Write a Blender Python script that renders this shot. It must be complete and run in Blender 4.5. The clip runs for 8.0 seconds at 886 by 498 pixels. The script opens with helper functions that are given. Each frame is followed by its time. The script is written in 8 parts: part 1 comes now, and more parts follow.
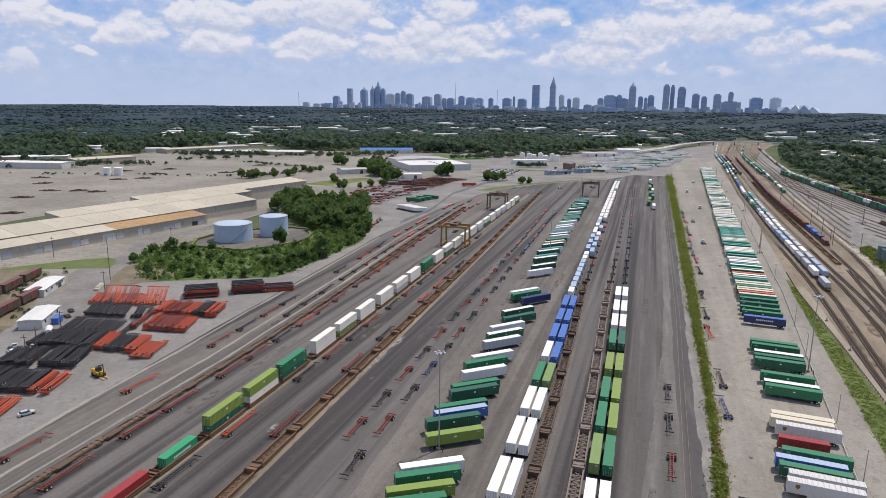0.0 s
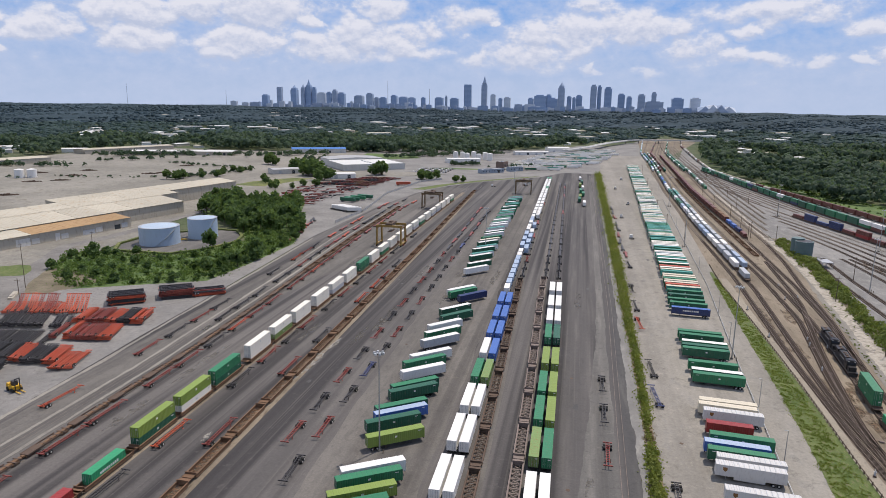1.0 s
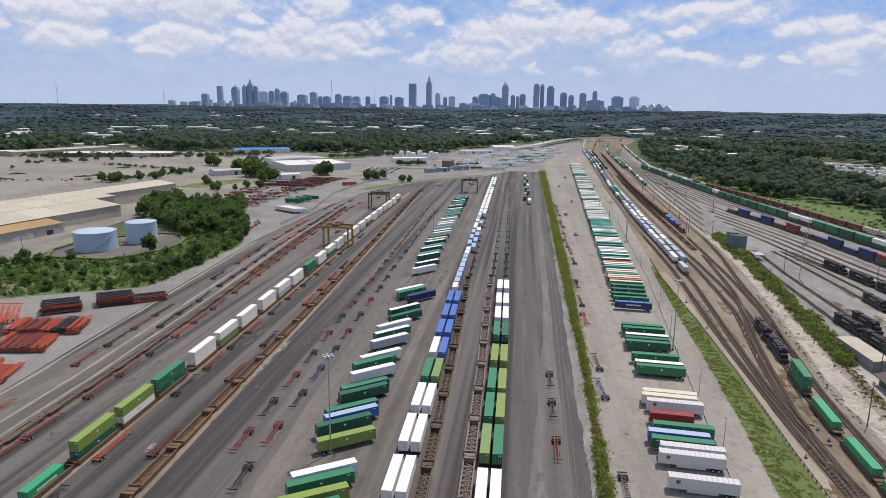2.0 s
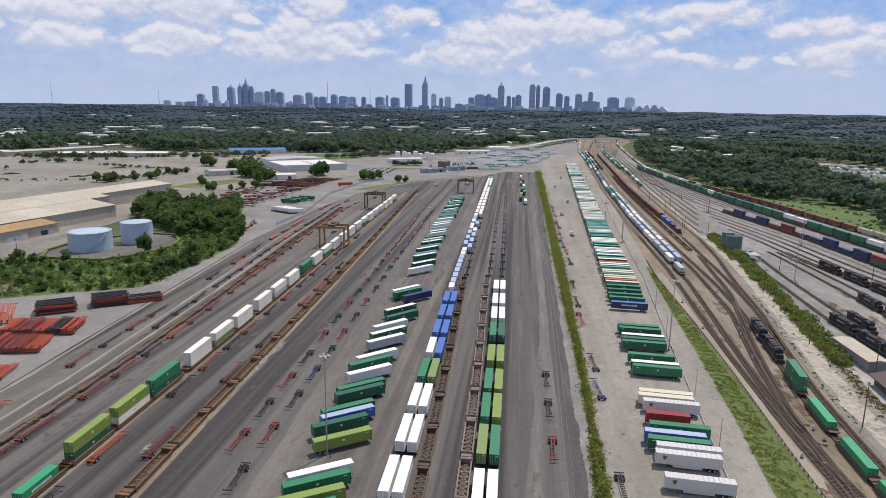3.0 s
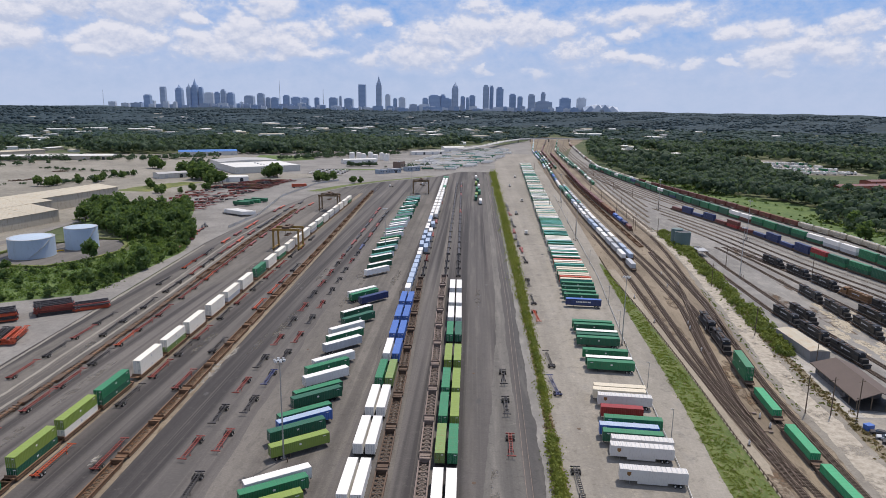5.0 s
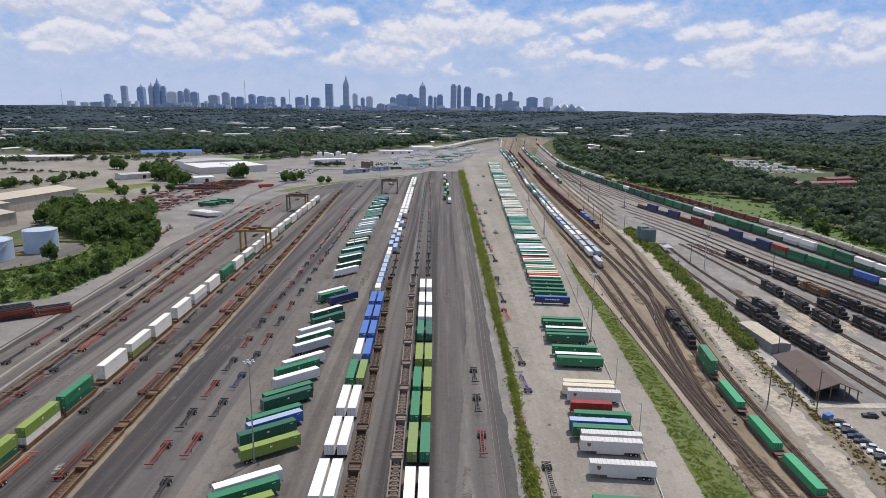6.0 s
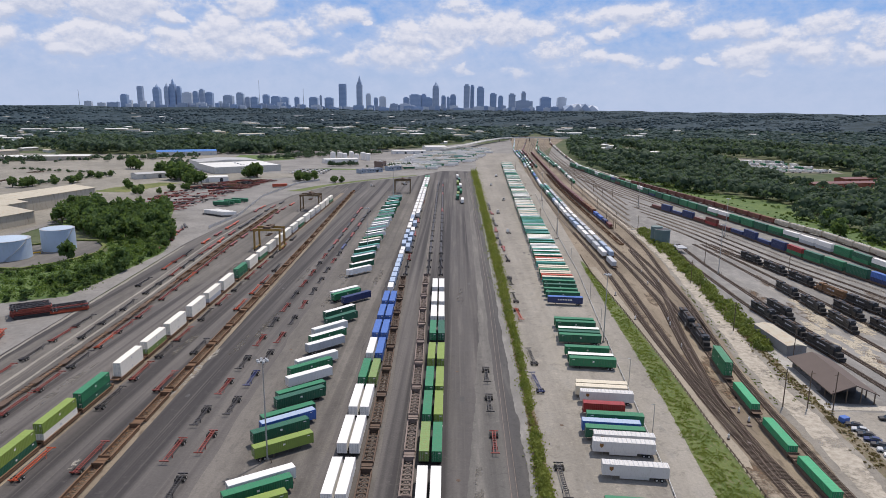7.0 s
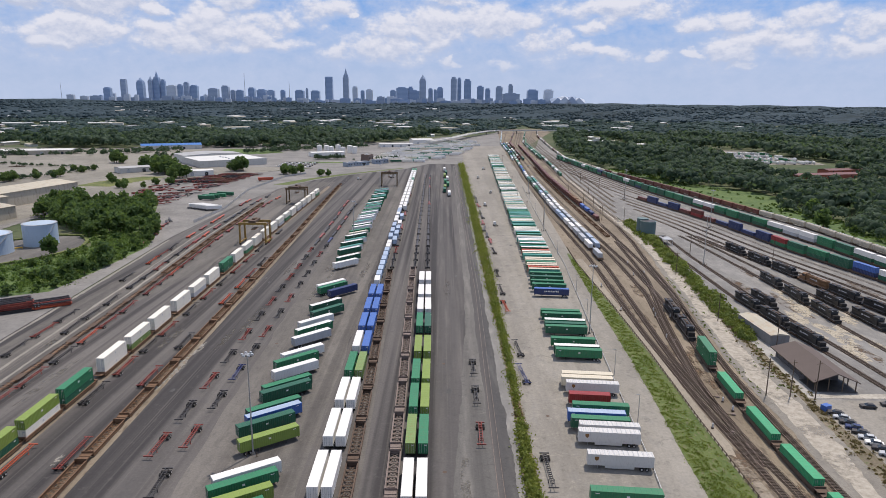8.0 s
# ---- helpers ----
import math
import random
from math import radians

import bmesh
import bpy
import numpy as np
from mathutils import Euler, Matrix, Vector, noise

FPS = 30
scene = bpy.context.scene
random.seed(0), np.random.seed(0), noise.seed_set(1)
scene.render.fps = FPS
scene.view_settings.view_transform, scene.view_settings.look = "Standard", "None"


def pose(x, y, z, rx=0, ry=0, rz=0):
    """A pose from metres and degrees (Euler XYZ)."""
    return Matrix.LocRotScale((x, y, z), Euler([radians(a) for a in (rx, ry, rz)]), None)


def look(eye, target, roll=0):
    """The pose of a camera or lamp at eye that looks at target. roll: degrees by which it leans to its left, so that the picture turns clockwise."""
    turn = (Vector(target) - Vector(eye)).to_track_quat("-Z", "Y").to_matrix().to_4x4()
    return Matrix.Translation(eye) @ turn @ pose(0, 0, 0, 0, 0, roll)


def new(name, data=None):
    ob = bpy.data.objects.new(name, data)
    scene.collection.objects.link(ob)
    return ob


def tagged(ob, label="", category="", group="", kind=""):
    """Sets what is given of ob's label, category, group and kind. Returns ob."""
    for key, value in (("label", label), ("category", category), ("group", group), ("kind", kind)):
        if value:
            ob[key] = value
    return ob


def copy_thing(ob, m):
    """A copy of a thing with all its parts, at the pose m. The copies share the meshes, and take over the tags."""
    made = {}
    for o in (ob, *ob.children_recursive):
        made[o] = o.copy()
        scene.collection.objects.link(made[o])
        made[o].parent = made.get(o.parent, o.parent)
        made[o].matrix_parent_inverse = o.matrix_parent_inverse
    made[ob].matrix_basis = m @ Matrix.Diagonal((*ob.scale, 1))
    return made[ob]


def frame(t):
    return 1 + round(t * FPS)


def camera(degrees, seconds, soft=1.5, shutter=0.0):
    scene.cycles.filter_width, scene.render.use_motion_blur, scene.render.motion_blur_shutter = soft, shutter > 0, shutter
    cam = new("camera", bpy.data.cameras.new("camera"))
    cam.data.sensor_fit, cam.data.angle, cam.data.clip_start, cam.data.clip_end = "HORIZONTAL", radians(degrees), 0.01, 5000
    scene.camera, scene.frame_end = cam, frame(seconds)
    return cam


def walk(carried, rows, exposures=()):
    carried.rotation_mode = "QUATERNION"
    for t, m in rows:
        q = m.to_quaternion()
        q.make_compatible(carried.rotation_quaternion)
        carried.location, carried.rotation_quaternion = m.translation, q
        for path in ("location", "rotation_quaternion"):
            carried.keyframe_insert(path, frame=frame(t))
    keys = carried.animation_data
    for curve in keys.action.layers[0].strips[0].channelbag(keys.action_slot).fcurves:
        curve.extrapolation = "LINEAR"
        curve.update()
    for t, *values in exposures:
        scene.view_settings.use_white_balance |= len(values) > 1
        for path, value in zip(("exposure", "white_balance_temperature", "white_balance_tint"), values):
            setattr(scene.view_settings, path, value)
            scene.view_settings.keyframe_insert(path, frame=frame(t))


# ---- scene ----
from collections import namedtuple

cam = camera(68.0, 8.0, soft=0.8)
PATH = [  # seconds, x, y, z, pitch, roll, yaw
    (0.0, -0.21, 0.40, 90.38, -12.395, 0.678, 17.373),
    (0.5, -0.39, 0.20, 90.47, -12.402, 0.746, 14.185),
    (1.0, -0.83, 0.82, 90.11, -12.390, 0.826, 11.589),
    (1.5, -0.71, 0.47, 90.48, -12.443, 0.758, 9.186),
    (2.0, -0.73, 0.28, 90.59, -12.416, 0.708, 6.930),
    (2.2, -0.75, 0.30, 90.57, -12.400, 0.730, 6.340),
    (3.3, -1.04, 0.45, 90.42, -12.350, 0.920, 6.900),
    (3.5, -1.07, 0.46, 90.40, -12.346, 0.954, 7.152),
    (4.0, -0.93, 0.39, 90.28, -12.301, 0.898, 6.749),
    (4.5, -0.75, 0.65, 90.36, -12.306, 0.851, 5.265),
    (5.0, -0.53, 0.31, 90.39, -12.275, 0.676, 2.697),
    (5.2, -0.54, 0.22, 90.39, -12.275, 0.660, 1.650),
    (6.3, -0.80, -0.13, 90.37, -12.298, 0.660, -0.090),
    (6.5, -0.83, -0.17, 90.37, -12.301, 0.654, 0.131),
    (7.0, -0.74, -0.28, 90.37, -12.316, 0.611, 1.076),
    (7.5, -0.67, 0.07, 90.21, -12.482, 0.616, 1.947),
    (8.0, 0.00, 0.00, 90.00, -12.894, 0.512, 0.000),
]
walk(cam, [(t, pose(x, y, z, 0, 0, yaw) @ pose(0, 0, 0, 90 + pitch, 0, 0) @ pose(0, 0, 0, 0, 0, roll)) for t, x, y, z, pitch, roll, yaw in PATH],
     [(0.0, 0.0, 6600, 14), (8.0, 0.0, 6600, 14)])

# ---------------------------------------------------------------- light
SUN_AZ, SUN_EL = radians(33), radians(66)   # from +y towards +x, and above the ground
world = bpy.data.worlds.new("sky")
scene.world = world
world.use_nodes = True


class Nodes:
    """Short hand for building node trees."""

    def __init__(self, tree):
        self.t = tree
        tree.nodes.clear()

    def n(self, kind, **ins):
        node = self.t.nodes.new(kind)
        for k, v in ins.items():
            sock = node.inputs[int(k[1:])] if k[0] == "i" and k[1:].isdigit() else node.inputs[k.replace("_", " ")]
            if isinstance(v, bpy.types.NodeSocket):
                self.t.links.new(v, sock)
            else:
                sock.default_value = v
        return node

    def m(self, op, a, b=0.0, c=0.0, clamp=False):
        node = self.t.nodes.new("ShaderNodeMath")
        node.operation, node.use_clamp = op, clamp
        for i, v in enumerate((a, b, c)):
            if isinstance(v, bpy.types.NodeSocket):
                self.t.links.new(v, node.inputs[i])
            else:
                node.inputs[i].default_value = v
        return node.outputs[0]

    def mix(self, f, a, b, mode="MIX"):
        node = self.t.nodes.new("ShaderNodeMixRGB")
        node.blend_type = mode
        for i, v in enumerate((f, a, b)):
            if isinstance(v, bpy.types.NodeSocket):
                self.t.links.new(v, node.inputs[i])
            elif i:
                node.inputs[i].default_value = (*v[:3], 1)
            else:
                node.inputs[i].default_value = v
        return node.outputs[0]

    def ramp(self, f, *stops):
        node = self.t.nodes.new("ShaderNodeMapRange")
        node.interpolation_type = "SMOOTHSTEP"
        self.t.links.new(f, node.inputs[0])
        node.inputs[1].default_value, node.inputs[2].default_value = stops[0], stops[1]
        return node.outputs[0]

    def noise(self, vec, scale, detail=3.0, rough=0.55):
        node = self.n("ShaderNodeTexNoise", Vector=vec, Scale=scale, Detail=detail, Roughness=rough)
        return node.outputs[0]

    def scaled(self, vec, s):
        node = self.t.nodes.new("ShaderNodeVectorMath")
        node.operation = "MULTIPLY"
        self.t.links.new(vec, node.inputs[0])
        node.inputs[1].default_value = s
        return node.outputs[0]

    def link(self, a, b):
        self.t.links.new(a, b)


w = Nodes(world.node_tree)
sky = w.t.nodes.new("ShaderNodeTexSky")
sky.sky_type, sky.sun_disc, sky.sun_elevation, sky.sun_rotation = "NISHITA", False, SUN_EL, SUN_AZ
sky.air_density, sky.dust_density, sky.ozone_density = 1.0, 0.6, 1.5
xyz = w.n("ShaderNodeSeparateXYZ", i0=w.t.nodes.new("ShaderNodeTexCoord").outputs["Generated"])
az = w.m("ARCTAN2", xyz.outputs[0], xyz.outputs[1])
el = w.m("ARCSINE", xyz.outputs[2])


# cumulus: azimuth and elevation of the middle, half width, half height
CLOUDS_WEST = ((-0.849, 0.104, 0.027, 0.013), (-0.805, 0.104, 0.020, 0.009), (-0.865, 0.043, 0.018, 0.014), (-0.738, 0.091, 0.029, 0.016), (-0.794, 0.061, 0.015, 0.006), (-0.673, 0.112,
               0.021, 0.018), (-0.614, 0.113, 0.041, 0.018), (-0.620, 0.077, 0.037, 0.016), (-0.550, 0.126, 0.031, 0.011), (-0.458, 0.125, 0.046, 0.020), (-0.493, 0.084, 0.044, 0.015),
               (-0.516, 0.063, 0.026, 0.009), (-0.397, 0.112, 0.015, 0.007), (-0.329, 0.093, 0.035, 0.024), (-0.275, 0.093, 0.035, 0.021), (-0.380, 0.074, 0.037, 0.018), (-0.292, 0.136,
               0.031, 0.012), (-0.224, 0.110, 0.024, 0.013), (-0.172, 0.121, 0.036, 0.015), (-0.133, 0.109, 0.009, 0.005), (-0.249, 0.073, 0.044, 0.009), (-0.155, 0.064, 0.026, 0.013),
               (-0.071, 0.068, 0.066, 0.016), (-0.070, 0.096, 0.033, 0.019))
CLOUDS_EAST = ((-0.016, 0.101, 0.045, 0.023), (0.059, 0.108, 0.041, 0.022), (0.123, 0.107, 0.037, 0.012), (0.011, 0.137, 0.037, 0.010), (0.148, 0.077, 0.035, 0.022), (0.199, 0.074,
               0.019, 0.011), (0.242, 0.063, 0.027, 0.009), (0.082, 0.051, 0.019, 0.006), (0.005, 0.053, 0.016, 0.005), (0.215, 0.099, 0.025, 0.005), (0.237, 0.123, 0.086, 0.017),
               (0.349, 0.102, 0.027, 0.014), (0.397, 0.105, 0.029, 0.013), (0.441, 0.099, 0.020, 0.006), (0.496, 0.104, 0.033, 0.011), (0.555, 0.099, 0.031, 0.014), (0.441, 0.082,
               0.064, 0.013), (0.401, 0.069, 0.040, 0.010), (0.481, 0.069, 0.031, 0.012), (0.546, 0.069, 0.037, 0.014), (0.236, 0.067, 0.026, 0.007), (0.298, 0.062, 0.018, 0.006),
               (0.346, 0.065, 0.014, 0.006), (0.408, 0.051, 0.014, 0.007))


def vec(op, a, b):
    node = w.t.nodes.new("ShaderNodeVectorMath")
    node.operation = op
    for i, v in enumerate((a, b)):
        if isinstance(v, bpy.types.NodeSocket):
            w.link(v, node.inputs[i])
        else:
            node.inputs[i].default_value = v
    return node


def cloud_field(lift):
    """Cumulus density over azimuth and elevation, a little higher by lift."""
    e = w.m("ADD", el, lift)
    p = w.n("ShaderNodeCombineXYZ", i0=az, i1=e, i2=0.37).outputs[0]
    q = w.n("ShaderNodeCombineXYZ", i0=az, i1=w.m("MULTIPLY", e, 1.5), i2=0.11).outputs[0]
    puff = w.noise(q, 38.0, 10.0, 0.66)
    bend = w.t.nodes.new("ShaderNodeTexNoise")
    bend.inputs["Scale"].default_value, bend.inputs["Detail"].default_value = 22.0, 7.0
    w.link(q, bend.inputs["Vector"])
    p = vec("ADD", p, vec("MULTIPLY", vec("SUBTRACT", bend.outputs["Color"], (0.5, 0.5, 0.5)).outputs[0], (0.075, 0.045, 0.0)).outputs[0]).outputs[0]
    near = 3.0
    for a0, e0, ra, re in CLOUDS_WEST + CLOUDS_EAST:
        u = vec("MULTIPLY", vec("SUBTRACT", p, (a0, e0, 0.37)).outputs[0], (1 / ra, 1 / re, 0.0)).outputs[0]
        near = w.m("SMOOTH_MIN", near, vec("DOT_PRODUCT", u, u).outputs["Value"], 0.5)
    bank = w.m("SUBTRACT", 1.15, near)
    # farther off the outlook the same fair-weather sky goes on
    wide = w.m("SUBTRACT", w.m("MULTIPLY", w.noise(q, 5.0, 3.0, 0.5), 5.2), 3.35)
    away = w.m("MAXIMUM", w.ramp(e, 0.15, 0.2), w.ramp(w.m("ABSOLUTE", w.m("ADD", az, 0.15)), 0.72, 0.85))
    shape = w.m("ADD", w.m("MULTIPLY", bank, w.m("SUBTRACT", 1.0, away)), w.m("MULTIPLY", wide, away))
    west = w.m("MULTIPLY", w.ramp(az, -0.2, -0.5), w.ramp(e, 0.03, 0.075))
    shape = w.m("ADD", w.m("MAXIMUM", shape, -1.2), w.m("MULTIPLY", west, 0.75))
    thin = w.m("MULTIPLY", w.m("SUBTRACT", w.noise(q, 9.0, 8.0, 0.62), 0.5), 3.4)
    return w.m("ADD", shape, w.m("ADD", w.m("MULTIPLY", w.m("SUBTRACT", puff, 0.5), 4.6), thin))


here, above = cloud_field(0.0), cloud_field(0.008)
cover = w.ramp(here, -0.75, 0.95)
veil = w.ramp(here, -2.4, -0.2)
lit = w.m("ADD", 0.52, w.m("MULTIPLY", w.m("SUBTRACT", here, above), 0.55), clamp=True)
cloud = w.mix(lit, (6.0, 6.85, 8.7), (9.0, 9.35, 10.3))
low = w.ramp(el, 0.14, 0.0)
blue = w.mix(0.7, sky.outputs[0], (1.9, 4.6, 10.3))
blue = w.mix(w.m("MULTIPLY", w.ramp(el, 0.17, 0.6), 0.8), blue, (0.75, 1.9, 5.2))
hazed = w.mix(low, blue, (5.3, 6.65, 9.05))
# the side away from the sun is deeper and bluer
behind = w.ramp(w.m("ABSOLUTE", w.m("SUBTRACT", az, SUN_AZ)), 1.6, 2.6)
hazed = w.mix(w.m("MULTIPLY", behind, 0.85), hazed, (1.9, 3.0, 5.3))
hazed = w.mix(w.m("MULTIPLY", veil, 0.6), hazed, (6.0, 7.15, 9.5))
cloud = w.mix(w.m("MULTIPLY", w.ramp(el, 0.085, 0.015), 0.8), cloud, (5.45, 6.7, 9.0))
mixed = w.mix(w.m("MULTIPLY", cover, 0.95), hazed, cloud)
bg = w.n("ShaderNodeBackground", Color=mixed, Strength=0.083)
w.link(bg.outputs[0], w.n("ShaderNodeOutputWorld").inputs[0])

lamp = bpy.data.lights.new("sun", "SUN")
lamp.energy, lamp.angle, lamp.color = 3.85, radians(0.6), (1.0, 0.93, 0.815)
sun = new("sun", lamp)
sun.matrix_world = look((math.sin(SUN_AZ) * math.cos(SUN_EL) * 200, math.cos(SUN_AZ) * math.cos(SUN_EL) * 200, math.sin(SUN_EL) * 200), (0, 0, 0))
scene.view_settings.exposure = 0.0


# ---------------------------------------------------------------- materials
def material(name):
    mat = bpy.data.materials.new(name)
    mat.use_nodes = True
    return mat, Nodes(mat.node_tree)


def finish(k, colour, rough, metal=0.0, bump=None, strength=0.3, distance=0.05, spec=0.5):
    b = k.n("ShaderNodeBsdfPrincipled", Base_Color=colour, Roughness=rough, Metallic=metal, Specular_IOR_Level=spec)
    if bump is not None:
        k.link(k.n("ShaderNodeBump", Height=bump, Strength=strength, Distance=distance).outputs[0], b.inputs["Normal"])
    k.link(b.outputs[0], k.n("ShaderNodeOutputMaterial").inputs[0])


def paint(name, rgb, rough=0.45, metal=0.0, vary=0.25, dirt=0.3, dirt_rgb=(0.16, 0.13, 0.1), scale=1.0):
    """Painted or coated steel, faded by patches, with grime, a little different on each copy."""
    mat, k = material(name)
    co = k.t.nodes.new("ShaderNodeTexCoord").outputs["Object"]
    rnd = k.t.nodes.new("ShaderNodeObjectInfo").outputs["Random"]
    off = k.n("ShaderNodeVectorMath", i0=co, i1=k.n("ShaderNodeCombineXYZ", i0=k.m("MULTIPLY", rnd, 40.0), i1=0.0, i2=0.0).outputs[0]).outputs[0]
    fade = k.noise(off, 0.35 * scale, 3.0)
    spots = k.noise(k.scaled(off, (1.0, 1.0, 0.35)), 2.3 * scale, 4.0, 0.65)
    c = k.n("ShaderNodeHueSaturation", Saturation=1.0, Color=(*rgb, 1),
            Value=k.m("ADD", 1.0 - vary * 0.75, k.m("MULTIPLY", k.m("ADD", fade, k.m("MULTIPLY", rnd, 0.5)), vary))).outputs[0]
    c = k.mix(k.m("MULTIPLY", k.ramp(spots, 0.5, 0.72), dirt), c, dirt_rgb)
    finish(k, c, k.m("ADD", rough - 0.1, k.m("MULTIPLY", spots, 0.25)), metal)
    return mat


def ground(name, rgb, rgb2, big=0.03, fine=1.2, stretch=(1, 1, 1), rough=0.9, stain=None, amount=0.5, bump=0.3, lanes=0.0, grain=0.95, spots=0.5):
    """Paving and soil: two tones in patches, grain, stains; lanes are wheel bands along y."""
    mat, k = material(name)
    co = k.t.nodes.new("ShaderNodeTexCoord").outputs["Object"]
    st = k.scaled(co, stretch)
    a = k.noise(st, big, 4.0, 0.6)
    b = k.noise(co, fine, 6.0, 0.78)
    speck = k.noise(co, fine * 0.22, 5.0, 0.75)
    mid = k.noise(st, big * 9, 3.0, 0.6)
    c = k.mix(k.ramp(k.m("ADD", k.m("MULTIPLY", a, 0.65), k.m("MULTIPLY", mid, 0.35)), 0.36, 0.64), rgb, rgb2)
    if stain:
        c = k.mix(k.m("MULTIPLY", k.ramp(mid, 0.52, 0.7), amount), c, stain)
    if lanes:
        bands = k.noise(k.scaled(co, (0.17, 0.0016, 1)), 1.0, 2.0, 0.55)
        c = k.mix(k.m("MULTIPLY", k.ramp(bands, 0.44, 0.62), lanes), c, (rgb[0] * 0.42, rgb[1] * 0.41, rgb[2] * 0.44))
        streaks = k.noise(k.scaled(co, (1.3, 0.007, 1)), 1.0, 3.0, 0.6)
        c = k.mix(k.m("MULTIPLY", k.ramp(streaks, 0.52, 0.7), lanes * 0.35), c, (rgb2[0] * 1.25, rgb2[1] * 1.24, rgb2[2] * 1.2))
    c = k.mix(k.m("MULTIPLY", k.ramp(speck, 0.53, 0.68), spots), c, (rgb[0] * 0.5, rgb[1] * 0.5, rgb[2] * 0.5))
    c = k.mix(k.m("MULTIPLY", k.ramp(speck, 0.44, 0.3), spots), c, (rgb2[0] * 1.3, rgb2[1] * 1.28, rgb2[2] * 1.24))
    c = k.mix(1.0, c, k.n("ShaderNodeCombineColor", i0=k.m("ADD", 1 - grain * 0.5, k.m("MULTIPLY", b, grain)), i1=k.m("ADD", 1 - grain * 0.5, k.m("MULTIPLY", b, grain)),
                          i2=k.m("ADD", 1 - grain * 0.5, k.m("MULTIPLY", b, grain))).outputs[0], "MULTIPLY")
    finish(k, c, rough, 0.0, b, bump, 0.04, 0.3)
    return mat


def patchy(name, rgb, rgb2, scale, low=0.42, high=0.58):
    """Loose powder or sand that lies in torn patches and lets the ground show between."""
    mat, k = material(name)
    co = k.t.nodes.new("ShaderNodeTexCoord").outputs["Object"]
    a = k.noise(co, scale, 6.0, 0.7)
    b = k.noise(co, scale * 7, 4.0, 0.7)
    p = k.n("ShaderNodeBsdfPrincipled", Base_Color=k.mix(k.ramp(b, 0.3, 0.7), rgb, rgb2), Roughness=0.95, Specular_IOR_Level=0.2)
    mix = k.n("ShaderNodeMixShader", i0=k.m("MULTIPLY", k.ramp(k.m("ADD", k.m("MULTIPLY", a, 0.75), k.m("MULTIPLY", b, 0.25)), low, high), 0.9), i1=k.t.nodes.new("ShaderNodeBsdfTransparent").outputs[0], i2=p.outputs[0])
    k.link(mix.outputs[0], k.n("ShaderNodeOutputMaterial").inputs[0])
    return mat


def foliage(name, rgb, rgb2, scale=0.4, patch=0.02):
    """Leaves: each clump a tone of its own, larger patches of other growth, which on the far woods stand in for cloud
    shade.
    """
    mat, k = material(name)
    co = k.t.nodes.new("ShaderNodeTexCoord").outputs["Object"]
    geo = k.t.nodes.new("ShaderNodeNewGeometry")
    one = geo.outputs["Random Per Island"]
    rnd = k.t.nodes.new("ShaderNodeObjectInfo").outputs["Random"]
    # at the far woods' wide patch size the dark tone paints cloud shadow
    t = k.m("ADD", k.m("MULTIPLY", one, 0.3), k.m("MULTIPLY", k.ramp(k.noise(co, patch, 4.0, 0.6), 0.3, 0.7), 0.4))
    t = k.m("ADD", t, k.m("MULTIPLY", k.noise(co, patch * 9, 2.0, 0.6), 0.35))
    c = k.mix(k.ramp(k.m("ADD", t, k.m("MULTIPLY", rnd, 0.2)), 0.25, 1.0), rgb, rgb2)
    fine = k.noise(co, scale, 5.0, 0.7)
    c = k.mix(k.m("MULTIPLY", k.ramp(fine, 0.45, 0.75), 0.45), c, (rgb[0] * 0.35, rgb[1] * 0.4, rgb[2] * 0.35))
    p = k.n("ShaderNodeBsdfPrincipled", Base_Color=c, Roughness=0.7, Specular_IOR_Level=0.2)
    k.link(k.n("ShaderNodeBump", Height=fine, Strength=0.35, Distance=0.3).outputs[0], p.inputs["Normal"])
    thin = k.n("ShaderNodeBsdfTranslucent", Color=k.mix(0.5, c, (rgb2[0] * 1.6, rgb2[1] * 1.6, rgb2[2] * 0.8)))
    both = k.n("ShaderNodeMixShader", i0=0.42, i1=p.outputs[0], i2=thin.outputs[0])
    k.link(both.outputs[0], k.n("ShaderNodeOutputMaterial").inputs[0])
    return mat


ASPHALT = ground("asphalt", (0.073, 0.0685, 0.0665), (0.132, 0.1215, 0.1135), 0.02, 1.5, (1, 0.06, 1), 0.85, (0.19, 0.176, 0.157), 0.24, 0.3, 0.85, 0.9, 0.22)
WORNASPHALT = ground("worn_dusty_asphalt", (0.1, 0.093, 0.085), (0.165, 0.152, 0.136), 0.04, 1.6, (1, 0.3, 1), 0.88, (0.085, 0.08, 0.075), 0.45, 0.3, 0.45, 0.9, 0.3)
CONCRETE = ground("pale_concrete", (0.208, 0.193, 0.167), (0.288, 0.267, 0.231), 0.03, 1.1, (1, 0.35, 1), 0.9, (0.185, 0.178, 0.165), 0.5, 0.2, 0.15)
OLDCON = ground("weathered_concrete", (0.178, 0.168, 0.144), (0.27, 0.254, 0.22), 0.012, 0.6, (1, 1, 1), 0.95, (0.14, 0.125, 0.09), 0.7)
GRAVEL = ground("grey_gravel", (0.163, 0.157, 0.148), (0.248, 0.238, 0.224), 0.03, 2.5, (1, 1, 1), 0.95, (0.14, 0.133, 0.122), 0.5, 0.6)
BALLAST = ground("ballast", (0.15, 0.122, 0.09), (0.265, 0.22, 0.162), 0.05, 3.0, (1, 0.25, 1), 0.95, (0.085, 0.066, 0.05), 0.75, 0.7)
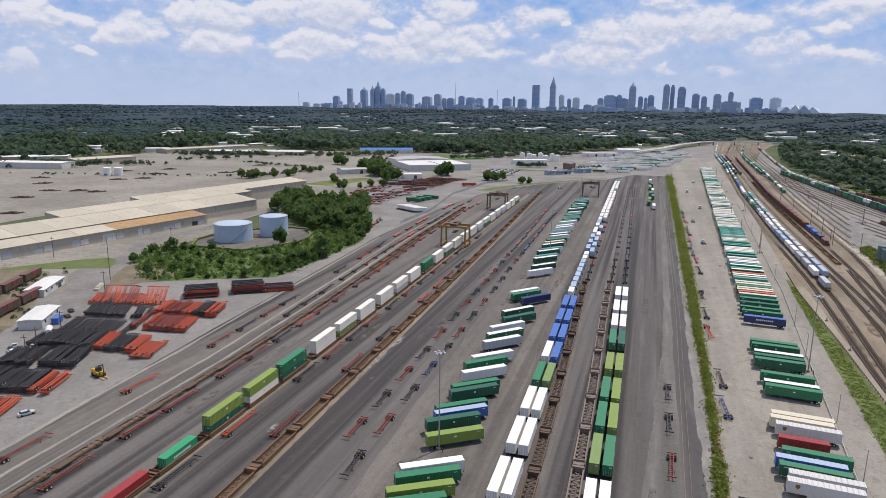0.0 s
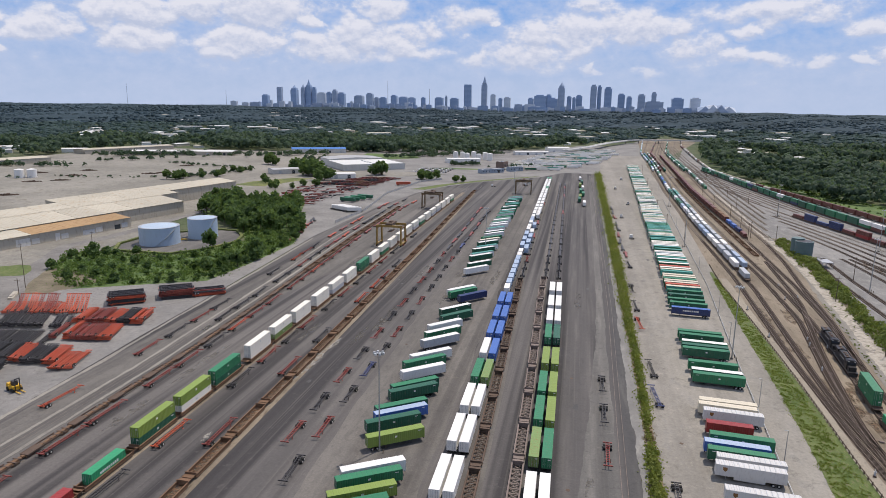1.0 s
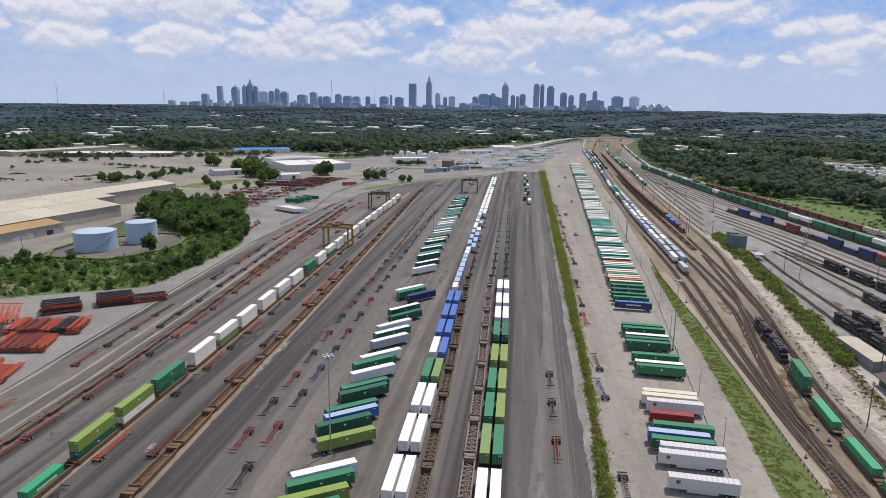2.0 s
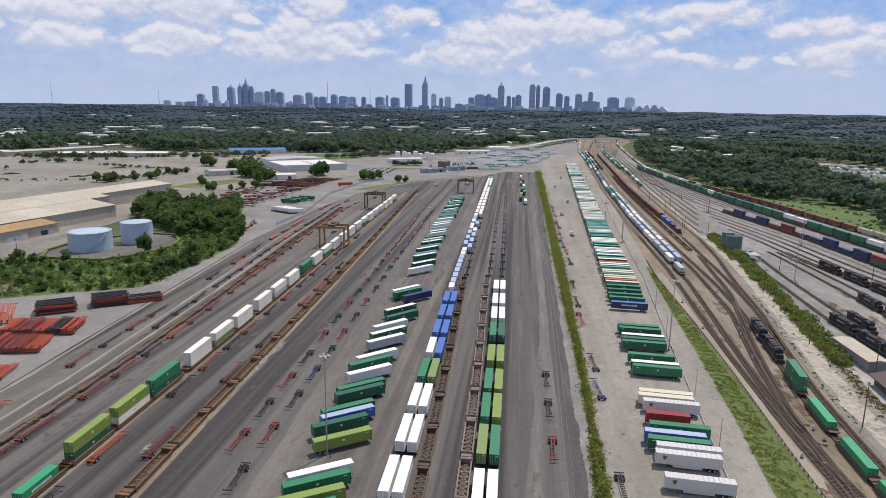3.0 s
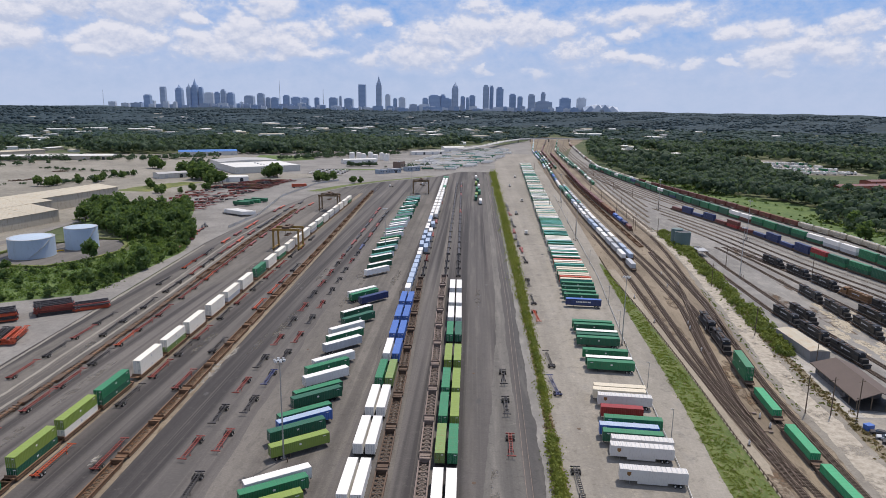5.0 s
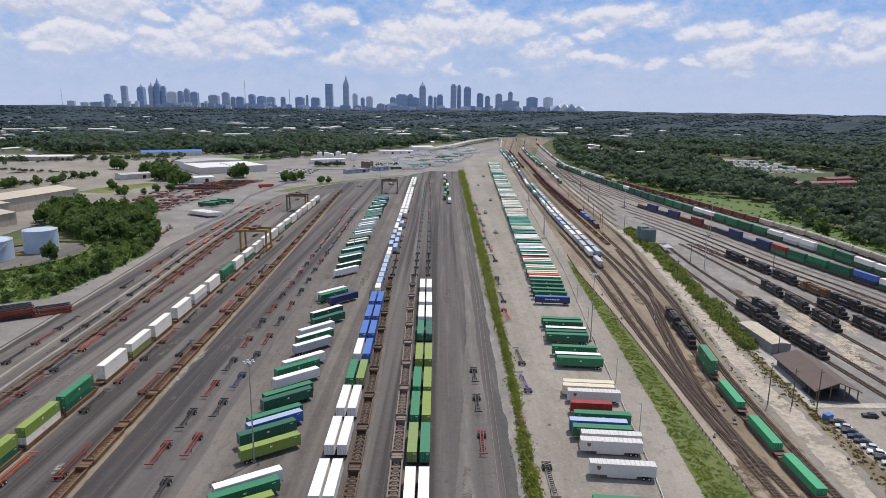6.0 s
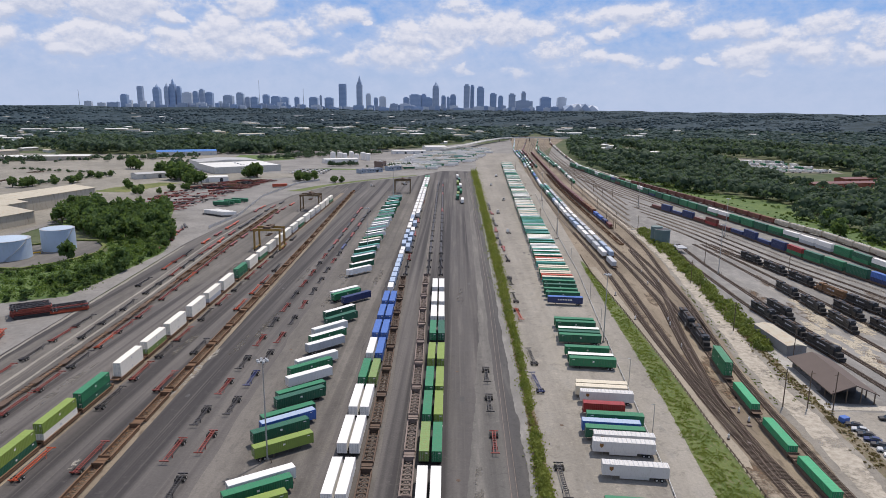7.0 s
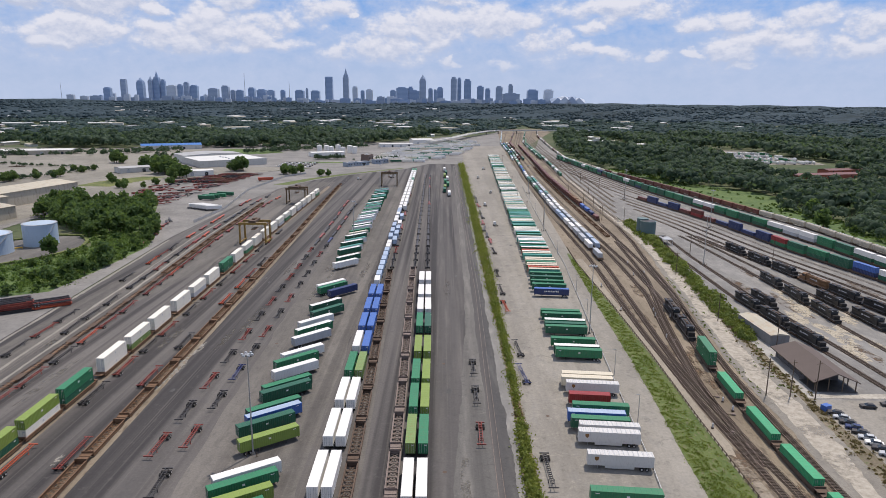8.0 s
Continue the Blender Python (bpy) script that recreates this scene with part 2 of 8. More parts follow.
GREYBALLAST = ground("grey_ballast", (0.165, 0.16, 0.151), (0.25, 0.242, 0.228), 0.03, 3.0, (1, 0.4, 1), 0.95, (0.33, 0.31, 0.27), 0.3, 0.7, 0.0, 0.9, 0.35)
TRACKBED = ground("stained_track_bed", (0.085, 0.068, 0.053), (0.15, 0.124, 0.098), 0.08, 2.0, (1, 0.3, 1), 0.95)
SAND = patchy("pale_sand", (0.3, 0.265, 0.2), (0.5, 0.45, 0.36), 0.22, 0.38, 0.52)
DIRT = ground("pale_dirt", (0.3, 0.278, 0.238), (0.47, 0.437, 0.378), 0.09, 1.5, (1, 0.5, 1), 0.95, (0.2, 0.175, 0.14), 0.8)
DIRTPATCH = patchy("pale_dirt_patches", (0.31, 0.278, 0.23), (0.46, 0.42, 0.355), 0.07, 0.3, 0.52)
ROADGRAVEL = ground("road_gravel", (0.17, 0.157, 0.136), (0.25, 0.232, 0.202), 0.1, 2.2, (1, 0.5, 1), 0.95, (0.15, 0.13, 0.1), 0.6)
SCRUBSOIL = ground("weedy_soil", (0.13, 0.108, 0.074), (0.21, 0.178, 0.128), 0.08, 1.5, (1, 1, 1), 0.95, (0.09, 0.11, 0.04), 0.8)
SOIL = ground("brown_soil", (0.17, 0.13, 0.09), (0.24, 0.19, 0.13), 0.08, 1.5, (1, 1, 1), 0.95)
MIDASPHALT = ground("mid_grey_asphalt", (0.1, 0.096, 0.09), (0.158, 0.149, 0.137), 0.025, 1.6, (1, 0.1, 1), 0.87, (0.2, 0.19, 0.17), 0.5, 0.3, 0.3)
OILASPHALT = ground("tarred_asphalt", (0.052, 0.05, 0.05), (0.088, 0.084, 0.08), 0.03, 1.6, (1, 0.1, 1), 0.75, (0.12, 0.115, 0.105), 0.4, 0.3)
SANDYPATH = ground("beige_sand", (0.235, 0.205, 0.163), (0.31, 0.272, 0.215), 0.06, 2.0, (1, 0.3, 1), 0.95, (0.2, 0.165, 0.12), 0.5)
VERGE = ground("verge_grass", (0.075, 0.112, 0.03), (0.125, 0.152, 0.048), 0.1, 3.0, (1, 0.5, 1), 0.9, (0.17, 0.145, 0.095), 0.8, 0.9, 0.0, 1.3)
LANEGREY = ground("faded_lane_asphalt", (0.15, 0.142, 0.132), (0.225, 0.213, 0.196), 0.06, 1.5, (1, 1, 1), 0.9, (0.11, 0.104, 0.096), 0.6)
PALEAPRON = ground("pale_gravel", (0.29, 0.277, 0.253), (0.38, 0.364, 0.335), 0.1, 2.0, (1, 1, 1), 0.95)
GRASS = ground("grass", (0.078, 0.105, 0.03), (0.165, 0.178, 0.055), 0.06, 2.0, (1, 1, 1), 0.9, (0.25, 0.205, 0.125), 0.55, 0.8)
FIELD = ground("field_grass", (0.06, 0.105, 0.032), (0.108, 0.158, 0.047), 0.03, 1.0, (1, 1, 1), 0.9, (0.17, 0.19, 0.08), 0.4, 0.8)
LAND = ground("open_land", (0.05, 0.075, 0.03), (0.1, 0.11, 0.055), 0.006, 0.3, (1, 1, 1), 0.95, (0.17, 0.15, 0.11), 0.25)

GREEN = paint("green_paint", (0.018, 0.17, 0.075))
DKGREEN = paint("dark_green_paint", (0.012, 0.10, 0.055))
TEAL = paint("teal_paint", (0.05, 0.26, 0.21))
LIME = paint("lime_paint", (0.19, 0.268, 0.048))
BRIGHTGREEN = paint("bright_green_paint", (0.02, 0.28, 0.12))
IVORY = paint("ivory_paint", (0.74, 0.71, 0.62), 0.45, vary=0.15, dirt=0.3, dirt_rgb=(0.4, 0.34, 0.26))
TOWERTEAL = paint("dull_teal_paint", (0.1, 0.16, 0.16), 0.6)
STOREWALL = paint("weathered_grey_cladding", (0.2, 0.2, 0.205), 0.75, dirt=0.5, scale=0.4)
DKWALL = paint("dark_grey_cladding", (0.1, 0.095, 0.1), 0.8, scale=0.3)
OLIVE = paint("worn_olive_paint", (0.15, 0.24, 0.07), dirt=0.75, dirt_rgb=(0.25, 0.11, 0.04))
WHITE = paint("white_paint", (0.74, 0.725, 0.69), 0.4, vary=0.14, dirt=0.16)
CREAM = paint("cream_paint", (0.6, 0.54, 0.42), vary=0.15)
GREYP = paint("grey_paint", (0.42, 0.44, 0.46), vary=0.2)
BLUE = paint("blue_paint", (0.05, 0.13, 0.4))
NAVY = paint("navy_paint", (0.016, 0.032, 0.11))
PALEBLUE = paint("pale_blue_paint", (0.33, 0.41, 0.53))
RED = paint("red_paint", (0.27, 0.022, 0.022))
MAROON = paint("maroon_paint", (0.135, 0.036, 0.027), dirt=0.5)
ORANGE = paint("orange_paint", (0.45, 0.075, 0.03), dirt=0.4)
RUSTRED = paint("faded_red_paint", (0.235, 0.042, 0.03), dirt=0.6)
LOCO = paint("locomotive_black_paint", (0.012, 0.012, 0.014), 0.42, dirt=0.25, dirt_rgb=(0.05, 0.042, 0.035))
OCHRE = paint("weathered_orange_brown_paint", (0.17, 0.085, 0.035), 0.6, dirt=0.6)
BLACKP = paint("black_paint", (0.034, 0.032, 0.035), 0.5, dirt=0.5, dirt_rgb=(0.09, 0.075, 0.06))
STEELBLUE = paint("chassis_blue_paint", (0.045, 0.06, 0.16))
CRANE = paint("weathered_ochre_paint", (0.27, 0.165, 0.035), dirt=0.6)
BROWNCRANE = paint("weathered_brown_crane_paint", (0.13, 0.085, 0.04), dirt=0.6)
YELLOW = paint("yellow_paint", (0.62, 0.36, 0.02))
RUST = paint("brown_rusty_steel", (0.155, 0.085, 0.045), 0.8, vary=0.5, dirt=0.7, dirt_rgb=(0.09, 0.05, 0.03))
DKRUST = paint("dark_rusty_steel", (0.1, 0.065, 0.045), 0.8, vary=0.4, dirt=0.6, dirt_rgb=(0.05, 0.035, 0.03))
DUSTYSTEEL = paint("dusty_grey_brown_steel", (0.19, 0.15, 0.132), 0.8, vary=0.4, dirt=0.5, dirt_rgb=(0.09, 0.06, 0.05))
TYRE = paint("tyre_rubber", (0.018, 0.018, 0.018), 0.85, dirt=0.4)
RAIL = paint("rail_steel", (0.2, 0.15, 0.12), 0.45, 0.6)
SLEEPER = paint("sleeper_timber", (0.075, 0.055, 0.042), 0.9, dirt=0.5)
HUB = paint("pale_wheel_hub", (0.5, 0.49, 0.46), 0.5)
STEEL = paint("galvanised_steel", (0.42, 0.43, 0.44), 0.45, 0.7)
TIMBER = paint("weathered_timber", (0.12, 0.09, 0.065), 0.9)
TANKP = paint("pale_blue_tank_paint", (0.38, 0.47, 0.57), 0.5, vary=0.15, dirt=0.15, scale=0.3)
WALLTAN = paint("tan_metal_cladding", (0.42, 0.38, 0.31), 0.7, dirt=0.5, scale=0.2)
ROOFTAN = paint("sun_bleached_roofing", (0.43, 0.395, 0.315), 0.75, vary=0.3, dirt=0.35, dirt_rgb=(0.35, 0.2, 0.09), scale=0.12)
ROOFRUST = paint("rust_stained_roofing", (0.35, 0.225, 0.11), 0.8, vary=0.4, dirt=0.6, dirt_rgb=(0.2, 0.1, 0.04), scale=0.15)
ROOFGREY = paint("grey_metal_roofing", (0.36, 0.36, 0.36), 0.6, vary=0.3, scale=0.2)
TRAILERWHITE = paint("chalky_white_trailer_paint", (0.56, 0.55, 0.535), 0.45, vary=0.12, dirt=0.2)
ROOFWHITE = paint("white_roof_membrane", (0.6, 0.6, 0.58), 0.7, vary=0.15, dirt=0.2, scale=0.2)
ROOFBROWN = paint("brown_shingles", (0.115, 0.09, 0.08), 0.9, scale=0.6)
ROOFBLUE = paint("bright_blue_roofing", (0.03, 0.14, 0.4), 0.5, scale=0.3)
BRICKRED = paint("red_brick_wall", (0.3, 0.09, 0.06), 0.9, scale=0.3)
BROWNWALL = paint("brown_cladding", (0.17, 0.12, 0.1), 0.8, scale=0.3)
BLUEGREYWALL = paint("blue_grey_cladding", (0.26, 0.31, 0.37), 0.7, scale=0.3)
DARKGLASS = paint("dark_window_glass", (0.03, 0.04, 0.05), 0.15, dirt=0.1)
WALLPALE = paint("pale_wall", (0.55, 0.54, 0.51), 0.8, scale=0.3)
SPILL = patchy("pale_powder", (0.24, 0.225, 0.2), (0.42, 0.4, 0.36), 0.5)
DUST = patchy("loose_dust", (0.115, 0.107, 0.096), (0.155, 0.145, 0.13), 0.12, 0.45, 0.62)
RUSTDUST = patchy("rust_dust", (0.1, 0.068, 0.045), (0.16, 0.115, 0.08), 0.15, 0.42, 0.6)
OILY = ground("oily_asphalt", (0.05, 0.048, 0.046), (0.08, 0.076, 0.072), 0.3, 2.0, (1, 1, 1), 0.6)
LOGO = paint("brown_and_gold_badge", (0.2, 0.09, 0.02), 0.5)
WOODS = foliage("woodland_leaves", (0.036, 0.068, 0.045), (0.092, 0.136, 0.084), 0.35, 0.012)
# woodland leaves again, with the blue of distance haze put into the colour
HAZYFARWOODS = foliage("distant_woodland_leaves", (0.034, 0.066, 0.066), (0.08, 0.124, 0.122), 0.09, 0.003)
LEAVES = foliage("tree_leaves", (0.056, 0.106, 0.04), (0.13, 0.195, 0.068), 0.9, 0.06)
# the same leaves under still more painted haze, for the skyline woods
HAZYHORIZONWOODS = foliage("horizon_woodland_leaves", (0.024, 0.047, 0.06), (0.074, 0.116, 0.142), 0.05, 0.0025)
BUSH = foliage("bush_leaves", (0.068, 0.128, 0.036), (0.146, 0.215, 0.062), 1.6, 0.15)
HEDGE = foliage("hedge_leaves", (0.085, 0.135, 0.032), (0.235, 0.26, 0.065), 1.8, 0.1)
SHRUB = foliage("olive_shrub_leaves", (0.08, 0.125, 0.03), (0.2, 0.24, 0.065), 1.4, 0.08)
BARK = paint("bark", (0.1, 0.075, 0.05), 0.95)


def tower_skin(name, rgb, rgb2):
    """Curtain wall: storeys and bays of glass in stone or metal."""
    mat, k = material(name)
    co = k.t.nodes.new("ShaderNodeTexCoord").outputs["Object"]
    xyz = k.n("ShaderNodeSeparateXYZ", i0=co)
    storey = k.ramp(k.m("FRACT", k.m("MULTIPLY", xyz.outputs[2], 0.125)), 0.35, 0.55)
    bay = k.ramp(k.m("FRACT", k.m("MULTIPLY", k.m("ADD", xyz.outputs[0], xyz.outputs[1]), 0.16)), 0.3, 0.5)
    c = k.mix(k.m("MULTIPLY", k.m("ADD", storey, bay), 0.5), rgb, rgb2)
    finish(k, c, 0.35)
    return mat


# skyline walls: the blue of distance haze is mixed into all three colours
TOWER_HAZE_BLUE = tower_skin("blue_glass_curtain_wall", (0.22, 0.31, 0.47), (0.33, 0.43, 0.59))
TOWER_HAZE_GREY = tower_skin("grey_stone_and_glass", (0.28, 0.35, 0.47), (0.4, 0.47, 0.58))
TOWER_HAZE_PALE = tower_skin("pale_stone_and_glass", (0.5, 0.55, 0.62), (0.62, 0.66, 0.72))


# ---------------------------------------------------------------- builders
class Geo:
    """Collects faces for one mesh."""

    def __init__(self):
        self.v, self.f = [], []

    def add(self, verts, faces):
        n = len(self.v)
        self.v += verts
        self.f += [tuple(i + n for i in f) for f in faces]
        return self

    def box(self, x0, x1, y0, y1, z0, z1):
        return self.add([(x0, y0, z0), (x1, y0, z0), (x1, y1, z0), (x0, y1, z0), (x0, y0, z1), (x1, y0, z1), (x1, y1, z1), (x0, y1, z1)],
                        [(3, 2, 1, 0), (4, 5, 6, 7), (0, 1, 5, 4), (1, 2, 6, 5), (2, 3, 7, 6), (3, 0, 4, 7)])

    def bar(self, a, b, wide, high):
        """A straight bar from a to b."""
        a, b = Vector(a), Vector(b)
        d = (b - a).normalized()
        s = d.cross(Vector((0, 0, 1)))
        s = s.normalized() * wide / 2 if s.length > 1e-4 else Vector((wide / 2, 0, 0))
        u = s.cross(d).normalized() * high / 2
        return self.add([tuple(p + i * s + j * u) for p in (a, b) for i, j in ((-1, -1), (1, -1), (1, 1), (-1, 1))],
                        [(0, 1, 2, 3), (7, 6, 5, 4), (0, 4, 5, 1), (1, 5, 6, 2), (2, 6, 7, 3), (3, 7, 4, 0)])

    def cyl(self, x, y, z0, z1, r0, r1=None, n=12, axis="z"):
        r1 = r0 if r1 is None else r1
        ring = []
        for z, r in ((z0, r0), (z1, r1)):
            for i in range(n):
                c, s = r * math.cos(2 * math.pi * i / n), r * math.sin(2 * math.pi * i / n)
                ring.append((x + c, y + s, z) if axis == "z" else (z, x + c, y + s) if axis == "x" else (x + s, z, y + c))
        return self.add(ring, [tuple(range(n - 1, -1, -1)), tuple(range(n, 2 * n))] + [(i, (i + 1) % n, n + (i + 1) % n, n + i) for i in range(n)])

    def ridged(self, x0, x1, y0, y1, z, pitch=1.15, deep=0.022):
        """One sheet with raised bands across it."""
        n = max(1, int((y1 - y0) / pitch))
        p = (y1 - y0) / n
        prof = []
        for i in range(n):
            a = y0 + i * p
            prof += [(a, z - deep), (a + 0.1 * p, z - deep), (a + 0.16 * p, z), (a + 0.94 * p, z)]
        prof.append((y1, z - deep))
        k = len(self.v)
        for y, h in prof:
            self.v += [(x0, y, h), (x1, y, h)]
        self.f += [(k + 2 * i, k + 2 * i + 1, k + 2 * i + 3, k + 2 * i + 2) for i in range(len(prof) - 1)]
        return self

    def slab(self, outline, z0, z1):
        n = len(outline)
        return self.add([(x, y, z0) for x, y in outline] + [(x, y, z1) for x, y in outline],
                        [tuple(range(n - 1, -1, -1)), tuple(range(n, 2 * n))] + [(i, (i + 1) % n, n + (i + 1) % n, n + i) for i in range(n)])

    def gable(self, x0, x1, y0, y1, z0, z1, over=0.0):
        """A ridged roof along y."""
        x0, x1, y0, y1, xm = x0 - over, x1 + over, y0 - over, y1 + over, (x0 + x1) / 2
        return self.add([(x0, y0, z0), (x1, y0, z0), (x1, y1, z0), (x0, y1, z0), (xm, y0, z1), (xm, y1, z1)],
                        [(3, 2, 1, 0), (0, 1, 4), (2, 3, 5), (1, 2, 5, 4), (3, 0, 4, 5)])

    def mesh(self, name, mat, smooth=False):
        me = bpy.data.meshes.new(name)
        me.from_pydata(self.v, [], self.f)
        me.materials.append(mat)
        if smooth:
            me.polygons.foreach_set("use_smooth", [True] * len(me.polygons))
        me.update()
        return me


def part(name, geo, mat, parent, label="", smooth=False):
    ob = new(name, geo.mesh(name, mat, smooth))
    ob.parent = parent
    return tagged(ob, label)


def thing(name, label, category, group="", kind=""):
    return tagged(new(name), label, category, group, kind)


def solid(name, geo, mat, label, category, group="", kind="", smooth=False):
    return tagged(new(name, geo.mesh(name, mat, smooth)), label, category, group, kind)


MADE = {}


def put(key, build, x, y, z=0.0, turn=0.0):
    """A repeat of the thing under key, built the first time."""
    m = pose(x, y, z, 0, 0, turn)
    if key in MADE:
        return copy_thing(MADE[key], m)
    ob = MADE[key] = build()
    ob.matrix_basis = m
    return ob


def along(rows, y):
    """Piecewise straight line x(y) through rows of (y, x)."""
    return float(np.interp(y, [r[0] for r in rows], [r[1] for r in rows]))


def turn_of(rows, y):
    return -math.degrees(math.atan((along(rows, y + 10) - along(rows, y - 10)) / 20))


rng = random.Random(7)
nrng = np.random.default_rng(11)


# ---------------------------------------------------------------- the ground
def rise(x, y):
    """The land beyond the yard climbs to low hills."""
    r = np.hypot(x, y)
    t = np.clip((r - 2000) / 2700, 0, 1)
    wav = np.sin(x * 0.0021 + 1.0) * np.cos(y * 0.0017) + 0.5 * np.sin(x * 0.0043 + y * 0.0031)
    return t * t * (3 - 2 * t) * 55 + np.clip((r - 2100) / 900, 0, 1) * 2.5 * wav


def land():
    g = Geo()
    radii = [0.0] + list(np.geomspace(40, 4960, 60))
    n = 96
    for r in radii[1:]:
        for i in range(n):
            x, y = r * math.sin(2 * math.pi * i / n), r * math.cos(2 * math.pi * i / n)
            g.v.append((x, y, float(rise(x, y)) - 0.25))
    m = len(radii) - 1
    g.f = [(j * n + i, j * n + (i + 1) % n, (j + 1) * n + (i + 1) % n, (j + 1) * n + i) for j in range(m - 1) for i in range(n)]
    g.f = [f[::-1] for f in g.f]
    g.v.append((0, 0, -0.25))
    g.f += [((i + 1) % n, i, len(g.v) - 1) for i in range(n)]
    solid("ground", g, LAND, "rolling open land under woods reaching the horizon", "ground", kind="structure")


land()


def strip(name, rows, z, mat, label, category="ground"):
    """A paved or planted band: rows of (y, x left, x right)."""
    g = Geo()
    for y, a, b in rows:
        g.v += [(a, y, z), (b, y, z), (a, y, z - 0.2), (b, y, z - 0.2)]
    for i in range(len(rows) - 1):
        k = 4 * i
        g.f += [(k, k + 1, k + 5, k + 4), (k + 2, k, k + 4, k + 6), (k + 1, k + 3, k + 7, k + 5)]
    g.f += [(0, 2, 3, 1), (4 * len(rows) - 4, 4 * len(rows) - 3, 4 * len(rows) - 1, 4 * len(rows) - 2)]
    return solid(name, g, mat, label, category, kind="structure")


def ragged(rows, amp=0.8, step=2.0, seed=3):
    """The same rows with worn, uneven edges."""
    r2 = np.random.default_rng(seed)
    ys = np.arange(rows[0][0], rows[-1][0] + 0.1, step)
    out = [ys]
    for j in (1, 2):
        x = np.interp(ys, [r[0] for r in rows], [r[j] for r in rows])
        coarse = np.interp(ys, np.arange(ys[0], ys[-1] + 9, 9.0), r2.normal(size=len(np.arange(ys[0], ys[-1] + 9, 9.0))))
        out.append(x + amp * (coarse * 0.7 + r2.normal(size=len(ys)) * 0.35))
    return [tuple(float(v) for v in r) for r in zip(*out)]


strip("pavement_yard", [(-120, -150, 17.5), (40, -152, 18.6), (150, -161, 19.0), (230, -166, 19.6), (340, -172, 20.2), (420, -178, 20.6), (560, -176, 21), (660, -166, 21.2),
                        (730, -146, 21.4), (780, -118, 21.5), (820, -86, 21.6), (860, -50, 21.7), (930, -22, 22)], 0.0, ASPHALT,
      "dark worn asphalt of the container yard with tyre bands", "asphalt")
strip("pavement_worn", ragged([(-120, -56, -32), (60, -58, -33), (130, -62, -33.6), (250, -66, -35), (420, -70, -38), (560, -73, -40), (700, -74, -44)], 0.5, 7.0, 12), 0.008, WORNASPHALT, "paler dusty asphalt under the slanted trailers", "asphalt")
strip("pavement_lot", [(-120, 20, 52), (40, 22, 61), (136, 23.6, 65.4), (196, 24.2, 69), (268, 25.2, 71), (343, 26.5, 74), (400, 27.2, 77), (545, 27.6, 84), (700, 27.7, 90), (945, 28, 98), (1100, 32, 104), (1300, 60, 118)], 0.0, CONCRETE,
      "pale grey concrete trailer lot with a service road", "concrete")
strip("soil_hedge_bank", [(-120, 17.5, 20), (60, 18.6, 23), (138, 19, 23.7), (227, 19.6, 24.5), (470, 20.8, 27.4), (940, 21.4, 28)], -0.02, SOIL, "brown soil under the hedge", "soil")
strip("pavement_lane", ragged([(-120, 1, 13.2), (140, 3, 13.2), (175, 5.3, 13.2), (207, 7, 13.2), (251, 9.2, 13.4), (316, 10.6, 13.8), (420, 11, 14), (700, 11.6, 14.5), (900, 12, 14.5)], 0.25, 2.0, 41), 0.004, MIDASPHALT, "mid-grey asphalt lane with old joints", "asphalt")
strip("pavement_dark_edge", ragged([(-120, 15.2, 18.2), (140, 15.3, 18.6), (240, 16.0, 18.8), (420, 17.2, 20), (700, 18, 20.4), (900, 18.5, 20.6)], 0.15, 3.0, 42), 0.006, OILASPHALT, "dark tarred strip beside the sunk rails", "asphalt")
strip("gravel_edge", ragged([(-120, 18.2, 19.6), (140, 18.5, 20), (192, 18.6, 21.7), (240, 18.7, 21.8), (420, 19.9, 21.6), (700, 20.2, 22), (900, 20.5, 22)], 0.35, 1.5, 43), 0.01, GREYBALLAST, "pale crumbled edge of the paving below the hedge", "gravel")
strip("sandy_path", ragged([(-120, 68, 74), (60, 72, 77), (137, 74, 77.8), (172, 74.3, 77.5), (196, 75, 77.6), (230, 75.9, 78.4), (285, 76.2, 79.5), (370, 75.6, 81)], 0.2, 2.0, 44), 0.0, SANDYPATH, "beige sandy path between fence and track", "path")
strip("grass_verge", ragged([(-120, 50, 70), (60, 57.5, 72), (136, 62.3, 74), (150, 63, 74), (163, 63.6, 74.2), (177, 64.8, 74.4), (195, 66, 75), (220, 67.4, 75.6), (253, 68.5, 76), (309, 70.6, 76), (357, 72.8, 75.3), (385, 74.4, 75.9)], 0.14, 1.5), 0.06, VERGE, "green grass verge with bare soil along the fence", "grass")
strip("ballast_bed", [(-120, 66, 106), (60, 70, 107), (155, 73, 106.5), (205, 74.8, 106), (285, 74.8, 113), (356, 73.9, 130), (420, 77, 136), (560, 84, 135.5), (750, 91, 143), (1020, 101, 160), (1370, 118, 179),
                      (1880, 150, 300), (2150, 215, 312), (2300, 262, 326), (2900, 296, 330)], -0.03, BALLAST, "brown stained ballast of the main tracks", "ballast")
strip("road_base", ragged([(-120, 92, 108), (60, 93.5, 108), (140, 94.5, 107.5), (157, 97.6, 108.5), (195, 99.6, 112.5), (218, 101.4, 114), (247, 105.4, 116.5), (285, 110.5, 119.8), (322, 115.4, 124.4), (350, 118.5, 127), (384, 124, 130.5), (440, 128.5, 135), (498, 130.5, 136.5), (563, 132.5, 139), (750, 140.5, 147)], 0.5, 2.0, 51), 0.004, ROADGRAVEL, "grey gravel base of the dirt road", "road")
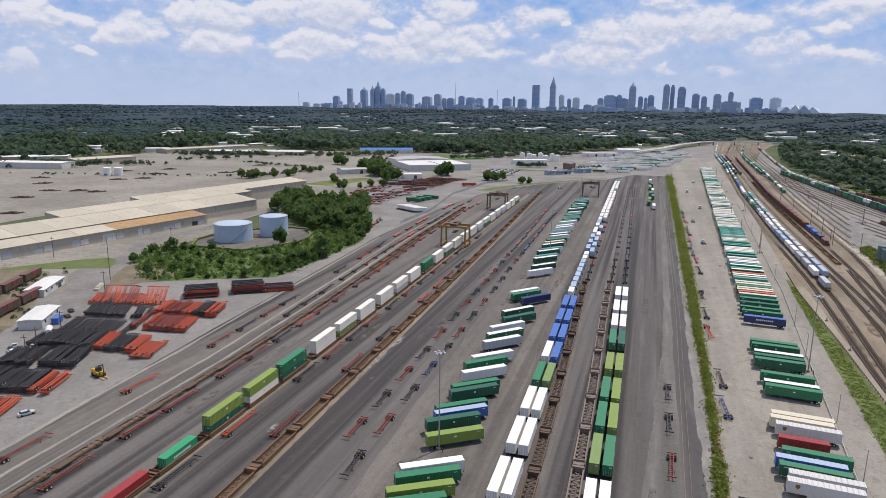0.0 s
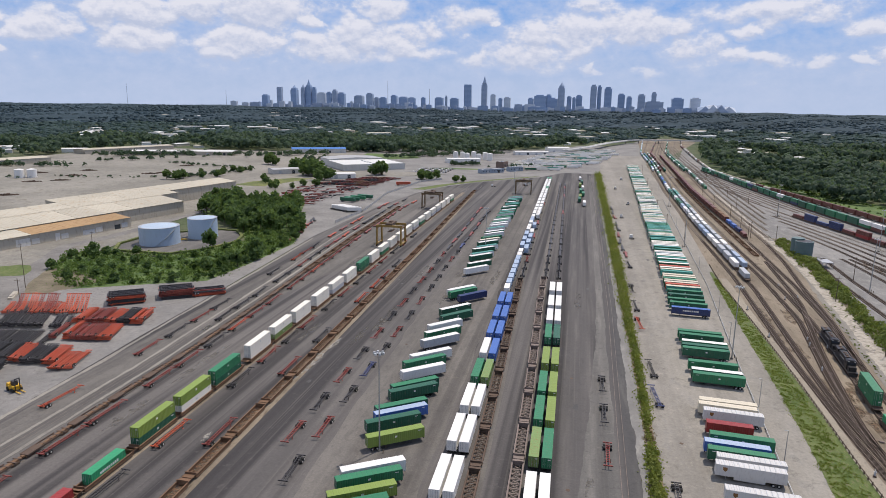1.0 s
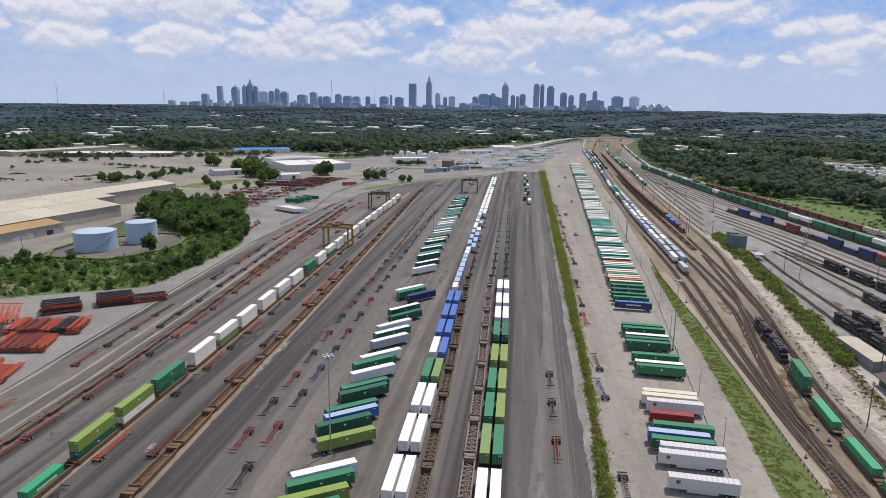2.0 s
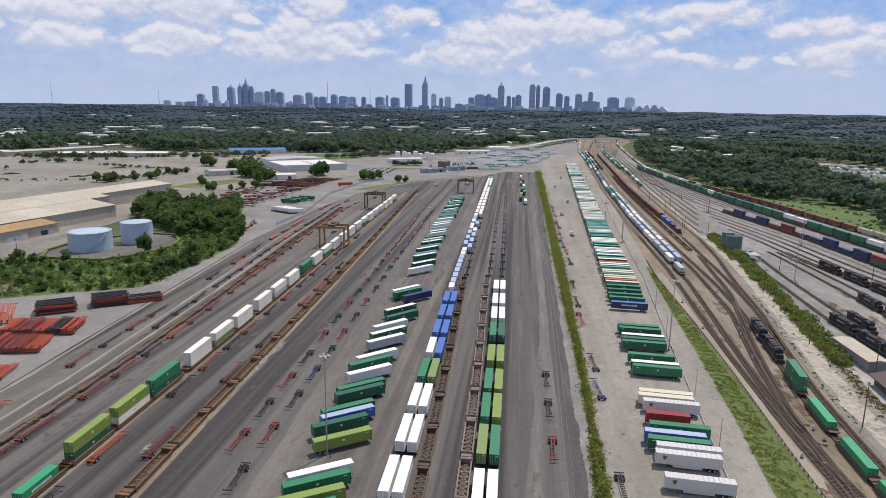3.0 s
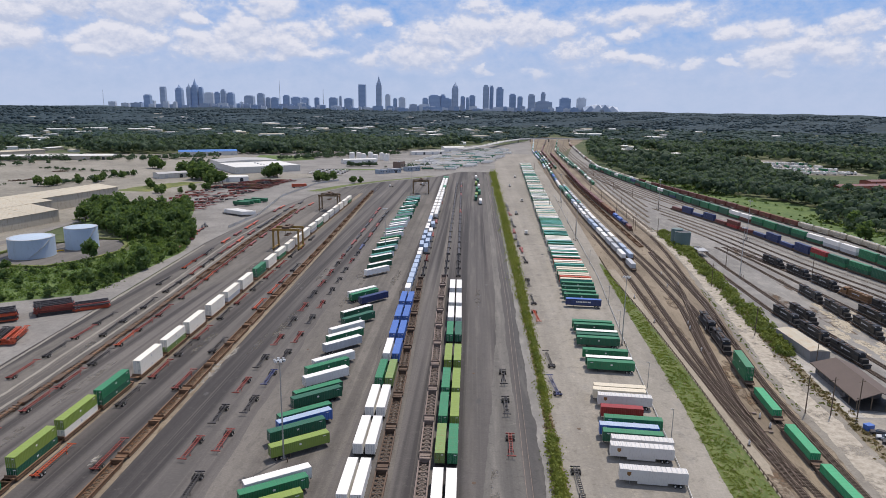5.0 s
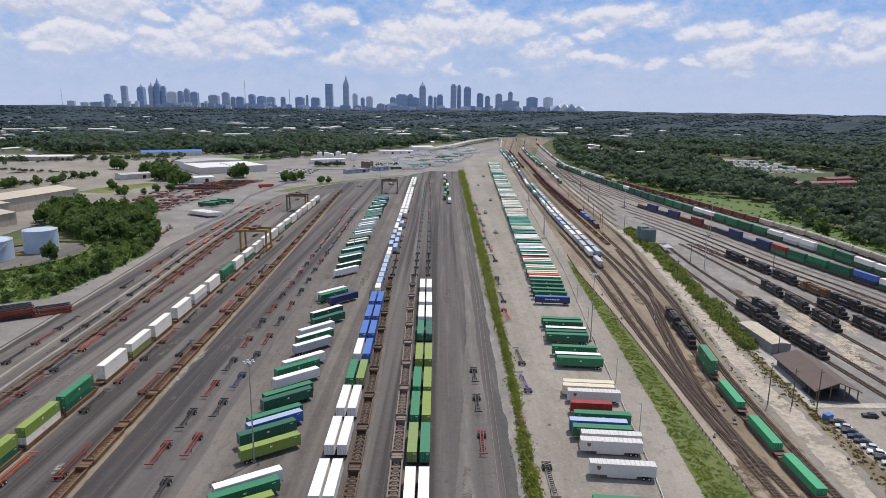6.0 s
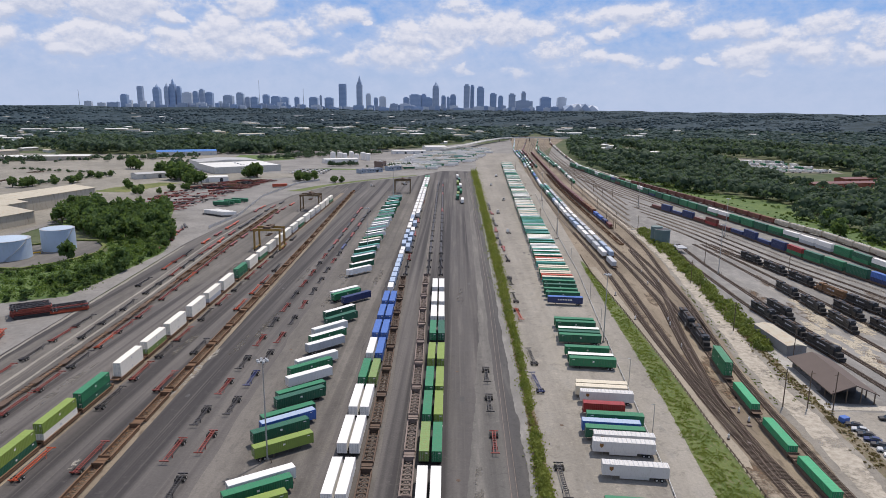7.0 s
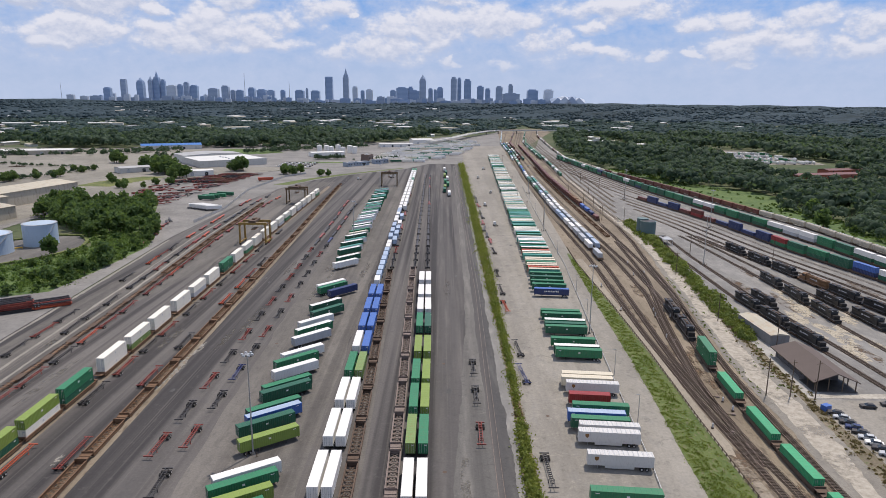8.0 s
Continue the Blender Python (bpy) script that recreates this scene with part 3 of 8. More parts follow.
strip("dirt_road", ragged([(-120, 93, 100), (60, 95, 101.5), (141, 98.6, 104.8), (152, 99.4, 106), (170, 100.5, 108.2), (188, 102, 109.4), (204, 102.9, 109.2), (222, 105, 111.4), (248, 108.3, 115), (288, 114.2, 119.4), (334, 119.4, 125.4), (384, 124.8, 130), (440, 129, 134), (498, 131, 135.5), (563, 133, 138), (750, 141, 146)], 0.6), 0.012, DIRTPATCH,
      "pale dusty dirt road between the tracks", "road")
strip("soil_bank", ragged([(-120, 106, 117), (60, 106, 117), (155, 106.2, 117.6), (191, 107.2, 116), (218, 110.4, 118.4), (235, 112.5, 119.4), (254, 114.5, 123), (284, 117.8, 127), (333, 122.5, 133), (400, 128.5, 140), (475, 131.5, 146), (500, 134, 141)], 0.6, 2.0, 5), 0.0, SCRUBSOIL,
      "weedy brown soil bank beside the dirt road", "soil")
strip("pavement_apron", ragged([(189.2, 114.6, 120), (205, 116, 120), (225, 118.2, 123), (236, 118.6, 124.5), (247, 119.6, 123.4)], 0.25, 2.0, 8), 0.025, PALEAPRON, "pale gravel apron round the office", "gravel")
strip("grey_yard", [(-120, 112, 300), (60, 113, 300), (155, 113.7, 290), (280, 119, 282), (350, 131, 275), (420, 138, 270), (482, 137, 268), (563, 138, 256), (620, 138.5, 248), (710, 141, 232), (830, 145, 211), (1020, 160, 195), (1240, 171, 206), (1640, 236, 240)],
      -0.02, GREYBALLAST, "grey stone ballast of the locomotive yard", "ballast")
strip("pavement_parking", ragged([(20, 113, 240), (60, 113, 240), (150, 113.5, 200), (180, 114, 160), (189, 114.4, 141)], 0.3, 2.0, 17), 0.03, CONCRETE, "pale concrete car park", "car park")
strip("field", [(380, 276, 300), (470, 274, 308), (560, 262, 308), (600, 256, 324), (655, 246, 322), (700, 238, 300), (730, 232, 276), (768, 226, 268), (879, 206, 230)], 0.0, FIELD, "open green field beside the trees", "field")
strip("gravel_chassis_lot", [(-120, -205, -150.5), (60, -205, -153), (110, -212, -157.5), (165, -235, -161.5), (215, -262, -165.5), (262, -268, -168), (290, -246, -170), (330, -182, -172.5), (420, -184, -178.3), (560, -186, -176.3)], -0.015, GRAVEL,
      "pale grey gravel where trailer chassis are stored", "gravel")
strip("gravel_forecourt", [(392, -186, -180), (440, -200, -178.2), (500, -224, -177.4), (560, -262, -176.3)], -0.014, GRAVEL, "pale dusty forecourt beside the grove", "gravel")
strip("concrete_storage_apron", [(560, -285, -176.3), (620, -294, -170), (700, -292, -156), (780, -256, -118.3), (830, -200, 22), (870, -160, 24), (960, -110, 27), (1080, -60, 60), (1300, 0, 118), (1420, 50, 122)], -0.012, GRAVEL,
      "pale apron of stored chassis and far trailer lots", "gravel")
strip("works_yard", [(-120, -420, -205), (120, -420, -205), (200, -430, -236), (262, -440, -268), (330, -440, -285), (400, -430, -290), (470, -425, -312), (560, -400, -250), (640, -400, -262), (760, -430, -256), (870, -440, -180)], -0.037, OLDCON, "weathered pale works yard and lane", "concrete")
strip("old_freight_yard", [(250, -1500, -470), (450, -1350, -455), (520, -1200, -450), (640, -1100, -430), (760, -800, -415), (900, -860, -400), (1050, -860, -380), (1155, -840, -360), (1165, -560, -360)], -0.03, OLDCON,
      "broad sun-bleached disused freight yard", "concrete")
strip("grove_floor", [(264, -247, -243), (296, -281, -185), (335, -297, -182), (336, -238, -182), (392, -214, -181), (430, -240, -192), (495, -313, -222), (548, -330, -241)], -0.005, FIELD, "rough green ground below the grove", "grass")
strip("grass_border", [(690, -180, -163), (740, -158, -145), (790, -126, -114), (830, -92, -82), (868, -58, -50)], 0.02, VERGE, "curved grass border round the end of the yard", "grass")
strip("grass_patch", ragged([(258, -335, -330), (269, -328, -309), (281, -320, -281), (291, -312, -286), (301, -301, -296)], 0.5), 0.03, VERGE, "small mown grass patch by the lane", "grass")
strip("siding_ground", ragged([(150, -300, -226), (190, -310, -244), (215, -322, -259), (240, -334, -284), (264, -338, -304)], 1.2, 2.0, 31), 0.004, SCRUBSOIL, "brown weedy ground of the old siding", "soil")
strip("soil_slope", ragged([(254, -256, -247), (266, -270, -240), (282, -278, -236), (298, -284, -262)], 0.8), 0.012, SCRUBSOIL, "bare brown slope at the end of the grove", "soil")
strip("neck_ground", [(1260, -30, 119), (1430, 18, 126), (1600, 62, 142), (1735, 104, 155), (1800, 135, 160), (1880, 150, 170)], -0.04, GRAVEL, "grey gravel beside the tracks at the neck", "gravel")
strip("works_ground", [(860, -440, -160), (960, -430, -110), (1080, -520, -60), (1200, -560, -20), (1290, -400, -30), (1340, -250, 0), (1430, -60, 20), (1600, 0, 100)], -0.05, GRAVEL, "pale dusty ground between works and woods", "gravel")
strip("grass_lawn", ragged([(1046, -348, -334), (1075, -360, -296), (1105, -372, -268), (1180, -392, -300)], 2.0, 4.0, 61), -0.01, FIELD, "rough green meadow below the woods", "grass")
strip("grass_lawn_site", ragged([(924, -214, -190), (935, -208, -128), (948, -190, -126)], 0.8, 3.0, 62), -0.005, FIELD, "mown green lawn by the site offices", "grass")
strip("grass_works", ragged([(664, -376, -338), (700, -372, -330), (752, -346, -318)], 1.5), -0.01, GRASS, "grass plots among the works", "grass")
strip("pavement_worn_far", ragged([(60, -152.5, -139), (150, -158, -139.5), (210, -161, -140), (262, -163, -141), (300, -164, -134), (350, -162, -125), (420, -168, -127), (560, -170, -134), (660, -162, -128), (720, -150, -118)], 0.5, 7.0, 21), 0.006, WORNASPHALT, "paler dusty asphalt of the outer lanes", "asphalt")
strip("road_lane", ragged([(-120, -225, -210), (100, -208, -198), (165, -211, -203), (190, -222, -213.5), (206, -233, -222.5), (230, -261, -238.5), (242, -270, -245), (262, -290, -262), (272, -294, -269), (300, -296, -282), (346, -318, -308), (390, -312, -303), (470, -312, -304), (560, -318, -308)], 0.4), 0.02, LANEGREY, "grey asphalt lane to the warehouses", "road")


# ---------------------------------------------------------------- tracks
def track(rows, y0, y1, sleepers=True, sunk=False):
    """Two rails on timber sleepers along x(y)."""
    top = thing("railway_track", "steel rails sunk in paving" if sunk else "rusty steel rails on dark timber sleepers", "railway track", "tracks of the yard", "structure")
    ys = list(np.arange(y0, y1, 8.0)) + [y1]
    xs = [along(rows, y) for y in ys]
    sm = [xs[0]] + [0.25 * a + 0.5 * b + 0.25 * c for a, b, c in zip(xs, xs[1:], xs[2:])] + [xs[-1]]
    for side in (-0.75, 0.75):
        g = Geo()
        zt = 0.02 if sunk else 0.3
        for y, x in zip(ys, sm):
            g.v += [(x + side - 0.05, y, zt - 0.16), (x + side - 0.05, y, zt), (x + side + 0.05, y, zt), (x + side + 0.05, y, zt - 0.16)]
        for i in range(len(ys) - 1):
            k = 4 * i
            g.f += [(k, k + 4, k + 5, k + 1), (k + 1, k + 5, k + 6, k + 2), (k + 2, k + 6, k + 7, k + 3)]
        part("rail", g, RAIL, top)
    if sleepers and not sunk:
        g = Geo()
        y = y0
        while y < min(y1, 480):
            x = float(np.interp(y, ys, sm))
            a = math.radians(-turn_of(rows, y))
            c, s = math.cos(a) * 1.3, -math.sin(a) * 1.3
            j = rng.uniform(-0.05, 0.05)
            w2 = 0.13
            q = [(x - c, y - s - w2), (x + c, y + s - w2 + j), (x + c, y + s + w2 + j), (x - c, y - s + w2)]
            g.add([(*p, -0.02) for p in q] + [(*p, 0.15) for p in q], [(4, 5, 6, 7), (0, 1, 5, 4), (1, 2, 6, 5), (2, 3, 7, 6), (3, 0, 4, 7)])
            y += 0.62
        if g.f:
            tagged(part("sleepers", g, SLEEPER, top), kind="stuff")
        if y1 > 480:
            g = Geo()
            far = [(y, x) for y, x in zip(ys, sm) if y > 470]
            for y, x in far:
                g.v += [(x - 1.25, y, 0.0), (x - 1.15, y, 0.13), (x + 1.15, y, 0.13), (x + 1.25, y, 0.0)]
            for i in range(len(far) - 1):
                k = 4 * i
                g.f += [(k + j, k + j + 1, k + j + 5, k + j + 4) for j in range(3)]
            part("sleeper_bed", g, TRACKBED, top, "dark stained sleepers and ballast")
    return top


ROW_A = [(60, -110.6), (130, -111.1), (160, -111.4), (200, -111.8), (300, -113.7), (420, -116.2), (700, -119.5)]
ROW_B = [(60, -87.6), (136, -89.6), (262, -93.4), (420, -98.5), (682, -109)]
ROW_L = [(60, -134.6), (140, -136.2), (210, -137.2), (260, -139.5), (420, -150), (560, -156), (720, -150)]
ROW_D1 = [(100, -28.7), (150, -29.5), (215, -30.6), (300, -32.6), (480, -34.5), (820, -38)]
ROW_D2 = [(y, x + 3.3) for y, x in ROW_D1]
ROW_E = [(60, -20.6), (140, -22.0), (208, -23.7), (336, -28.0), (480, -30.4), (820, -34.5)]
ROW_W = [(60, -10.4), (141, -11.7), (209, -12.8), (305, -15.4), (480, -18.2), (760, -22)]
ROW_F1 = [(100, -7.2), (145, -7.9), (232, -8.7), (325, -10.6)]
ROW_F2 = [(y, x + 3.3) for y, x in ROW_F1]
CURVE_1 = [(60, 82), (136, 80.3), (184, 79.1), (247, 79.8), (375, 85.5), (540, 86.5), (763, 92), (1109, 109.5), (1372, 117), (1900, 165), (2150, 225)]
CURVE_2 = [(60, 87.5), (143, 84), (162, 82.6), (185, 82.1), (217, 82.1), (250, 84), (350, 90.5), (540, 91.5), (763, 97), (1109, 114), (1372, 122), (1900, 178), (2150, 237)]
CURVE_3 = [(60, 90), (140, 89.2), (160, 89.4), (180, 90.3), (206, 92.1), (232, 95.2), (255, 97.6), (300, 102), (350, 104), (450, 104), (600, 106), (763, 110), (1109, 125), (1372, 136), (1900, 200), (2150, 252)]
CURVE_4 = [(60, 94), (141, 94.5), (168, 95.5), (184, 96.3), (213, 98.3), (246, 102.6), (300, 109), (360, 113), (510, 118), (650, 119), (765, 121.4), (958, 130.6), (1376, 150), (1900, 215), (2150, 266)]
CROSS_5 = [(150, 81), (200, 84), (260, 93), (330, 106), (420, 113)]
CROSS_6 = [(158, 82.7), (185, 83.0), (201, 83.8), (234, 87), (300, 97), (380, 100), (540, 98), (763, 103.5), (1109, 119), (1372, 129)]
CURVE_7 = [(250, 102.4), (300, 110.2), (360, 116), (420, 123.5), (480, 128), (600, 130), (750, 135), (1020, 150), (1376, 165), (1900, 232), (2150, 281)]
for rows, a, b in ((CURVE_1, -60, 2150), (CURVE_2, -60, 2150), (CURVE_3, -60, 2150), (CURVE_4, -60, 2150), (CROSS_5, 150, 420), (CROSS_6, 158, 1372), (CURVE_7, 250, 2150)):
    track(rows, a, b)
OUT = [(300, 270), (395, 267.2), (468, 265.4), (542, 253.3), (621, 242), (710, 226.3), (827, 205.5), (1020, 187.3), (1237, 200.2), (1644, 230.3), (2000, 280)]
LT2 = [(300, 249), (360, 244.5), (404, 242), (448, 237), (500, 229), (587, 217), (667, 206), (827, 190), (1020, 176), (1237, 186), (1644, 214), (2000, 264)]
LT1 = [(250, 236), (330, 225.3), (393, 214.4), (478, 206), (531, 197), (606, 181.3), (700, 168), (850, 158)]
for k in range(5):
    rows = [(y, x - 8.5 - 7.5 * k) for y, x in LT1]
    track(rows, 200 + 20 * k, 640 - 30 * k, k > 0)
track(OUT, 300, 1900), track(LT2, 300, 1900), track(LT1, 200, 850)
for k in range(1, 6):
    track([(y, x - 6.0 * k) for y, x in LT2], 560 + 25 * k, 1700)
for k in (-5.5, 5.0):
    track([(y, x + k) for y, x in CURVE_4], 520, 1880)
for k in range(1, 6):
    track([(y, x + 6.2 * k) for y, x in CURVE_7], 470 + 30 * k, 1250 - 50 * k)
L1 = [(140, 211), (285, 191.3), (330, 185.2), (404, 177.1), (500, 165), (600, 152)]
L2 = [(140, 168), (257, 164.4), (307, 165.8), (333, 165.9), (420, 163), (520, 155)]
L3 = [(140, 181), (275, 177.6), (299, 176.6), (400, 171), (500, 160)]
L4 = [(140, 146), (230, 141.3), (249, 139.6), (295, 136.8), (380, 139), (460, 147)]
L4B = [(140, 152), (230, 149), (295, 146), (380, 147), (460, 152)]
for rows in (L1, L2, L3, L4, L4B):
    track(rows, 110, 440)
for rows, b in ((ROW_A, 720), (ROW_B, 760), (ROW_L, 700), (ROW_E, 820), (ROW_W, 800)):
    track(rows, -100, b, False, True)
track([(60, 14.4), (136, 14.2), (300, 16.5), (600, 16), (900, 14)], -100, 900, False, True)
track([(60, -142.8), (190, -145.2), (300, -152), (420, -161), (680, -166)], -100, 690, False, True)
PALE_1 = [(60, -155), (116, -157.9), (144, -160.1), (185, -161.4), (235, -165), (330, -170.6), (412, -176)]
for i, (rows, wide, a, b) in enumerate(((PALE_1, 1.4, 60, 412), ([(60, -146.4), (190, -147.6), (300, -154), (420, -163.5), (600, -166)], 1.1, 60, 600), ([(60, -139.8), (190, -141.6), (300, -147), (420, -156), (600, -160)], 1.1, 60, 600))):
    ys = list(np.arange(a, b + 1, 16.0))
    strip("trim_kerb_%d" % i, ragged([(y, along(rows, y) - wide / 2, along(rows, y) + wide / 2) for y in ys], 0.22, 2.0, i), 0.05 if i == 0 else 0.02, CONCRETE, "pale dusty concrete edge strip", "kerb")
for i, (rows, c, wide, b) in enumerate(((ROW_B, 0.8, 4.4, 700), (ROW_A, 0.3, 4.0, 700), (ROW_E, 0.6, 4.2, 780), (ROW_W, 0.0, 4.0, 780))):
    ys = list(np.arange(-100, b, 20.0))
    strip("track_bed_%d" % i, [(y, along(rows, y) + c - wide / 2, along(rows, y) + c + wide / 2) for y in ys], 0.012, WORNASPHALT if i > 1 else BALLAST, "dusty bed of a sunk track", "track bed")


# ---------------------------------------------------------------- containers, chassis, cars
def ribbed_wall(g, side, y0, y1, z0, z1, pitch=0.56, deep=0.04):
    """A corrugated side sheet at x = side."""
    s = 1 if side > 0 else -1
    n = int((y1 - y0) / pitch)
    pts = []
    for i in range(n):
        a = y0 + (y1 - y0) * i / n
        p = (y1 - y0) / n
        pts += [(0, a), (0, a + 0.34 * p), (-deep, a + 0.5 * p), (-deep, a + 0.84 * p)]
    pts.append((0, y1))
    b = len(g.v)
    for dx, y in pts:
        g.v += [(side + s * dx, y, z0), (side + s * dx, y, z1)]
    for i in range(len(pts) - 1):
        k = b + 2 * i
        g.f.append((k, k + 2, k + 3, k + 1) if s > 0 else (k + 1, k + 3, k + 2, k))


def box_container(paint_mat, words, length, roof_mat=None, bars=None, tall=2.9):
    """A steel box, long side along y, standing on z = 0, doors at -y."""
    def build():
        h, hw = length / 2, 1.3
        ob = thing("container", "%s %s steel shipping container" % (words, "long" if length > 14 else "short"), "container", "shipping containers")
        g = Geo()
        for s in (-1, 1):
            ribbed_wall(g, s * (hw - 0.02), -h + 0.1, h - 0.1, 0.16, tall - 0.12, 0.56, 0.015 if paint_mat in (IVORY, WHITE, CREAM) else 0.04)
        g.add([(-hw, h - 0.03, 0.1), (hw, h - 0.03, 0.1), (hw, h - 0.03, tall - 0.1), (-hw, h - 0.03, tall - 0.1)], [(1, 0, 3, 2)])
        g.box(-hw + 0.05, hw - 0.05, -h + 0.1, h - 0.1, 0.05, 0.2)
        part("side_wall", g, paint_mat, ob)
        g = Geo()
        g.ridged(-hw + 0.05, hw - 0.05, -h + 0.05, h - 0.05, tall)
        part("roof", g, roof_mat or paint_mat, ob)
        g = Geo()
        for x in (-hw, hw - 0.14):
            for y in (-h, h - 0.16):
                g.box(x, x + 0.14, y, y + 0.16, 0, tall)
            g.box(x, x + 0.12, -h + 0.16, h - 0.16, 0, 0.17)
            g.box(x + 0.02, x + 0.12, -h + 0.16, h - 0.16, tall - 0.13, tall - 0.012)
        for y in (-h, h - 0.12):
            g.box(-hw + 0.14, hw - 0.14, y, y + 0.12, 0, 0.17)
            g.box(-hw + 0.14, hw - 0.14, y, y + 0.12, tall - 0.14, tall - 0.012)
        part("frame", g, paint_mat, ob)
        for s in (-1, 1):
            g = Geo()
            a, b = sorted((s * 0.02, s * (hw - 0.15)))
            g.box(a, b, -h + 0.03, -h + 0.09, 0.18, tall - 0.15)
            door = part("door", g, paint_mat, ob)
            g = Geo()
            for x in (s * 0.38, s * 0.86):
                g.cyl(x, -h, 0.2, tall - 0.18, 0.035, n=6)
                g.box(x - 0.03, x + 0.2, -h - 0.05, -h - 0.02, 1.0, 1.06)
            part("lock_rod", g, STEEL, door)
        if not bars and paint_mat in (GREEN, DKGREEN, OLIVE, LIME, IVORY, BLUE, TEAL):
            ink = GREYP if paint_mat is IVORY else WHITE
            g = Geo()
            for s in (-1, 1):
                x0, x1 = sorted((s * (hw - 0.02), s * (hw + 0.008)))
                g.box(x0, x1, h - 1.9, h - 1.0, tall - 0.65, tall - 0.48).box(x0, x1, -0.5, 0.15, tall * 0.5 + 0.1, tall * 0.5 + 0.6)
            g.box(0.3, 1.0, -h + 0.01, -h + 0.03, tall - 0.7, tall - 0.45)
            tagged(part("marking", g, ink, ob), "small pale painted marks", kind="stuff")
        if bars:
            for s in (-1, 1):
                g = Geo()
                x = s * (hw + 0.005)
                for i in range(9):
                    y = -3.2 + i * 0.75
                    g.box(min(x, x + s * 0.012), max(x, x + s * 0.012), y, y + 0.5, 1.3, 1.95)
                part("marking", g, bars, ob)
        return ob
    return build


def plain_box(paint_mat, words, length, roof_mat=None, tall=2.9):
    """A container seen only from far off: ribbed box with a separate lid."""
    def build():
        h = length / 2
        g = Geo()
        for s in (-1, 1):
            ribbed_wall(g, s * 1.28, -h, h, 0.05, tall, 1.0, 0.08)
        g.box(-1.2, 1.2, -h, -h + 0.1, 0.0, tall - 0.02).box(-1.2, 1.2, h - 0.1, h, 0.0, tall - 0.02).box(-1.22, 1.22, -h + 0.1, h - 0.1, 0.0, 0.1)
        ob = solid("container", g, paint_mat, "%s steel shipping container" % words, "container", "shipping containers")
        part("roof", Geo().box(-1.3, 1.3, -h - 0.02, h + 0.02, tall - 0.05, tall + 0.03), roof_mat or paint_mat, ob)
        return ob
    return build


PAINTS = {"w": (WHITE, "white"), "g": (GREEN, "green"), "d": (DKGREEN, "dark green"), "t": (TEAL, "teal green"), "l": (LIME, "lime green"), "o": (OLIVE, "worn olive green"),
          "b": (BLUE, "blue"), "n": (NAVY, "navy blue"), "p": (PALEBLUE, "pale blue"), "r": (RED, "red"), "m": (MAROON, "maroon"), "c": (CREAM, "cream"), "e": (ORANGE, "orange"), "y": (GREYP, "grey"), "v": (BRIGHTGREEN, "bright green"), "h": (IVORY, "ivory white")}


def container(code, x, y, z, turn, length=16.15, far=False, roof=None, bars=None):
    mat, words = PAINTS[code]
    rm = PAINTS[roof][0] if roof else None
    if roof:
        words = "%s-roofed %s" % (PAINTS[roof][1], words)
    if far and y > 560:
        h = length / 2
        for name, m2, g in (("far_containers", mat, Geo().box(-1.28, 1.28, -h, h, 0, 2.87)), ("far_container_roofs", rm or mat, Geo().box(-1.3, 1.3, -h, h, 2.87, 2.93))):
            heap(name, m2, "many far %s containers in rows" % PAINTS[code][1] if m2 is mat else "roofs of many far containers", "container", g, pose(x, y, z, 0, 0, turn))
        return None
    if far:
        return put(("far", code, length, roof), plain_box(mat, words, length, rm), x, y, z, turn)
    return put((code, length, roof, bars), box_container(mat, words, length, rm, PAINTS[bars][0] if bars else None), x, y, z, turn)


def wheel_pair(g, x, y, r=0.5, wide=0.28):
    for s in (-1, 1):
        a = x + s * 0.17
        g.cyl(y, r, a - wide / 2, a + wide / 2, r, n=10, axis="x")
    return g


def wheels(name, g, parent, hubs):
    """Tyres with pale steel hubs; hubs are (x, y) on the axle line."""
    n = len(g.f)
    for x, y in hubs:
        g.cyl(y, 0.5, min(x, x * 1.025), max(x, x * 1.025), 0.24, n=8, axis="x")
    ob = part(name, g, TYRE, parent)
    ob.data.materials.append(HUB)
    for p in list(ob.data.polygons)[n:]:
        p.material_index = 1
    return ob


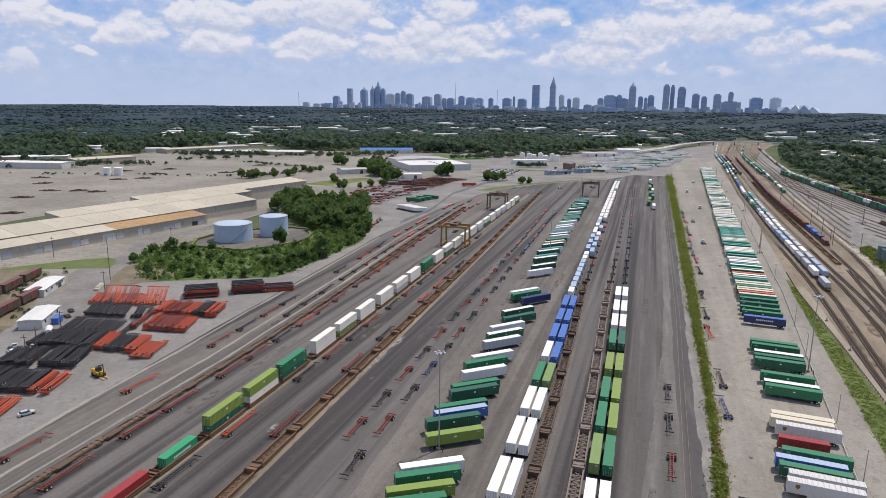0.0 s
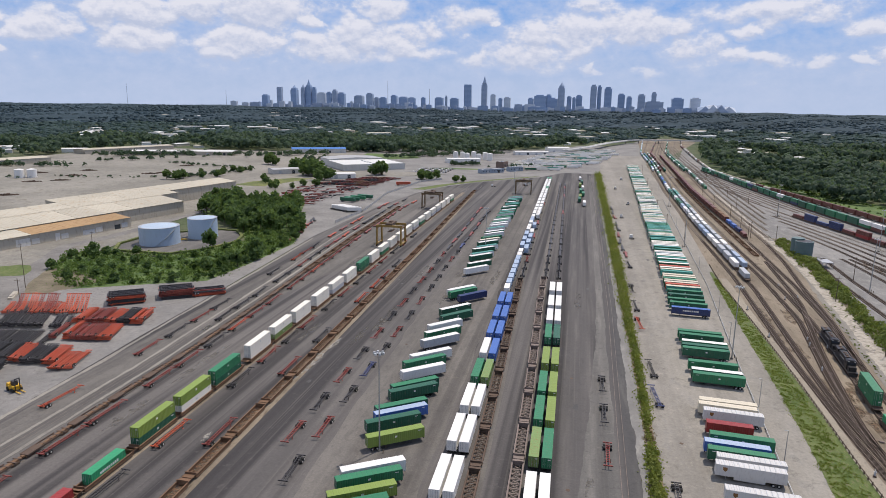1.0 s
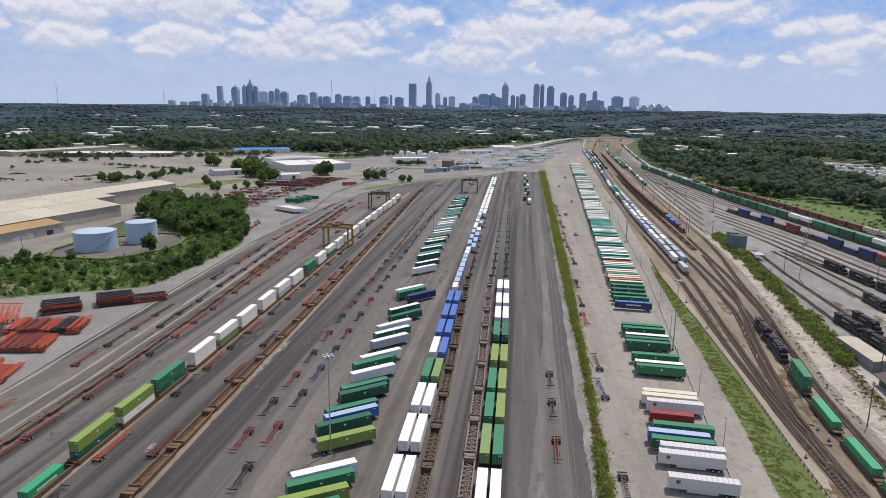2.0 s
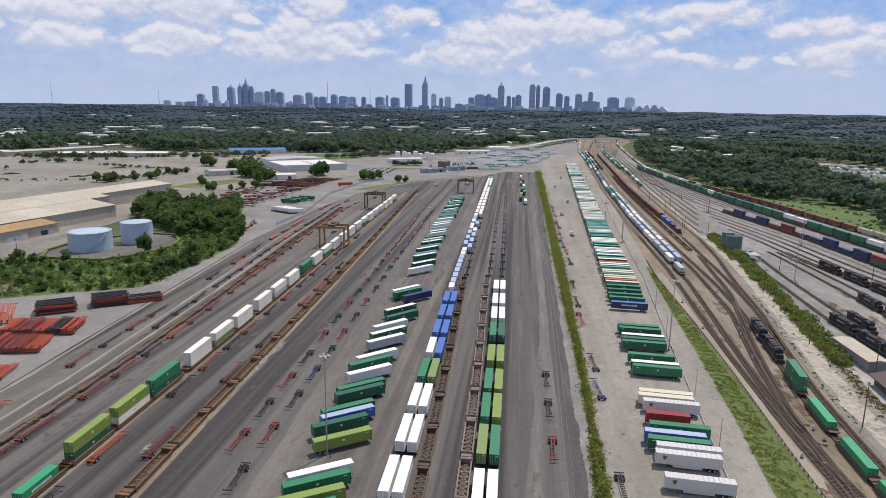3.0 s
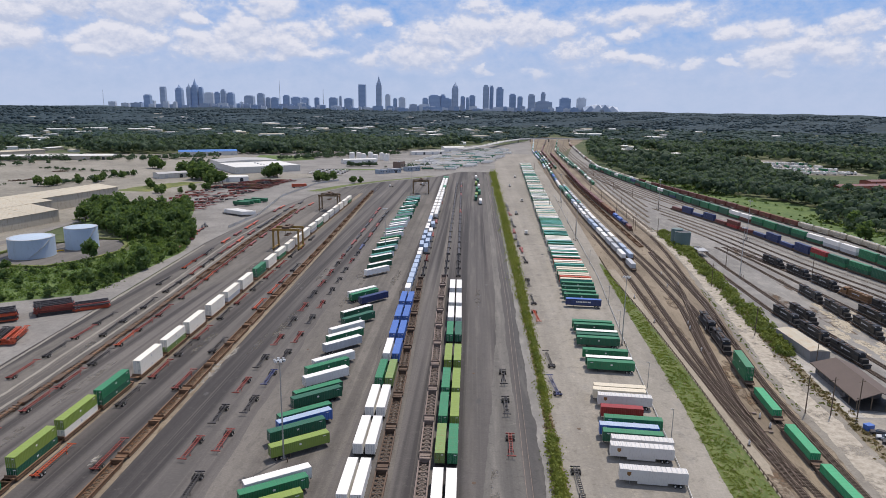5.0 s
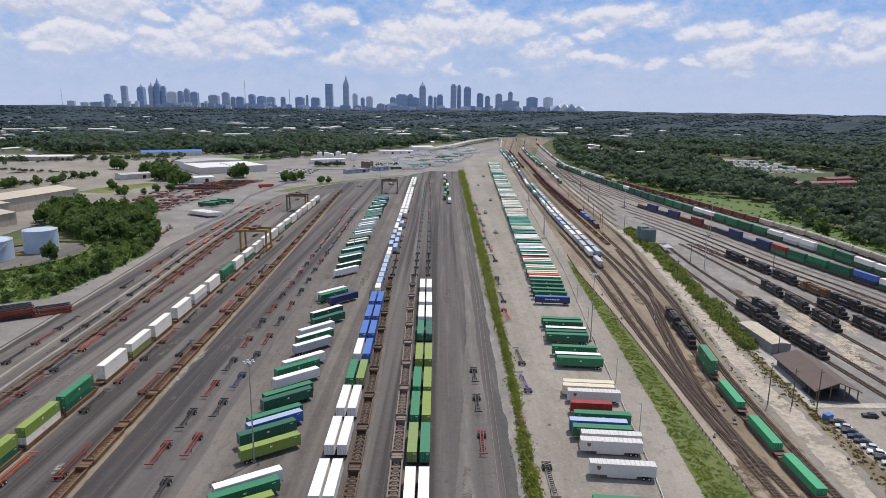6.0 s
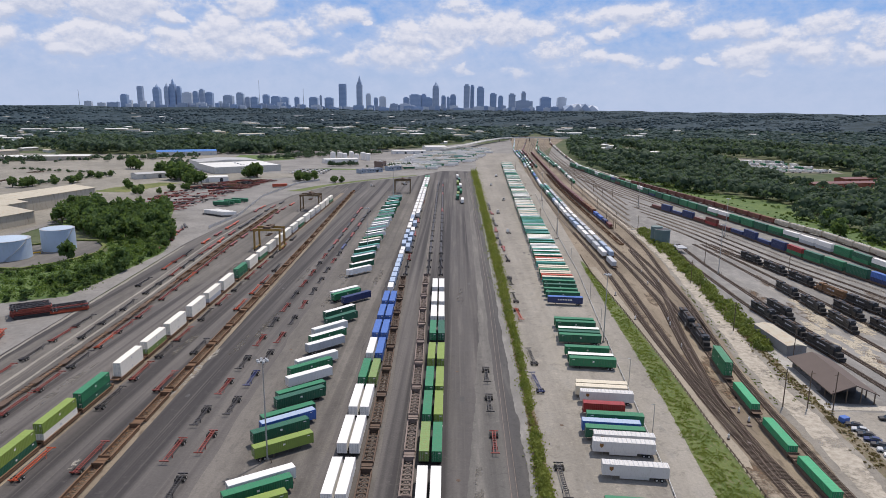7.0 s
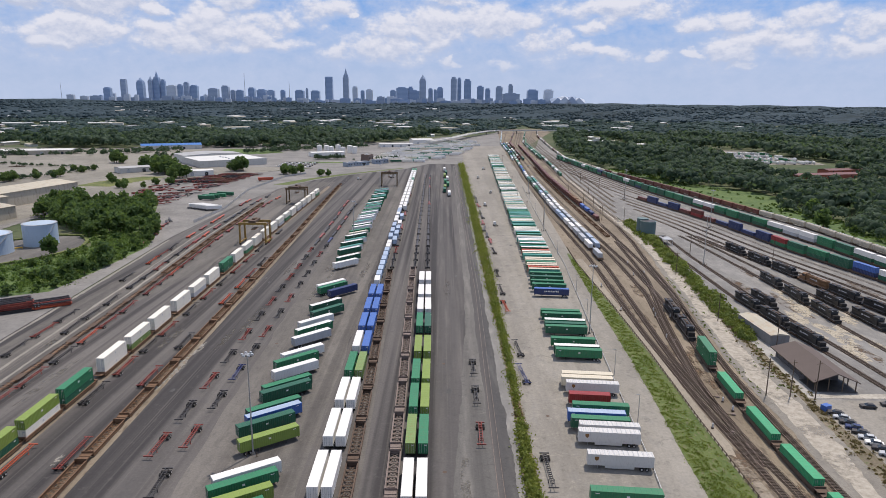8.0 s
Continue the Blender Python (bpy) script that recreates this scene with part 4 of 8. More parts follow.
def chassis(code, loaded, h=7.9):
    """A skeletal trailer for containers: rails, cross members, bogie, legs; front at +y."""
    mat, words = {"k": (BLACKP, "black"), "r": (RUSTRED, "faded red"), "e": (ORANGE, "orange"), "b": (STEELBLUE, "blue")}[code]

    def build():
        ob = thing("trailer_chassis", "%s steel skeletal trailer chassis %s" % (words, "under its container" if loaded else "parked empty on its legs"), "chassis", "trailer chassis")
        g = Geo()
        for x in (-0.5, 0.36):
            g.box(x, x + 0.14, -h, h - 2.6, 0.85, 1.12)
            g.box(x, x + 0.14, h - 2.6, h, 1.0, 1.14)
        for y in (-h + 0.1, h - 0.2):
            g.box(-1.25, 1.25, y, y + 0.24, 0.9, 1.16)
        for i in range(int(h * 1.9)):
            y = -h + 0.9 + i * 0.92
            g.box(-0.5, 0.5, y, y + 0.13, 0.92, 1.1)
        part("frame", g, mat, ob)
        for y in (-h + 1.2, -h + 2.45):
            axle = part("axle", Geo().cyl(y, 0.5, -1.0, 1.0, 0.08, n=6, axis="x").box(-0.5, 0.5, y - 0.08, y + 0.08, 0.5, 0.85), mat, ob)
            for s in (-1, 1):
                wheels("wheel", wheel_pair(Geo(), s * 0.9, y), axle, [(s * 1.215, y)])
        g = Geo()
        for x in (-0.75, 0.63):
            g.box(x, x + 0.12, h - 3.6, h - 3.48, 0.05, 1.0).box(x - 0.1, x + 0.22, h - 3.7, h - 3.38, 0.0, 0.06)
        part("landing_leg", g, mat, ob)
        return ob
    return build


def stacked_chassis(code):
    """One bare chassis of the stored stacks: twin rails, cross members, bolsters, tandem wheels."""
    mat, words = {"k": (BLACKP, "black"), "r": (RUSTRED, "faded red"), "e": (ORANGE, "orange")}[code]

    def build():
        g = Geo()
        h = 7.4
        for x in (-0.62, 0.3):
            g.box(x, x + 0.32, -h, h - 2.4, 0.62, 1.08).box(x, x + 0.32, h - 2.4, h, 0.82, 1.1)
        for y in (-h, h - 0.25):
            g.box(-1.15, 1.15, y, y + 0.25, 0.82, 1.12)
        for i in range(6):
            y = -h + 3.2 + i * 1.7
            g.box(-0.3, 0.3, y, y + 0.16, 0.72, 0.98)
        ob = solid("stored_chassis", g, mat, "%s skeletal chassis stored in a packed row" % words, "chassis", "stored chassis")
        for y in (-h + 1.1, -h + 2.35):
            g = Geo().cyl(y, 0.5, -0.6, 0.6, 0.08, n=6, axis="x")
            for s in (-1, 1):
                wheel_pair(g, s * 0.9, y)
            wheels("wheelset", g, ob, [(-1.215, y), (1.215, y)])
        return ob
    return build


HEAPS = {}


def heap(name, mat, label, category, geo, m):
    """Adds a copy of geo at the pose m to one joined object of many."""
    g = HEAPS.setdefault((name, mat.name), (Geo(), mat, label, category))[0]
    g.add([tuple(m @ Vector(v)) for v in geo.v], geo.f)


GEAR = Geo().box(-0.6, 0.6, -7.6, 7.4, 0.9, 1.18)
for gy in (-6.6, -5.3):
    for gs in (-0.9, 0.9):
        GEAR.cyl(gy, 0.5, gs - 0.3, gs + 0.3, 0.5, n=8, axis="x")
GEAR.box(-0.8, -0.66, 4.2, 4.4, 0, 1.0).box(0.66, 0.8, 4.2, 4.4, 0, 1.0)
LEAF_CHASSIS = Geo().box(-0.62, -0.3, -7.4, 7.4, 0.7, 1.08).box(0.3, 0.62, -7.4, 7.4, 0.7, 1.08)
for gy in (-7.4, -1.6, 0.8, 7.2):
    LEAF_CHASSIS.box(-1.15, 1.15, gy, gy + 0.2, 0.8, 1.1) if abs(gy) > 5 else LEAF_CHASSIS.box(-0.3, 0.3, gy, gy + 0.2, 0.8, 1.05)
for gs in (-0.9, 0.9):
    LEAF_CHASSIS.cyl(-6.2, 0.75, gs - 0.28, gs + 0.28, 0.42, n=8, axis="x")


def loaded(code, x, y, turn, roof=None, far=False, length=16.15, bars=None):
    """A container standing on its chassis."""
    if not far:
        put(("chassis", "k", True, length < 13), chassis("k", True, 6.2 if length < 13 else 7.9), x, y, 0, turn)
    else:
        heap("trailer_gear", BLACKP, "dark wheels and frames under the far trailers", "chassis", GEAR, pose(x, y, 0, 0, 0, turn))
    container(code, x, y, 1.2, turn, length, far, roof, bars)


def empty_chassis(code, x, y, turn=0.0, short=False):
    if y > 400:
        mat = {"k": BLACKP, "r": RUSTRED, "e": ORANGE, "b": STEELBLUE}[code]
        heap("far_chassis", mat, "many far empty chassis in lanes", "chassis", GEAR, pose(x, y, 0, 0, 0, turn))
        return
    put(("chassis", code, False, short), chassis(code, False, 6.2 if short else 7.9), x, y, 0, turn)


def bogie(ob, y, mat=DKRUST):
    """A freight truck: side frames, bolster and four wheels."""
    g = Geo()
    for s in (-1, 1):
        g.box(s * 0.95 - 0.08, s * 0.95 + 0.08, y - 1.2, y + 1.2, 0.42, 0.72).box(s * 0.95 - 0.1, s * 0.95 + 0.1, y - 0.35, y + 0.35, 0.25, 0.85)
    g.box(-0.95, 0.95, y - 0.25, y + 0.25, 0.6, 0.85)
    b = part("bogie", g, mat, ob)
    for dy in (-0.85, 0.85):
        g = Geo()
        for s in (-1, 1):
            g.cyl(y + dy, 0.46, s * 0.75 - 0.06, s * 0.75 + 0.06, 0.42, n=12, axis="x")
        part("wheelset", g.cyl(y + dy, 0.46, -0.72, 0.72, 0.08, n=6, axis="x"), RUST, b)


def well_car(mat, words):
    """An articulated well car unit: deep side sills, lattice floor, end decks, bogies."""
    def build():
        ob = thing("well_car", "%s low container well car" % words, "railway wagon", "well cars")
        h = 8.6
        for s in (-1, 1):
            g = Geo()
            g.box(s * 1.42 - 0.1, s * 1.42 + 0.1, -h, h, 0.38, 1.25).box(s * 1.42 - 0.18, s * 1.42 + 0.18, -h, h, 1.18, 1.3).box(s * 1.42 - 0.16, s * 1.42 + 0.16, -h, h, 0.34, 0.46)
            for i in range(10):
                y = -h + 1 + i * (2 * h - 2) / 9
                g.box(s * 1.53 - 0.04, s * 1.53 + 0.04, y - 0.07, y + 0.07, 0.42, 1.2)
            part("side_sill", g, mat, ob)
        g = Geo()
        for i in range(8):
            y = -h + i * 2 * h / 8
            g.box(-1.32, 1.32, y, y + 0.3, 0.36, 0.5)
            g.bar((-1.25, y + 0.2, 0.44), (1.25, y + 2 * h / 8, 0.44), 0.18, 0.1)
            g.bar((1.25, y + 0.2, 0.43), (-1.25, y + 2 * h / 8, 0.43), 0.18, 0.1)
        part("lattice_floor", g, mat, ob)
        for s in (-1, 1):
            g = Geo()
            a, b = sorted((s * h, s * (h + 1.75)))
            g.box(-1.35, 1.35, a, b, 1.05, 1.22)
            g.box(-1.5, 1.5, min(s * h, s * (h + 0.18)), max(s * h, s * (h + 0.18)), 0.4, 1.75)
            for x in (-1.45, 1.37):
                g.box(x, x + 0.08, a, b, 1.22, 1.34)
            part("end_deck", g, mat, ob)
        bogie(ob, h + 1.2)
        return ob
    return build


WELL = Geo().box(-1.5, -1.34, -8.6, 8.6, 0.4, 1.3).box(1.34, 1.5, -8.6, 8.6, 0.4, 1.3).box(-1.34, 1.34, -8.6, -8.3, 0.4, 1.6).box(-1.34, 1.34, 8.3, 8.6, 0.4, 1.6).box(-1.3, 1.3, 8.6, 10.4, 0.5, 1.2)
for gy in range(-7, 8, 2):
    WELL.box(-1.34, 1.34, gy - 0.3, gy + 0.3, 0.36, 0.5)
WAGON = Geo().box(-1.5, 1.5, -8, 8, 1.1, 4.5).box(-1.0, 1.0, -7.6, -5.0, 0.2, 1.1).box(-1.0, 1.0, 5.0, 7.6, 0.2, 1.1).box(-0.4, 0.4, -8, 8, 4.5, 4.65)
for gy in range(-7, 8, 2):
    WAGON.box(-1.56, 1.56, gy - 0.1, gy + 0.1, 1.2, 4.4)
ROUND = Geo().cyl(0, 2.7, -7.6, 7.6, 1.6, n=12, axis="y").box(-1.0, 1.0, -7.4, -5.0, 0.2, 1.2).box(-1.0, 1.0, 5.0, 7.4, 0.2, 1.2).cyl(0, 0, 4.2, 4.6, 0.5, n=8)


def rolling(key, build, x, y, turn, z=0.1):
    """A wagon; those far down the line are joined into one object of each kind."""
    reach = {"well_rust": 430, "well_grey": 380, "flat_car": 330}.get(key, 620)
    if y < reach or key not in ("well_rust", "well_grey", "flat_car", "hopper_wagon", "box_wagon", "tank_wagon"):
        return put(key, build, x, y, z, turn)
    mat, geo = {"well_rust": (RUST, WELL), "well_grey": (DKRUST, WELL), "flat_car": (RUST, WELL), "hopper_wagon": (WALLTAN, ROUND), "box_wagon": (MAROON, WAGON), "tank_wagon": (WHITE, ROUND)}[key]
    heap("far_wagons", mat, "many far wagons standing in trains", "railway wagon", geo, pose(x, y, z, 0, 0, turn))


def rail_row(rows, y0, y1, step, key, build):
    y = y0
    while y < y1:
        rolling(key, build, along(rows, y), y, turn_of(rows, y), 0.0)
        y += step


def flat_car():
    ob = thing("flat_car", "rusty brown low spine flat car", "railway wagon", "flat cars")
    part("deck", Geo().box(-1.15, 1.15, -7.4, -2.2, 0.95, 1.1).box(-1.25, -1.1, -7.4, 4.2, 0.8, 1.16).box(1.1, 1.25, -7.4, 4.2, 0.8, 1.16).box(-1.1, 1.1, -1.4, -1.0, 0.9, 1.08).box(-1.1, 1.1, 1.2, 1.6, 0.9, 1.08), DKRUST, ob)
    part("spine", Geo().box(-0.45, 0.45, -8.2, 8.2, 0.6, 1.0), RUST, ob)
    for y in (3.2, 5.2, 7.0):
        part("cross_arm", Geo().box(-1.25, 1.25, y, y + 0.35, 0.85, 1.1), DKRUST, ob)
    bogie(ob, 5.8)
    bogie(ob, -6.4)
    return ob


# train of double-stacked containers
STACKS = [(None, "r"), (None, "v"), ("l", "d"), ("l", "h"), ("g", "d"), ("h", "h"), ("h", "o"), ("h", "h"), ("h", "h"), ("h", "y"), ("h", "h"), ("g", "d")]
SPOTS_A = [107.5, 127.5, 147.3, 166.6, 185.6, 209, 229, 249, 271.8, 292.3, 312.8, 336, 356.5]
for k in range(25):
    y = SPOTS_A[k] if k < 13 else 356.5 + 21.0 * (k - 12)
    x, a = along(ROW_A, y), turn_of(ROW_A, y)
    rolling("well_rust", well_car(RUST, "brown rusty"), x, y, a)
    up, low = STACKS[k] if k < len(STACKS) else ("h", rng.choice("hhyg"))
    long_box = 12.2 if k == 1 else 16.15
    bars = "w" if k == 1 else None
    container(low, x, y, 0.52, a, long_box, k > 12, None, bars)
    if up:
        container(up, x, y, 3.43, a, long_box, k > 12, None, bars)
rail_row(ROW_B, 76, 700, 21.0, "well_rust", None)
rail_row(ROW_E, 76, 330, 21.0, "well_grey", well_car(DKRUST, "dull dark brown"))
rail_row(ROW_W, 82, 335, 21.0, "well_dusty", well_car(DUSTYSTEEL, "dusty grey-brown"))
rail_row(ROW_L, 70, 560, 16.6, "flat_car", flat_car)

# paired rows of boxes on chassis beside the loading tracks
for k, (a, b) in enumerate(("ww", "ww", "ww", "ww", "go", "wb", "bb", "bb", "bb")):
    y = 120 + 20.9 * k if k < 2 else 163.8 + 21.4 * (k - 2)
    loaded(a, along(ROW_D1, y), y, turn_of(ROW_D1, y))
    loaded(b, along(ROW_D2, y), y, turn_of(ROW_D2, y))
y = 311.0
while y < 405:
    loaded(rng.choice("pppww"), along(ROW_D1, y) + 0.6, y, 2.0, None, True, 9.0)
    y += 10.6
while y < 545:
    loaded(rng.choice("pppww"), along(ROW_D1, y) + rng.choice((0, 3.2)), y, 2.0, None, True, 12.2)
    y += 9.4
while y < 825:
    for rows in (ROW_D1, ROW_D2):
        loaded(rng.choice("wwwwwg"), along(rows, y), y, 1.0, None, True)
    y += 19.5
for k, (a, b) in enumerate(("ww", "og", "gl", "gl", "ll", "gd", "ww", "ww", "ww")):
    y = (137.6, 160.6, 181.2, 200.6, 223.6, 249.8, 270.8, 292.2, 316.2)[k]
    loaded(a, along(ROW_F1, y), y, turn_of(ROW_F1, y))
    loaded(b, along(ROW_F2, y), y, turn_of(ROW_F2, y))

# slanted row of boxes on chassis: far top edge's middle, colour, roof
for x, y, code, roof in ((-46.2, 131.0, "l", None), (-46.6, 137.3, "g", None), (-46.9, 141.5, "w", None), (-46.5, 125.5, "g", None), (-46.2, 158.6, "l", None), (-49.0, 166.4, "d", None),
                         (-48.3, 172.0, "b", "p"), (-49.2, 175.7, "d", "g"), (-48.5, 187.4, "d", None), (-49.1, 191.4, "d", "g"), (-49.2, 203.2, "w", None), (-50.6, 211.0, "g", None),
                         (-49.8, 217.6, "w", None), (-49.9, 233.6, "y", "w"), (-50.7, 242.3, "g", "w"), (-51.6, 250.8, "w", None)):
    t = 33 + (y - 139) * 0.13
    a = math.radians(t)
    loaded(code, x + 1.3 * math.sin(a), y - 1.3 * math.cos(a), t - 90, roof)
for x, y, code, roof in ((-49.3, 264.0, "d", None), (-51.5, 272.8, "d", "w"), (-47.6, 295.2, "n", None), (-53.0, 299.8, "g", None), (-54.3, 303.4, "w", None), (-53.7, 346.2, "w", None), (-54.0, 358.8, "d", "w")):
    loaded(code, x + 1.0, y - 1.0, -41, roof, y > 300)
y = 376.0
while y < 640:
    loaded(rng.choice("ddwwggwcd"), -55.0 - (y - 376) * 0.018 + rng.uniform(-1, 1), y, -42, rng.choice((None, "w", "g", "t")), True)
    y += rng.choice((6.5, 7.5, 8.5, 13.0))

# trailer lot: far edge's middle
TRAILERS = ((42.2, 134.1, "g", None, 0), (44.9, 149.9, "w", None, 1), (44.9, 161.3, "w", None, 1), (45.9, 165.2, "w", None, 0), (44.3, 168.8, "d", "g", 0), (44.1, 172.7, "b", "p", 0),
            (46.3, 177.3, "g", "g", 0), (44.6, 184.3, "r", None, 0), (47.2, 192.3, "w", None, 0), (46.4, 196.4, "c", None, 0), (47.1, 199.5, "c", None, 0), (48.5, 220.3, "g", None, 0), (48.5, 223.9, "d", "w", 0),
            (48.6, 231.4, "g", "g", 0), (48.5, 244.6, "d", "g", 0), (48.8, 248.4, "d", None, 0), (49.3, 252.4, "g", "w", 0), (49.5, 260.4, "d", "g", 0), (49.5, 264.5, "g", "g", 0), (51.0, 296.5, "n", "b", 0),
            (51.2, 304.6, "d", "g", 0), (51.2, 310.9, "d", "g", 0), (52.0, 318.6, "d", None, 0), (52.7, 326.0, "d", "g", 0))


def shield_trailer():
    """A white box trailer with a brown and gold badge, side skirts and tandem wheels; front at +y."""
    ob = thing("box_trailer", "white smooth-sided box trailer with a small brown badge", "trailer", "trailers of the lot")
    h = 8.1
    g = Geo().box(-1.28, 1.28, -h, h, 1.15, 4.05)
    part("body", g, TRAILERWHITE, ob)
    part("roof", Geo().ridged(-1.3, 1.3, -h, h, 4.13, 1.16, 0.07), TRAILERWHITE, ob)
    g = Geo()
    for i in range(14):
        g.box(-1.25, 1.25, -h + 0.3 + i * 1.16, -h + 0.46 + i * 1.16, 4.12, 4.15)
    part("roof_rib", g, GREYP, ob)
    for s in (-1, 1):
        part("side_skirt", Geo().box(s * 1.2 - 0.03, s * 1.2 + 0.03, -3.4, 3.8, 0.45, 1.15), TRAILERWHITE, ob, "grey-white plastic side skirt")
        g = Geo()
        x = s * 1.29
        g.add([(x, h - 2.2 + dy, 2.9 + dz) for dy, dz in ((-0.5, 0.6), (0.5, 0.6), (0.5, -0.1), (0, -0.6), (-0.5, -0.1))], [(0, 1, 2, 3, 4) if s < 0 else (4, 3, 2, 1, 0)])
        part("badge", g, LOGO, ob, "brown and gold shield badge")
        part("door", Geo().box(min(s * 0.02, s * 1.2), max(s * 0.02, s * 1.2), -h - 0.04, -h, 1.25, 3.95), TRAILERWHITE, ob)
    for y in (-h + 1.6, -h + 2.9):
        for s in (-1, 1):
            wheels("wheel", wheel_pair(Geo(), s * 0.92, y), ob, [(s * 1.235, y)])
    part("landing_leg", Geo().box(-0.8, -0.68, h - 2.6, h - 2.48, 0, 1.2).box(0.68, 0.8, h - 2.6, h - 2.48, 0, 1.2), STEEL, ob)
    return ob


for x, y, code, roof, shield in TRAILERS:
    t = -5.0
    a = math.radians(t)
    cx, cy = x + 1.3 * math.sin(a), y - 1.3 * math.cos(a)
    if shield or code == "w":
        put("shield_trailer", shield_trailer, cx, cy, 0, 90 + t)
    else:
        loaded(code, cx, cy, 90 + t, roof, False, 12.2 if code == "r" else 16.15, "w" if code == "n" else None)
y = 332.0
while y < 1050:
    x = 52.9 + (y - 332) * 0.0352
    code = rng.choice("ddggttdwhcgtcdwt" + ("e" if y < 420 else ""))
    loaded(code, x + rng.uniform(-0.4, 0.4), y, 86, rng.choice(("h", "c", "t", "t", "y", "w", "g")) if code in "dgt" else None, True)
    y += rng.choice((3.7, 3.9, 4.2, 4.2, 7.6))

# empty chassis in their lanes
LANE_1 = [(120, -73.8), (176, -74.4), (240, -75.8), (285, -76.9), (420, -80.2), (580, -84.7)]
LANE_2 = [(120, -66), (157, -67.1), (196, -67.6), (285, -69.7), (402, -72.4), (549, -75.5)]
for rows, first, codes in ((LANE_1, 156.5, "rkrkrkrkrrk"), (LANE_2, 139.0, "krkbkrkrkk")):
    y = first
    for k in range(21):
        empty_chassis(codes[k % len(codes)], along(rows, y) + rng.uniform(-0.3, 0.3), y, turn_of(rows, y) + 180 + rng.uniform(-1.5, 1.5), True)
        y += rng.choice((19.5, 20.5, 22.0))
for y, code in ((121, "k"), (148, "e"), (187, "k"), (208, "r"), (228, "k"), (245, "r"), (270, "k"), (292, "r"), (315, "k"), (338, "r"), (362, "r"), (388, "k"), (412, "r"), (440, "k")):
    empty_chassis(code, along(ROW_A, y) + 4.7, y, turn_of(ROW_A, y) + rng.uniform(-2, 2))
for y, code in ((152, "r"), (200, "r"), (232, "k"), (285, "e"), (310, "e"), (330, "r"), (355, "k")):
    empty_chassis(code, along(ROW_B, y) - 4.0, y, turn_of(ROW_B, y))
y = 112.0
while y < 600:
    empty_chassis(rng.choice("krrrre"), along(ROW_L, y) + 4.0, y, turn_of(ROW_L, y) + rng.uniform(-2, 2))
    if rng.random() < 0.6:
        empty_chassis(rng.choice("kkre"), along(ROW_L, y) - 16.5, y + 6, turn_of(ROW_L, y) + rng.uniform(-3, 3))
    if y > 230:
        empty_chassis(rng.choice("kkre"), along(ROW_L, y) - 8.0, y + 10, turn_of(ROW_L, y) + rng.uniform(-3, 3))
    y += rng.choice((17, 19, 26))
for x, y, t, code in ((10.8, 163.9, 179, "r"), (10.6, 188, 180, "k"), (10.6, 210, 180, "k"), (26.6, 146, 180, "k"), (27.0, 204.5, 5, "b"), (27.9, 227.6, 3, "k"), (27.8, 277.8, 184, "e"), (28.1, 303.5, 2, "k"), (28.6, 334, 180, "k"), (30.5, 387, 3, "k"), (30.6, 414, 180, "r")):
    empty_chassis(code, x, y, t, x < 12)
for k, y in enumerate((434, 456, 480, 505, 527, 560, 585, 610)):
    empty_chassis("kkrkkrkk"[k], 29.6 + rng.uniform(-0.6, 0.6), y, rng.uniform(-6, 6))
y = 352.0
while y < 790:
    empty_chassis(rng.choice("kkrkk"), -8.5 - (y - 350) * 0.018, y, 2)
    if rng.random() < 0.7:
        empty_chassis(rng.choice("kkrk"), along(ROW_E, y) + 0.5, y, 2)
    empty_chassis(rng.choice("kkk"), along(ROW_W, y) + 0.8, y, 2)
    y += rng.choice((15, 17, 20))
for x, y, code in ((1.0, 646, "d"), (5.5, 622, "w"), (1.5, 668, "l"), (4.5, 690, "g"), (2.0, 715, "g"), (4.2, 742, "w"), (1.2, 770, "l"), (3.0, 800, "d"), (1.0, 840, "w")):
    loaded(code, x, y, 1, None, True)


def inside(x, y, poly):
    hit = False
    for (x0, y0), (x1, y1) in zip(poly, poly[1:] + poly[:1]):
        if (y0 > y) != (y1 > y) and x < x0 + (y - y0) * (x1 - x0) / (y1 - y0):
            hit = not hit
    return hit


def stored(code, x, y, lev, turn, lean=0.0):
    """One chassis of a pile; a leaning one has its front propped up."""
    m = pose(x, y, lev * 0.6 + 6.2 * math.sin(math.radians(lean)), lean, 0, turn)
    key = ("stored", code)
    if key not in MADE:
        MADE[key] = stacked_chassis(code)()
        MADE[key].matrix_basis = m
    else:
        copy_thing(MADE[key], m)


def chassis_rank(a, b, codes, levels, turn, pitch=2.45, lean=0.0):
    """Chassis side by side from a to b, piled; codes are dealt in runs of like colour."""
    (x0, y0), (x1, y1) = a, b
    n = max(1, int(math.hypot(x1 - x0, y1 - y0) / pitch))
    run, code = 0, codes[0]
    for i in range(n + 1):
        if run <= 0:
            code, run = rng.choice(codes), rng.choice((1, 1, 2, 3))
        run -= 1
        x, y = x0 + (x1 - x0) * i / n, y0 + (y1 - y0) * i / n
        if n > 6 and rng.random() < 0.1:
            continue
        top = rng.choice(levels)
        for lev in range(top):
            jx, jy, jt = rng.uniform(-0.25, 0.25), rng.uniform(-0.7, 0.7), turn + rng.uniform(-1.5, 1.5)
            if lev < top - 1:
                heap("piled_chassis", {"k": BLACKP, "r": RUSTRED, "e": ORANGE}[code], "piled chassis frames under the top ones", "chassis", LEAF_CHASSIS, pose(x + jx, y + jy, lev * 0.6, 0, 0, jt))
            else:
                stored(code, x + jx, y + jy, lev, jt, lean)


